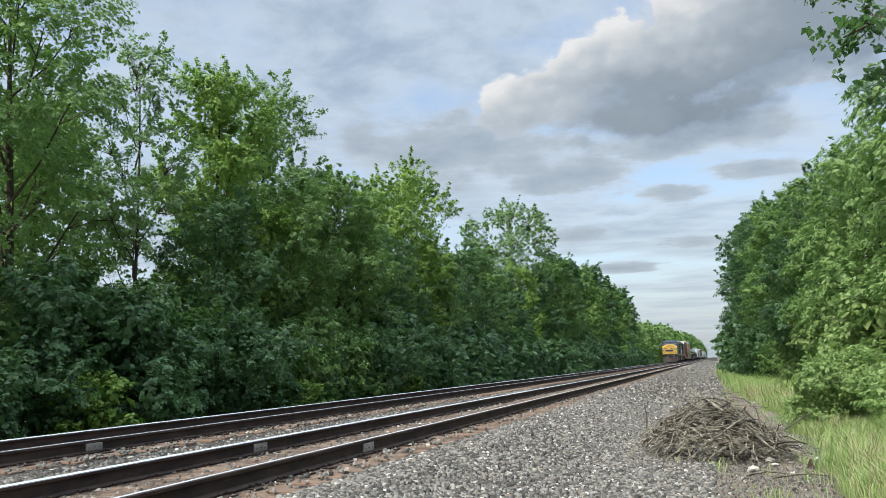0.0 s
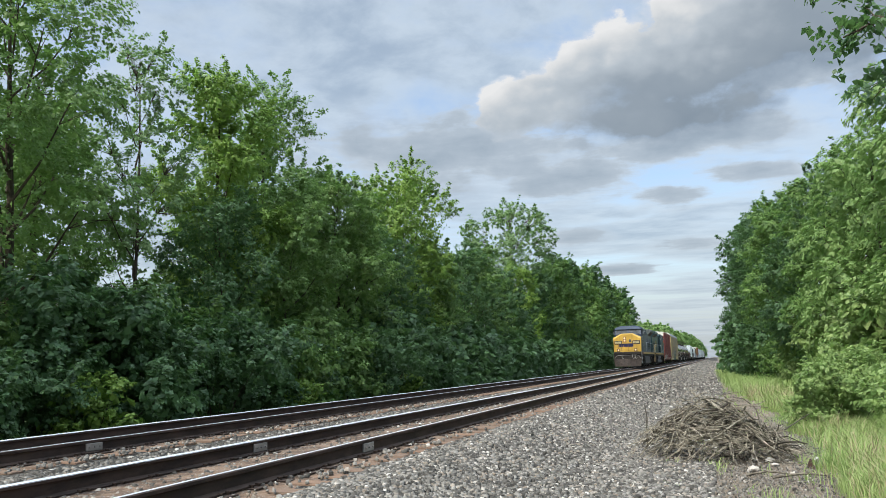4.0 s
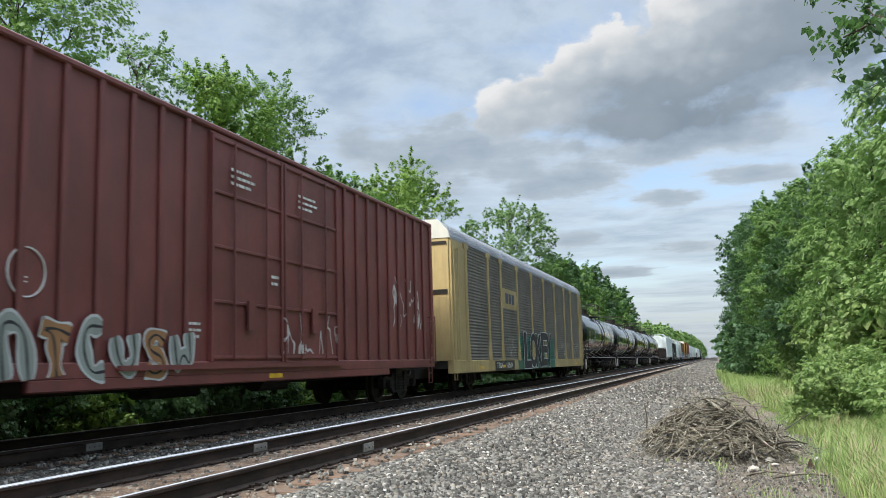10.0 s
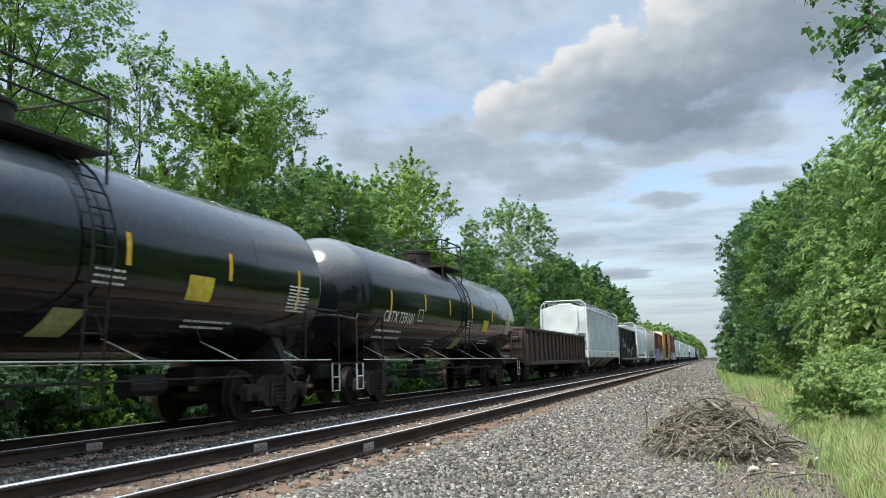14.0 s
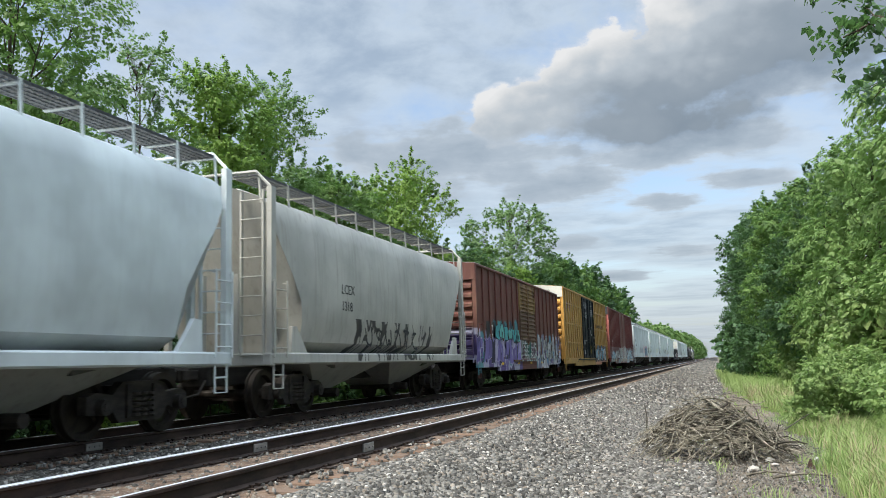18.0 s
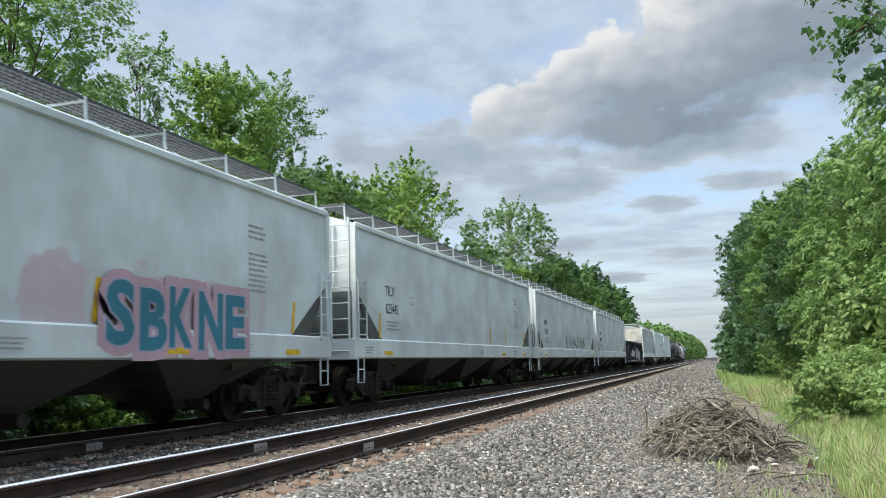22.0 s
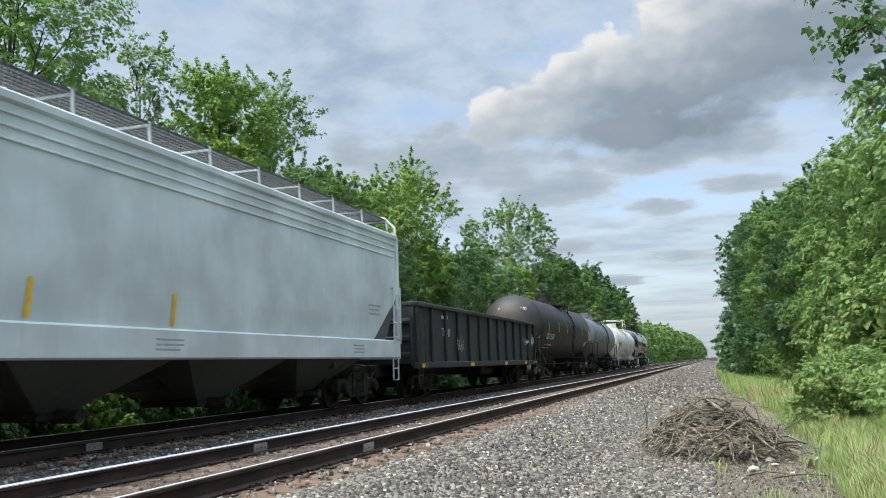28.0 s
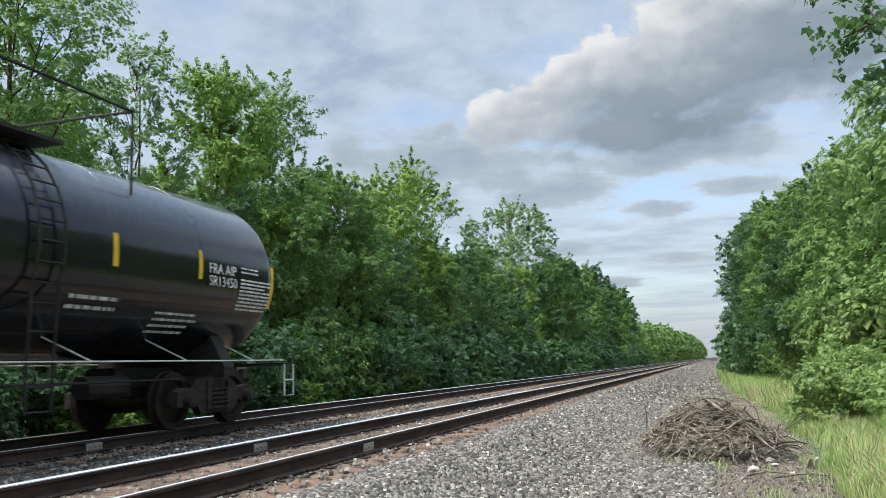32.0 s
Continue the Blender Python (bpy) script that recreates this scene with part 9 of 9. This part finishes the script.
    # last four tank wagons
    t = tank(25, "tank_wagon", "matt charcoal tank wagon with white lettering", LEN[25], 1.52, 2.62, M_TANK_MATT, M_UNDER)
    shell_words(t, "CBTX 725730", 0.42, M_WHITE, -7.2, 2.0, 1.52, 2.62, squeeze=0.85)
    g = Geo()
    shell_lines(g, 1.52, 2.62, -6.9, -4.9, 1.58, 2, 0.05, 0.14, 1), shell_lines(g, 1.52, 2.62, 6.5, 7.0, 2.82, 1, 0.035, 0.1, 2), shell_lines(g, 1.52, 2.62, 6.95, 8.05, 2.16, 9, 0.034, 0.062, 3)
    tagged(part("lettering", g, M_WHITE, t), kind="stuff")
    part("placard", on_shell(Geo(), 1.52, 2.62, 5.55, 6.25, 1.8, 2.05), M_SIGN, t)
    letters("CBTX 725730", 0.24, M_WHITE, t, -LEN[25] / 2 + 0.95, 3.35, -0.6, facing="end")
    T.append(t)
    t = tank(26, "tank_wagon", "weathered grey tank wagon with stained front and faded gold letters", LEN[26], 1.46, 2.50, M_TANK_GREY, M_UNDER, long_cage=True)
    part("lettering", on_shell(on_shell(on_shell(Geo(), 1.46, 2.5, -4.5, -3.4, 2.05, 2.32), 1.46, 2.5, -3.2, -2.3, 2.05, 2.32), 1.46, 2.5, 2.0, 2.9, 2.2, 2.6), plain("faded_gold", (0.22, 0.18, 0.10), 0.6), t)
    T.append(t)
    t = tank(27, "tank_wagon", "stained white tank wagon with rust marks and white railings", LEN[27], 1.40, 2.38, M_TANK_WHITE, M_RAILWHITE, None, M_RAILWHITE, saddle_mat=M_RAILWHITE, yo=-0.35, mark_mat=plain("brown_orange_mark", (0.30, 0.15, 0.04), 0.5))
    shell_words(t, "TILX 270475", 0.44, M_BLACK, -7.5, 2.05, 1.40, 2.38, squeeze=0.9)
    g = Geo()
    for q in range(9):
        on_shell(g, 1.40, 2.38, 6.7, 7.7, 2.06 + q * 0.06, 2.10 + q * 0.06)
    for q in range(3):
        shell_lines(g, 1.40, 2.38, -1.9, -0.6, 1.62 + q * 0.1, 1, 0.036, 0.1, q)
    tagged(part("lettering", g, M_BLACK, t), kind="stuff")
    part("placard", on_shell(Geo(), 1.40, 2.38, 4.1, 4.8, 2.1, 2.42), M_SIGN, t)
    T.append(t)
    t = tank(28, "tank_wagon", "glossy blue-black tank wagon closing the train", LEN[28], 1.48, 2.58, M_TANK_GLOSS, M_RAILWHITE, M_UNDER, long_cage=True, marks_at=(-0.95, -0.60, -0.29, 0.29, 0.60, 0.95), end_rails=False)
    shell_words(t, "GATX 2764", 0.40, M_WHITE, -4.7, 1.98, 1.48, 2.58, squeeze=0.85)
    letters("GATX 2764", 0.24, M_WHITE, t, -LEN[28] / 2 + 0.98, 2.95, -0.55, facing="end")
    g = Geo()
    shell_lines(g, 1.48, 2.58, -4.7, -2.6, 1.62, 2, 0.05, 0.13, 1), shell_lines(g, 1.48, 2.58, -1.6, -0.8, 1.72, 3, 0.035, 0.09, 2)
    shell_lines(g, 1.48, 2.58, 1.2, 2.4, 1.78, 2, 0.05, 0.13, 3), shell_lines(g, 1.48, 2.58, 3.1, 4.3, 1.52, 4, 0.036, 0.09, 4), shell_lines(g, 1.48, 2.58, 5.2, 6.3, 1.95, 9, 0.034, 0.062, 5), shell_lines(g, 1.48, 2.58, 5.2, 5.8, 2.58, 2, 0.03, 0.07, 6)
    tagged(part("lettering", g, M_WHITE, t), kind="stuff")
    shell_words(t, "FRA AIP\nSR13450", 0.24, M_WHITE, 4.2, 2.5, 1.48, 2.58)
    T.append(t)
    # chalk and spray paint
    for k, (y0, y1, z0, z1) in enumerate(((-3.6, -2.75, 1.70, 2.45), (-2.45, -1.30, 1.32, 2.25), (-1.0, 0.75, 1.32, 2.05), (1.55, 2.35, 1.25, 2.15), (2.7, 3.5, 1.65, 2.15))):
        scribble(T[10], HALF - 0.003, y0, y1, z0, z1, S_WHITE, k + 2, 5)
    throw_up(T[20], HALF + 0.004, -3.9, -0.95, 1.02, 1.98, 6, 0.19, (S_WHITE, S_MIST), S_BLACK, None, 2)
    throw_up(T[20], HALF + 0.004, 0.1, 5.2, 0.72, 2.10, 6, 0.24, (S_WHITE, S_MIST), S_RED, S_PINK, 4)
    scribble(T[20], HALF + 0.004, -5.3, -4.5, 0.95, 1.75, S_WHITE, 7, 4), scribble(T[20], HALF + 0.008, -4.0, -0.9, 0.70, 0.90, S_WHITE, 9, 8, 0.014)
    scribble(T[24], HALF + 0.004, 5.5, 6.6, 1.55, 1.95, S_WHITE, 3, 4), scribble(T[24], HALF + 0.004, 7.0, 7.6, 1.55, 2.15, S_WHITE, 5, 3, 0.03), scribble(T[24], HALF + 0.004, -4.5, -3.6, 1.2, 1.8, S_MIST, 6, 4)
    fat_letters("LOKEY", T[3], HALF + 0.037, -3.25, 2.9, 0.80, 2.10, S_BLACK, S_WHITE, None, 4, rim=0.056)
    fat_letters("SBKNE", T[16], HALF + 0.017, 2.75, 6.45, 1.20, 2.22, S_TEAL, S_LILAC, S_PINK, 2, rim=0.06)
    shards(T[14], HALF + 0.010, 2.7, 8.3, 0.74, 2.0, 16, 0.8, (S_BLACK, S_BLUE, S_BLACK), S_PINK, 8)
    throw_up(T[14], HALF + 0.018, 2.75, 8.1, 0.80, 1.95, 6, 0.17, (S_SKY, S_ICE, S_SKY, S_BLUE), S_BLACK, S_WHITE, 5)
    shards(T[14], HALF + 0.026, 3.0, 7.9, 0.85, 1.75, 12, 0.35, (S_SKY, S_ICE, S_OCHRE, S_SKY), S_WHITE, 11)
    throw_up(T[15], HALF + 0.012, -8.85, -5.6, 0.88, 1.66, 4, 0.13, (S_SKY, S_ICE), S_BLUE, S_WHITE, 2)
    throw_up(T[15], HALF + 0.012, -5.5, -2.2, 0.88, 1.95, 4, 0.15, (S_WHITE, S_MIST), S_BLACK, None, 5)
    shards(T[15], HALF + 0.008, 2.9, 8.8, 0.85, 1.85, 16, 0.6, (S_ICE, S_SKY, S_MIST, S_WHITE), S_BLUE, 4)
    throw_up(T[15], HALF + 0.016, 2.9, 8.6, 0.86, 1.98, 7, 0.085, (S_WHITE, S_ICE), S_NIGHT, None, 1)
    throw_up(T[2], HALF + 0.012, -6.5, -2.5, 0.74, 1.72, 6, 0.12, (S_MIST, S_OCHRE, S_MIST), S_WHITE, S_BLACK, 4)
    throw_up(T[2], HALF + 0.012, -9.0, -6.6, 0.74, 1.60, 3, 0.13, (S_MIST,), S_WHITE, None, 0)
    shards(T[13], HALF + 0.008, -8.1, -1.3, 0.80, 1.95, 30, 0.75, (S_PURPLE, S_VIOLET, S_PURPLE, S_NIGHT, S_VIOLET, S_LILAC), S_LILAC, 1)
    throw_up(T[13], HALF + 0.016, -5.6, -1.35, 1.68, 2.45, 6, 0.15, (S_AQUA, S_MINT), S_NIGHT, None, 2)
    throw_up(T[13], HALF + 0.012, 2.1, 7.4, 0.90, 2.15, 8, 0.095, (S_WHITE, S_MIST), S_NIGHT, None, 3)
    shards(T[13], HALF + 0.008, 2.0, 8.4, 0.80, 1.5, 14, 0.5, (S_PURPLE, S_BLUE, S_MIST, S_NIGHT), S_ICE, 5)
    throw_up(T[12], HALF - 0.008, -2.0, 1.8, 1.28, 1.90, 6, 0.030, (S_BLACK,), S_BLACK, None, 1)
    return T


M_DARKTAN = plain("dark_tan_lettering", (0.07, 0.04, 0.02), 0.6)
TRAIN = build_train()
# ================= small things beside the track =================
def stick_material():
    t = Tree("dead_wood")
    co = t.coords()
    rnd = t.node("ShaderNodeObjectInfo").outputs["Random"]
    n = t.noise(t.mapping(co, (20, 20, 20)), 1.0, 5.0, 0.6)
    c = t.mix(t.smooth(n, 0.3, 0.7), (0.075, 0.066, 0.051), (0.40, 0.365, 0.290))
    c = t.mix(t.math("MULTIPLY", rnd, 0.95), c, (0.030, 0.025, 0.020))
    return t.done(t.principled(c, 0.9, 0.0, None, 0.2))


M_STICK = stick_material()


def brush_pile(cx, cy, rx, ry, h, z0):
    """A dome of dead branches, thin twigs tangled between them, ends sticking out."""
    pile = thing("brush_pile", "heap of dead grey-brown branches on the dirt", "brush pile")
    rng = random.Random(8)
    rest = Geo()
    for i in range(640):
        a = rng.uniform(0, 2 * math.pi)
        q = math.sqrt(rng.random()) * 0.90
        px, py = q * math.cos(a), q * math.sin(a)
        top = (1 - q * q) * (1.0 - 0.25 * px)
        lift = top * (rng.uniform(0.55, 1.10) if i < 420 else rng.uniform(0.1, 0.9))
        p = Vector((cx + px * rx, cy + py * ry, z0 + 0.03 + lift * h))
        down = Vector((px * rx, py * ry, 0))
        down = down.normalized() if down.length > 0.05 else Vector((1, 0, 0))
        across = Vector((-down.y, down.x, 0))
        d = (down * rng.uniform(-0.3, 1.0) + across * rng.uniform(-1.3, 1.3) + Vector((rng.uniform(-0.5, 0.7), rng.uniform(-0.4, 0.4), 0))).normalized()
        d.z = -2 * q * h / max(rx, ry) * rng.uniform(0.5, 1.1) * d.dot(down) + rng.uniform(-0.30, 0.42)
        ln = rng.uniform(0.30, 0.85) if i % 9 else rng.uniform(0.8, 1.3)
        r = rng.uniform(0.006, 0.012) if i % 6 else rng.uniform(0.013, 0.021)
        pts = []
        bend = Vector((rng.uniform(-1, 1), rng.uniform(-1, 1), rng.uniform(-0.4, 0.9))) * 0.13 * ln
        for k in range(6):
            s = k / 5 - 0.5
            w = p + d * (s * ln) + bend * (1 - 4 * s * s) + Vector((rng.uniform(-1, 1), rng.uniform(-1, 1), rng.uniform(-1, 1))) * 0.014
            w.z = max(w.z, z0 + 0.01)
            pts.append(w)
        if i < 298:
            part("branch", Geo().tube(pts, r, 5, r * 0.5), M_STICK, pile)
        else:
            rest.tube(pts, r * 0.85, 4, r * 0.4)
    tagged(part("brushwood", rest, M_STICK, pile, "thin dead twigs"), kind="stuff")
    return pile


brush_pile(-0.10, 13.9, 1.18, 0.9, 0.80, -0.60)


def lone_stick(name, label, pts, r):
    ob = new(name, Geo().tube(pts, r, 5, r * 0.5).mesh(name, 50))
    ob.data.materials.append(M_STICK)
    return tagged(ob, label, "stick")


lone_stick("stick", "thin dead stem standing upright in the gravel", [(-1.24, 15.6, -0.63), (-1.25, 15.6, -0.35), (-1.23, 15.6, -0.1), (-1.26, 15.6, 0.12)], 0.017)
lone_stick("stick", "long dead stick leaning from the brush heap", [(0.55, 14.4, -0.45), (0.95, 15.2, -0.30), (1.45, 16.4, -0.12)], 0.014)
rng_s = random.Random(2)
for x, y, l in ((-1.33, 47.0, 1.2), (-1.2, 43.0, 0.8), (-1.1, 40.0, 0.9), (-0.6, 52.0, 1.0), (-0.2, 60.0, 1.1), (-0.4, 34.0, 0.7), (0.2, 30.0, 0.8), (-0.1, 25.0, 0.6), (0.9, 11.6, 0.7), (0.5, 11.8, 0.5)):
    a = rng_s.uniform(-0.6, 0.6)
    lone_stick("stick", "short dead stick lying on the gravel", [(x - l / 2 * math.cos(a), y - l / 2 * math.sin(a), -0.575), (x, y, -0.53), (x + l / 2 * math.cos(a), y + l / 2 * math.sin(a), -0.56)], 0.02)


def rubble(name, label, cat, x, y, size, mat, seed, flat=0.5):
    bm = bmesh.new()
    bmesh.ops.create_icosphere(bm, subdivisions=2, radius=size / 2)
    for v in bm.verts:
        k = 1 + 0.35 * noise.noise(v.co * (3 / size) + Vector((seed, 0, 0)))
        v.co = Vector((v.co.x * k, v.co.y * k * 0.8, v.co.z * k * flat))
    me = bpy.data.meshes.new(name)
    bm.to_mesh(me)
    bm.free()
    me.materials.append(mat)
    ob = new(name, me)
    ob.location = (x, y, ground_z(x, y) + size * flat * 0.30)
    return tagged(ob, label, cat)


M_PALESTONE = plain("pale_stone", (0.42, 0.39, 0.35), 0.85)
M_PAPER = plain("dirty_paper", (0.50, 0.49, 0.46), 0.8)
M_BROWNSTONE = plain("dark_brown_wood", (0.055, 0.030, 0.022), 0.8)
rubble("stone", "pale flat stone lying in the dirt", "stone", 0.36, 12.4, 0.15, M_PALESTONE, 1.0, 0.55)
rubble("stone", "pale chipped stone near the brush heap", "stone", 0.66, 13.0, 0.10, M_PALESTONE, 2.0, 0.5)
rubble("stone", "small pale stone beside the dirt path", "stone", 0.83, 12.1, 0.10, M_PALESTONE, 3.0, 0.4)
rubble("litter", "crumpled dirty white litter under the branches", "litter", 0.62, 13.4, 0.13, M_PAPER, 4.0, 0.6)
rubble("litter", "small torn scrap of pale litter", "litter", 0.42, 13.6, 0.09, M_PAPER, 5.0, 0.5)
ob = new("wood_chunk", Geo().loft([[(1.06, 12.9, -0.63), (1.16, 12.9, -0.63), (1.17, 12.98, -0.63), (1.06, 12.98, -0.63)], [(1.11, 12.92, -0.50), (1.125, 12.92, -0.50), (1.125, 12.94, -0.50), (1.11, 12.94, -0.50)]]).mesh("wood_chunk"))
ob.data.materials.append(M_BROWNSTONE)
tagged(ob, "dark brown wedge of wood standing in the dirt", "wood")
g = Geo().cyl((1.24, 13.10, -0.575), (1.235, 13.13, -0.565), 0.065, n=20)
ob = new("lid", g.mesh("lid", 40))
ob.data.materials.append(M_PAPER)
ob.matrix_basis = Matrix.Translation((0, 0, 0.01))
tagged(ob, "round pale plastic lid lying against the soil", "lid")


def overhang():
    """A broad-leaved tree beside the camera whose limb hangs over the path."""
    rng = np.random.default_rng(77)
    tree = thing("tree", "broad-leaved tree with heart-shaped leaves on an overhanging limb", "tree", "trees along the railway")
    g = Geo()
    g.tube([(5.0, 9.6, -0.9), (4.9, 9.7, 1.5), (4.7, 9.9, 4.0), (4.5, 10.2, 7.5)], 0.17, 8, 0.06)
    limbs = (((4.72, 9.9, 3.8), (3.7, 10.8, 5.0), (2.7, 11.6, 5.25), (1.9, 12.2, 5.1)), ((4.6, 10.0, 5.0), (3.8, 11.4, 5.9), (2.9, 12.2, 6.15), (2.1, 12.6, 5.9)), ((4.72, 9.9, 4.2), (4.0, 11.2, 4.6), (3.2, 12.4, 4.75), (2.5, 13.0, 4.6)))
    cl = []
    for l in limbs:
        g.tube(l, 0.045, 6, 0.012)
        pts = [Vector(p) for p in l]
        for i in range(30):
            q = rng.uniform(0.7, 2.98)
            k = min(2, int(q))
            p = pts[k].lerp(pts[k + 1], q - k)
            e = p + Vector((rng.uniform(-0.55, 0.35), rng.uniform(-0.5, 0.5), rng.uniform(-0.30, 0.30)))
            g.tube([p, p.lerp(e, 0.5) + Vector((0, 0, 0.05)), e], 0.010, 4, 0.004)
            cl.append(tuple(e))
    part("trunk", g, M_BARK, tree, "", 50)
    c = np.array(cl)
    d = rng.normal(0, 1, (len(c), 3))
    d[:, 2] *= 0.3
    d /= np.linalg.norm(d, axis=1)[:, None]
    v, f = leaf_cloud(c, d, 0.20, 22, 0.115, rng, 0.45, 0.9, 0.82, True)
    part("crown", raw_mesh("crown", v, f, M_LEAF_DARK), None, tree)
    return tree


overhang()
# ================= what moves =================
def run_in(t):
    """How far the train has come since 19 s, in metres."""
    u = (t - 19.0) / 12.0
    return 272.035 * u + 0.806 * u * u


def motions():
    times = [0.0, 0.2] + [float(i) for i in range(1, 32)] + [31.8, 32.0]
    for i, w in enumerate(TRAIN):
        mid = (JOINTS[i] + JOINTS[i + 1]) / 2
        walk(w, [(t, pose(FAR, mid - run_in(t), 0.0)) for t in times])
    # wheels turn while their wagon passes the camera
    for ob, i in WHEELS:
        mid = (JOINTS[i] + JOINTS[i + 1]) / 2 + ob.parent.location.y + ob.location.y
        at = ob.location.copy()
        t0 = max(0.0, min(31.0, 19.0 + (mid - 30.0) / 22.67))
        t1 = min(32.0, t0 + 1.25)
        f0, f1 = frame(t0), frame(t1)
        rows = []
        for f in range(f0, f1 + 1):
            t = (f - 1) / FPS
            rows.append((t, Matrix.Translation(at) @ Matrix.Rotation(run_in(t) / 0.49, 4, "X")))
        if f0 > 1:
            rows.insert(0, (0.0, rows[0][1]))
        if f1 < frame(32.0):
            rows.append((32.0, rows[-1][1]))
        walk(ob, rows)
    # the clouds drift
    walk(cloud_band, [(t, pose(0, 0, 0, -0.95 * (t - 16) / 32, 0.0, 1.0 * (t - 16) / 32)) for t in (0.0, 16.0, 32.0)])


motions()
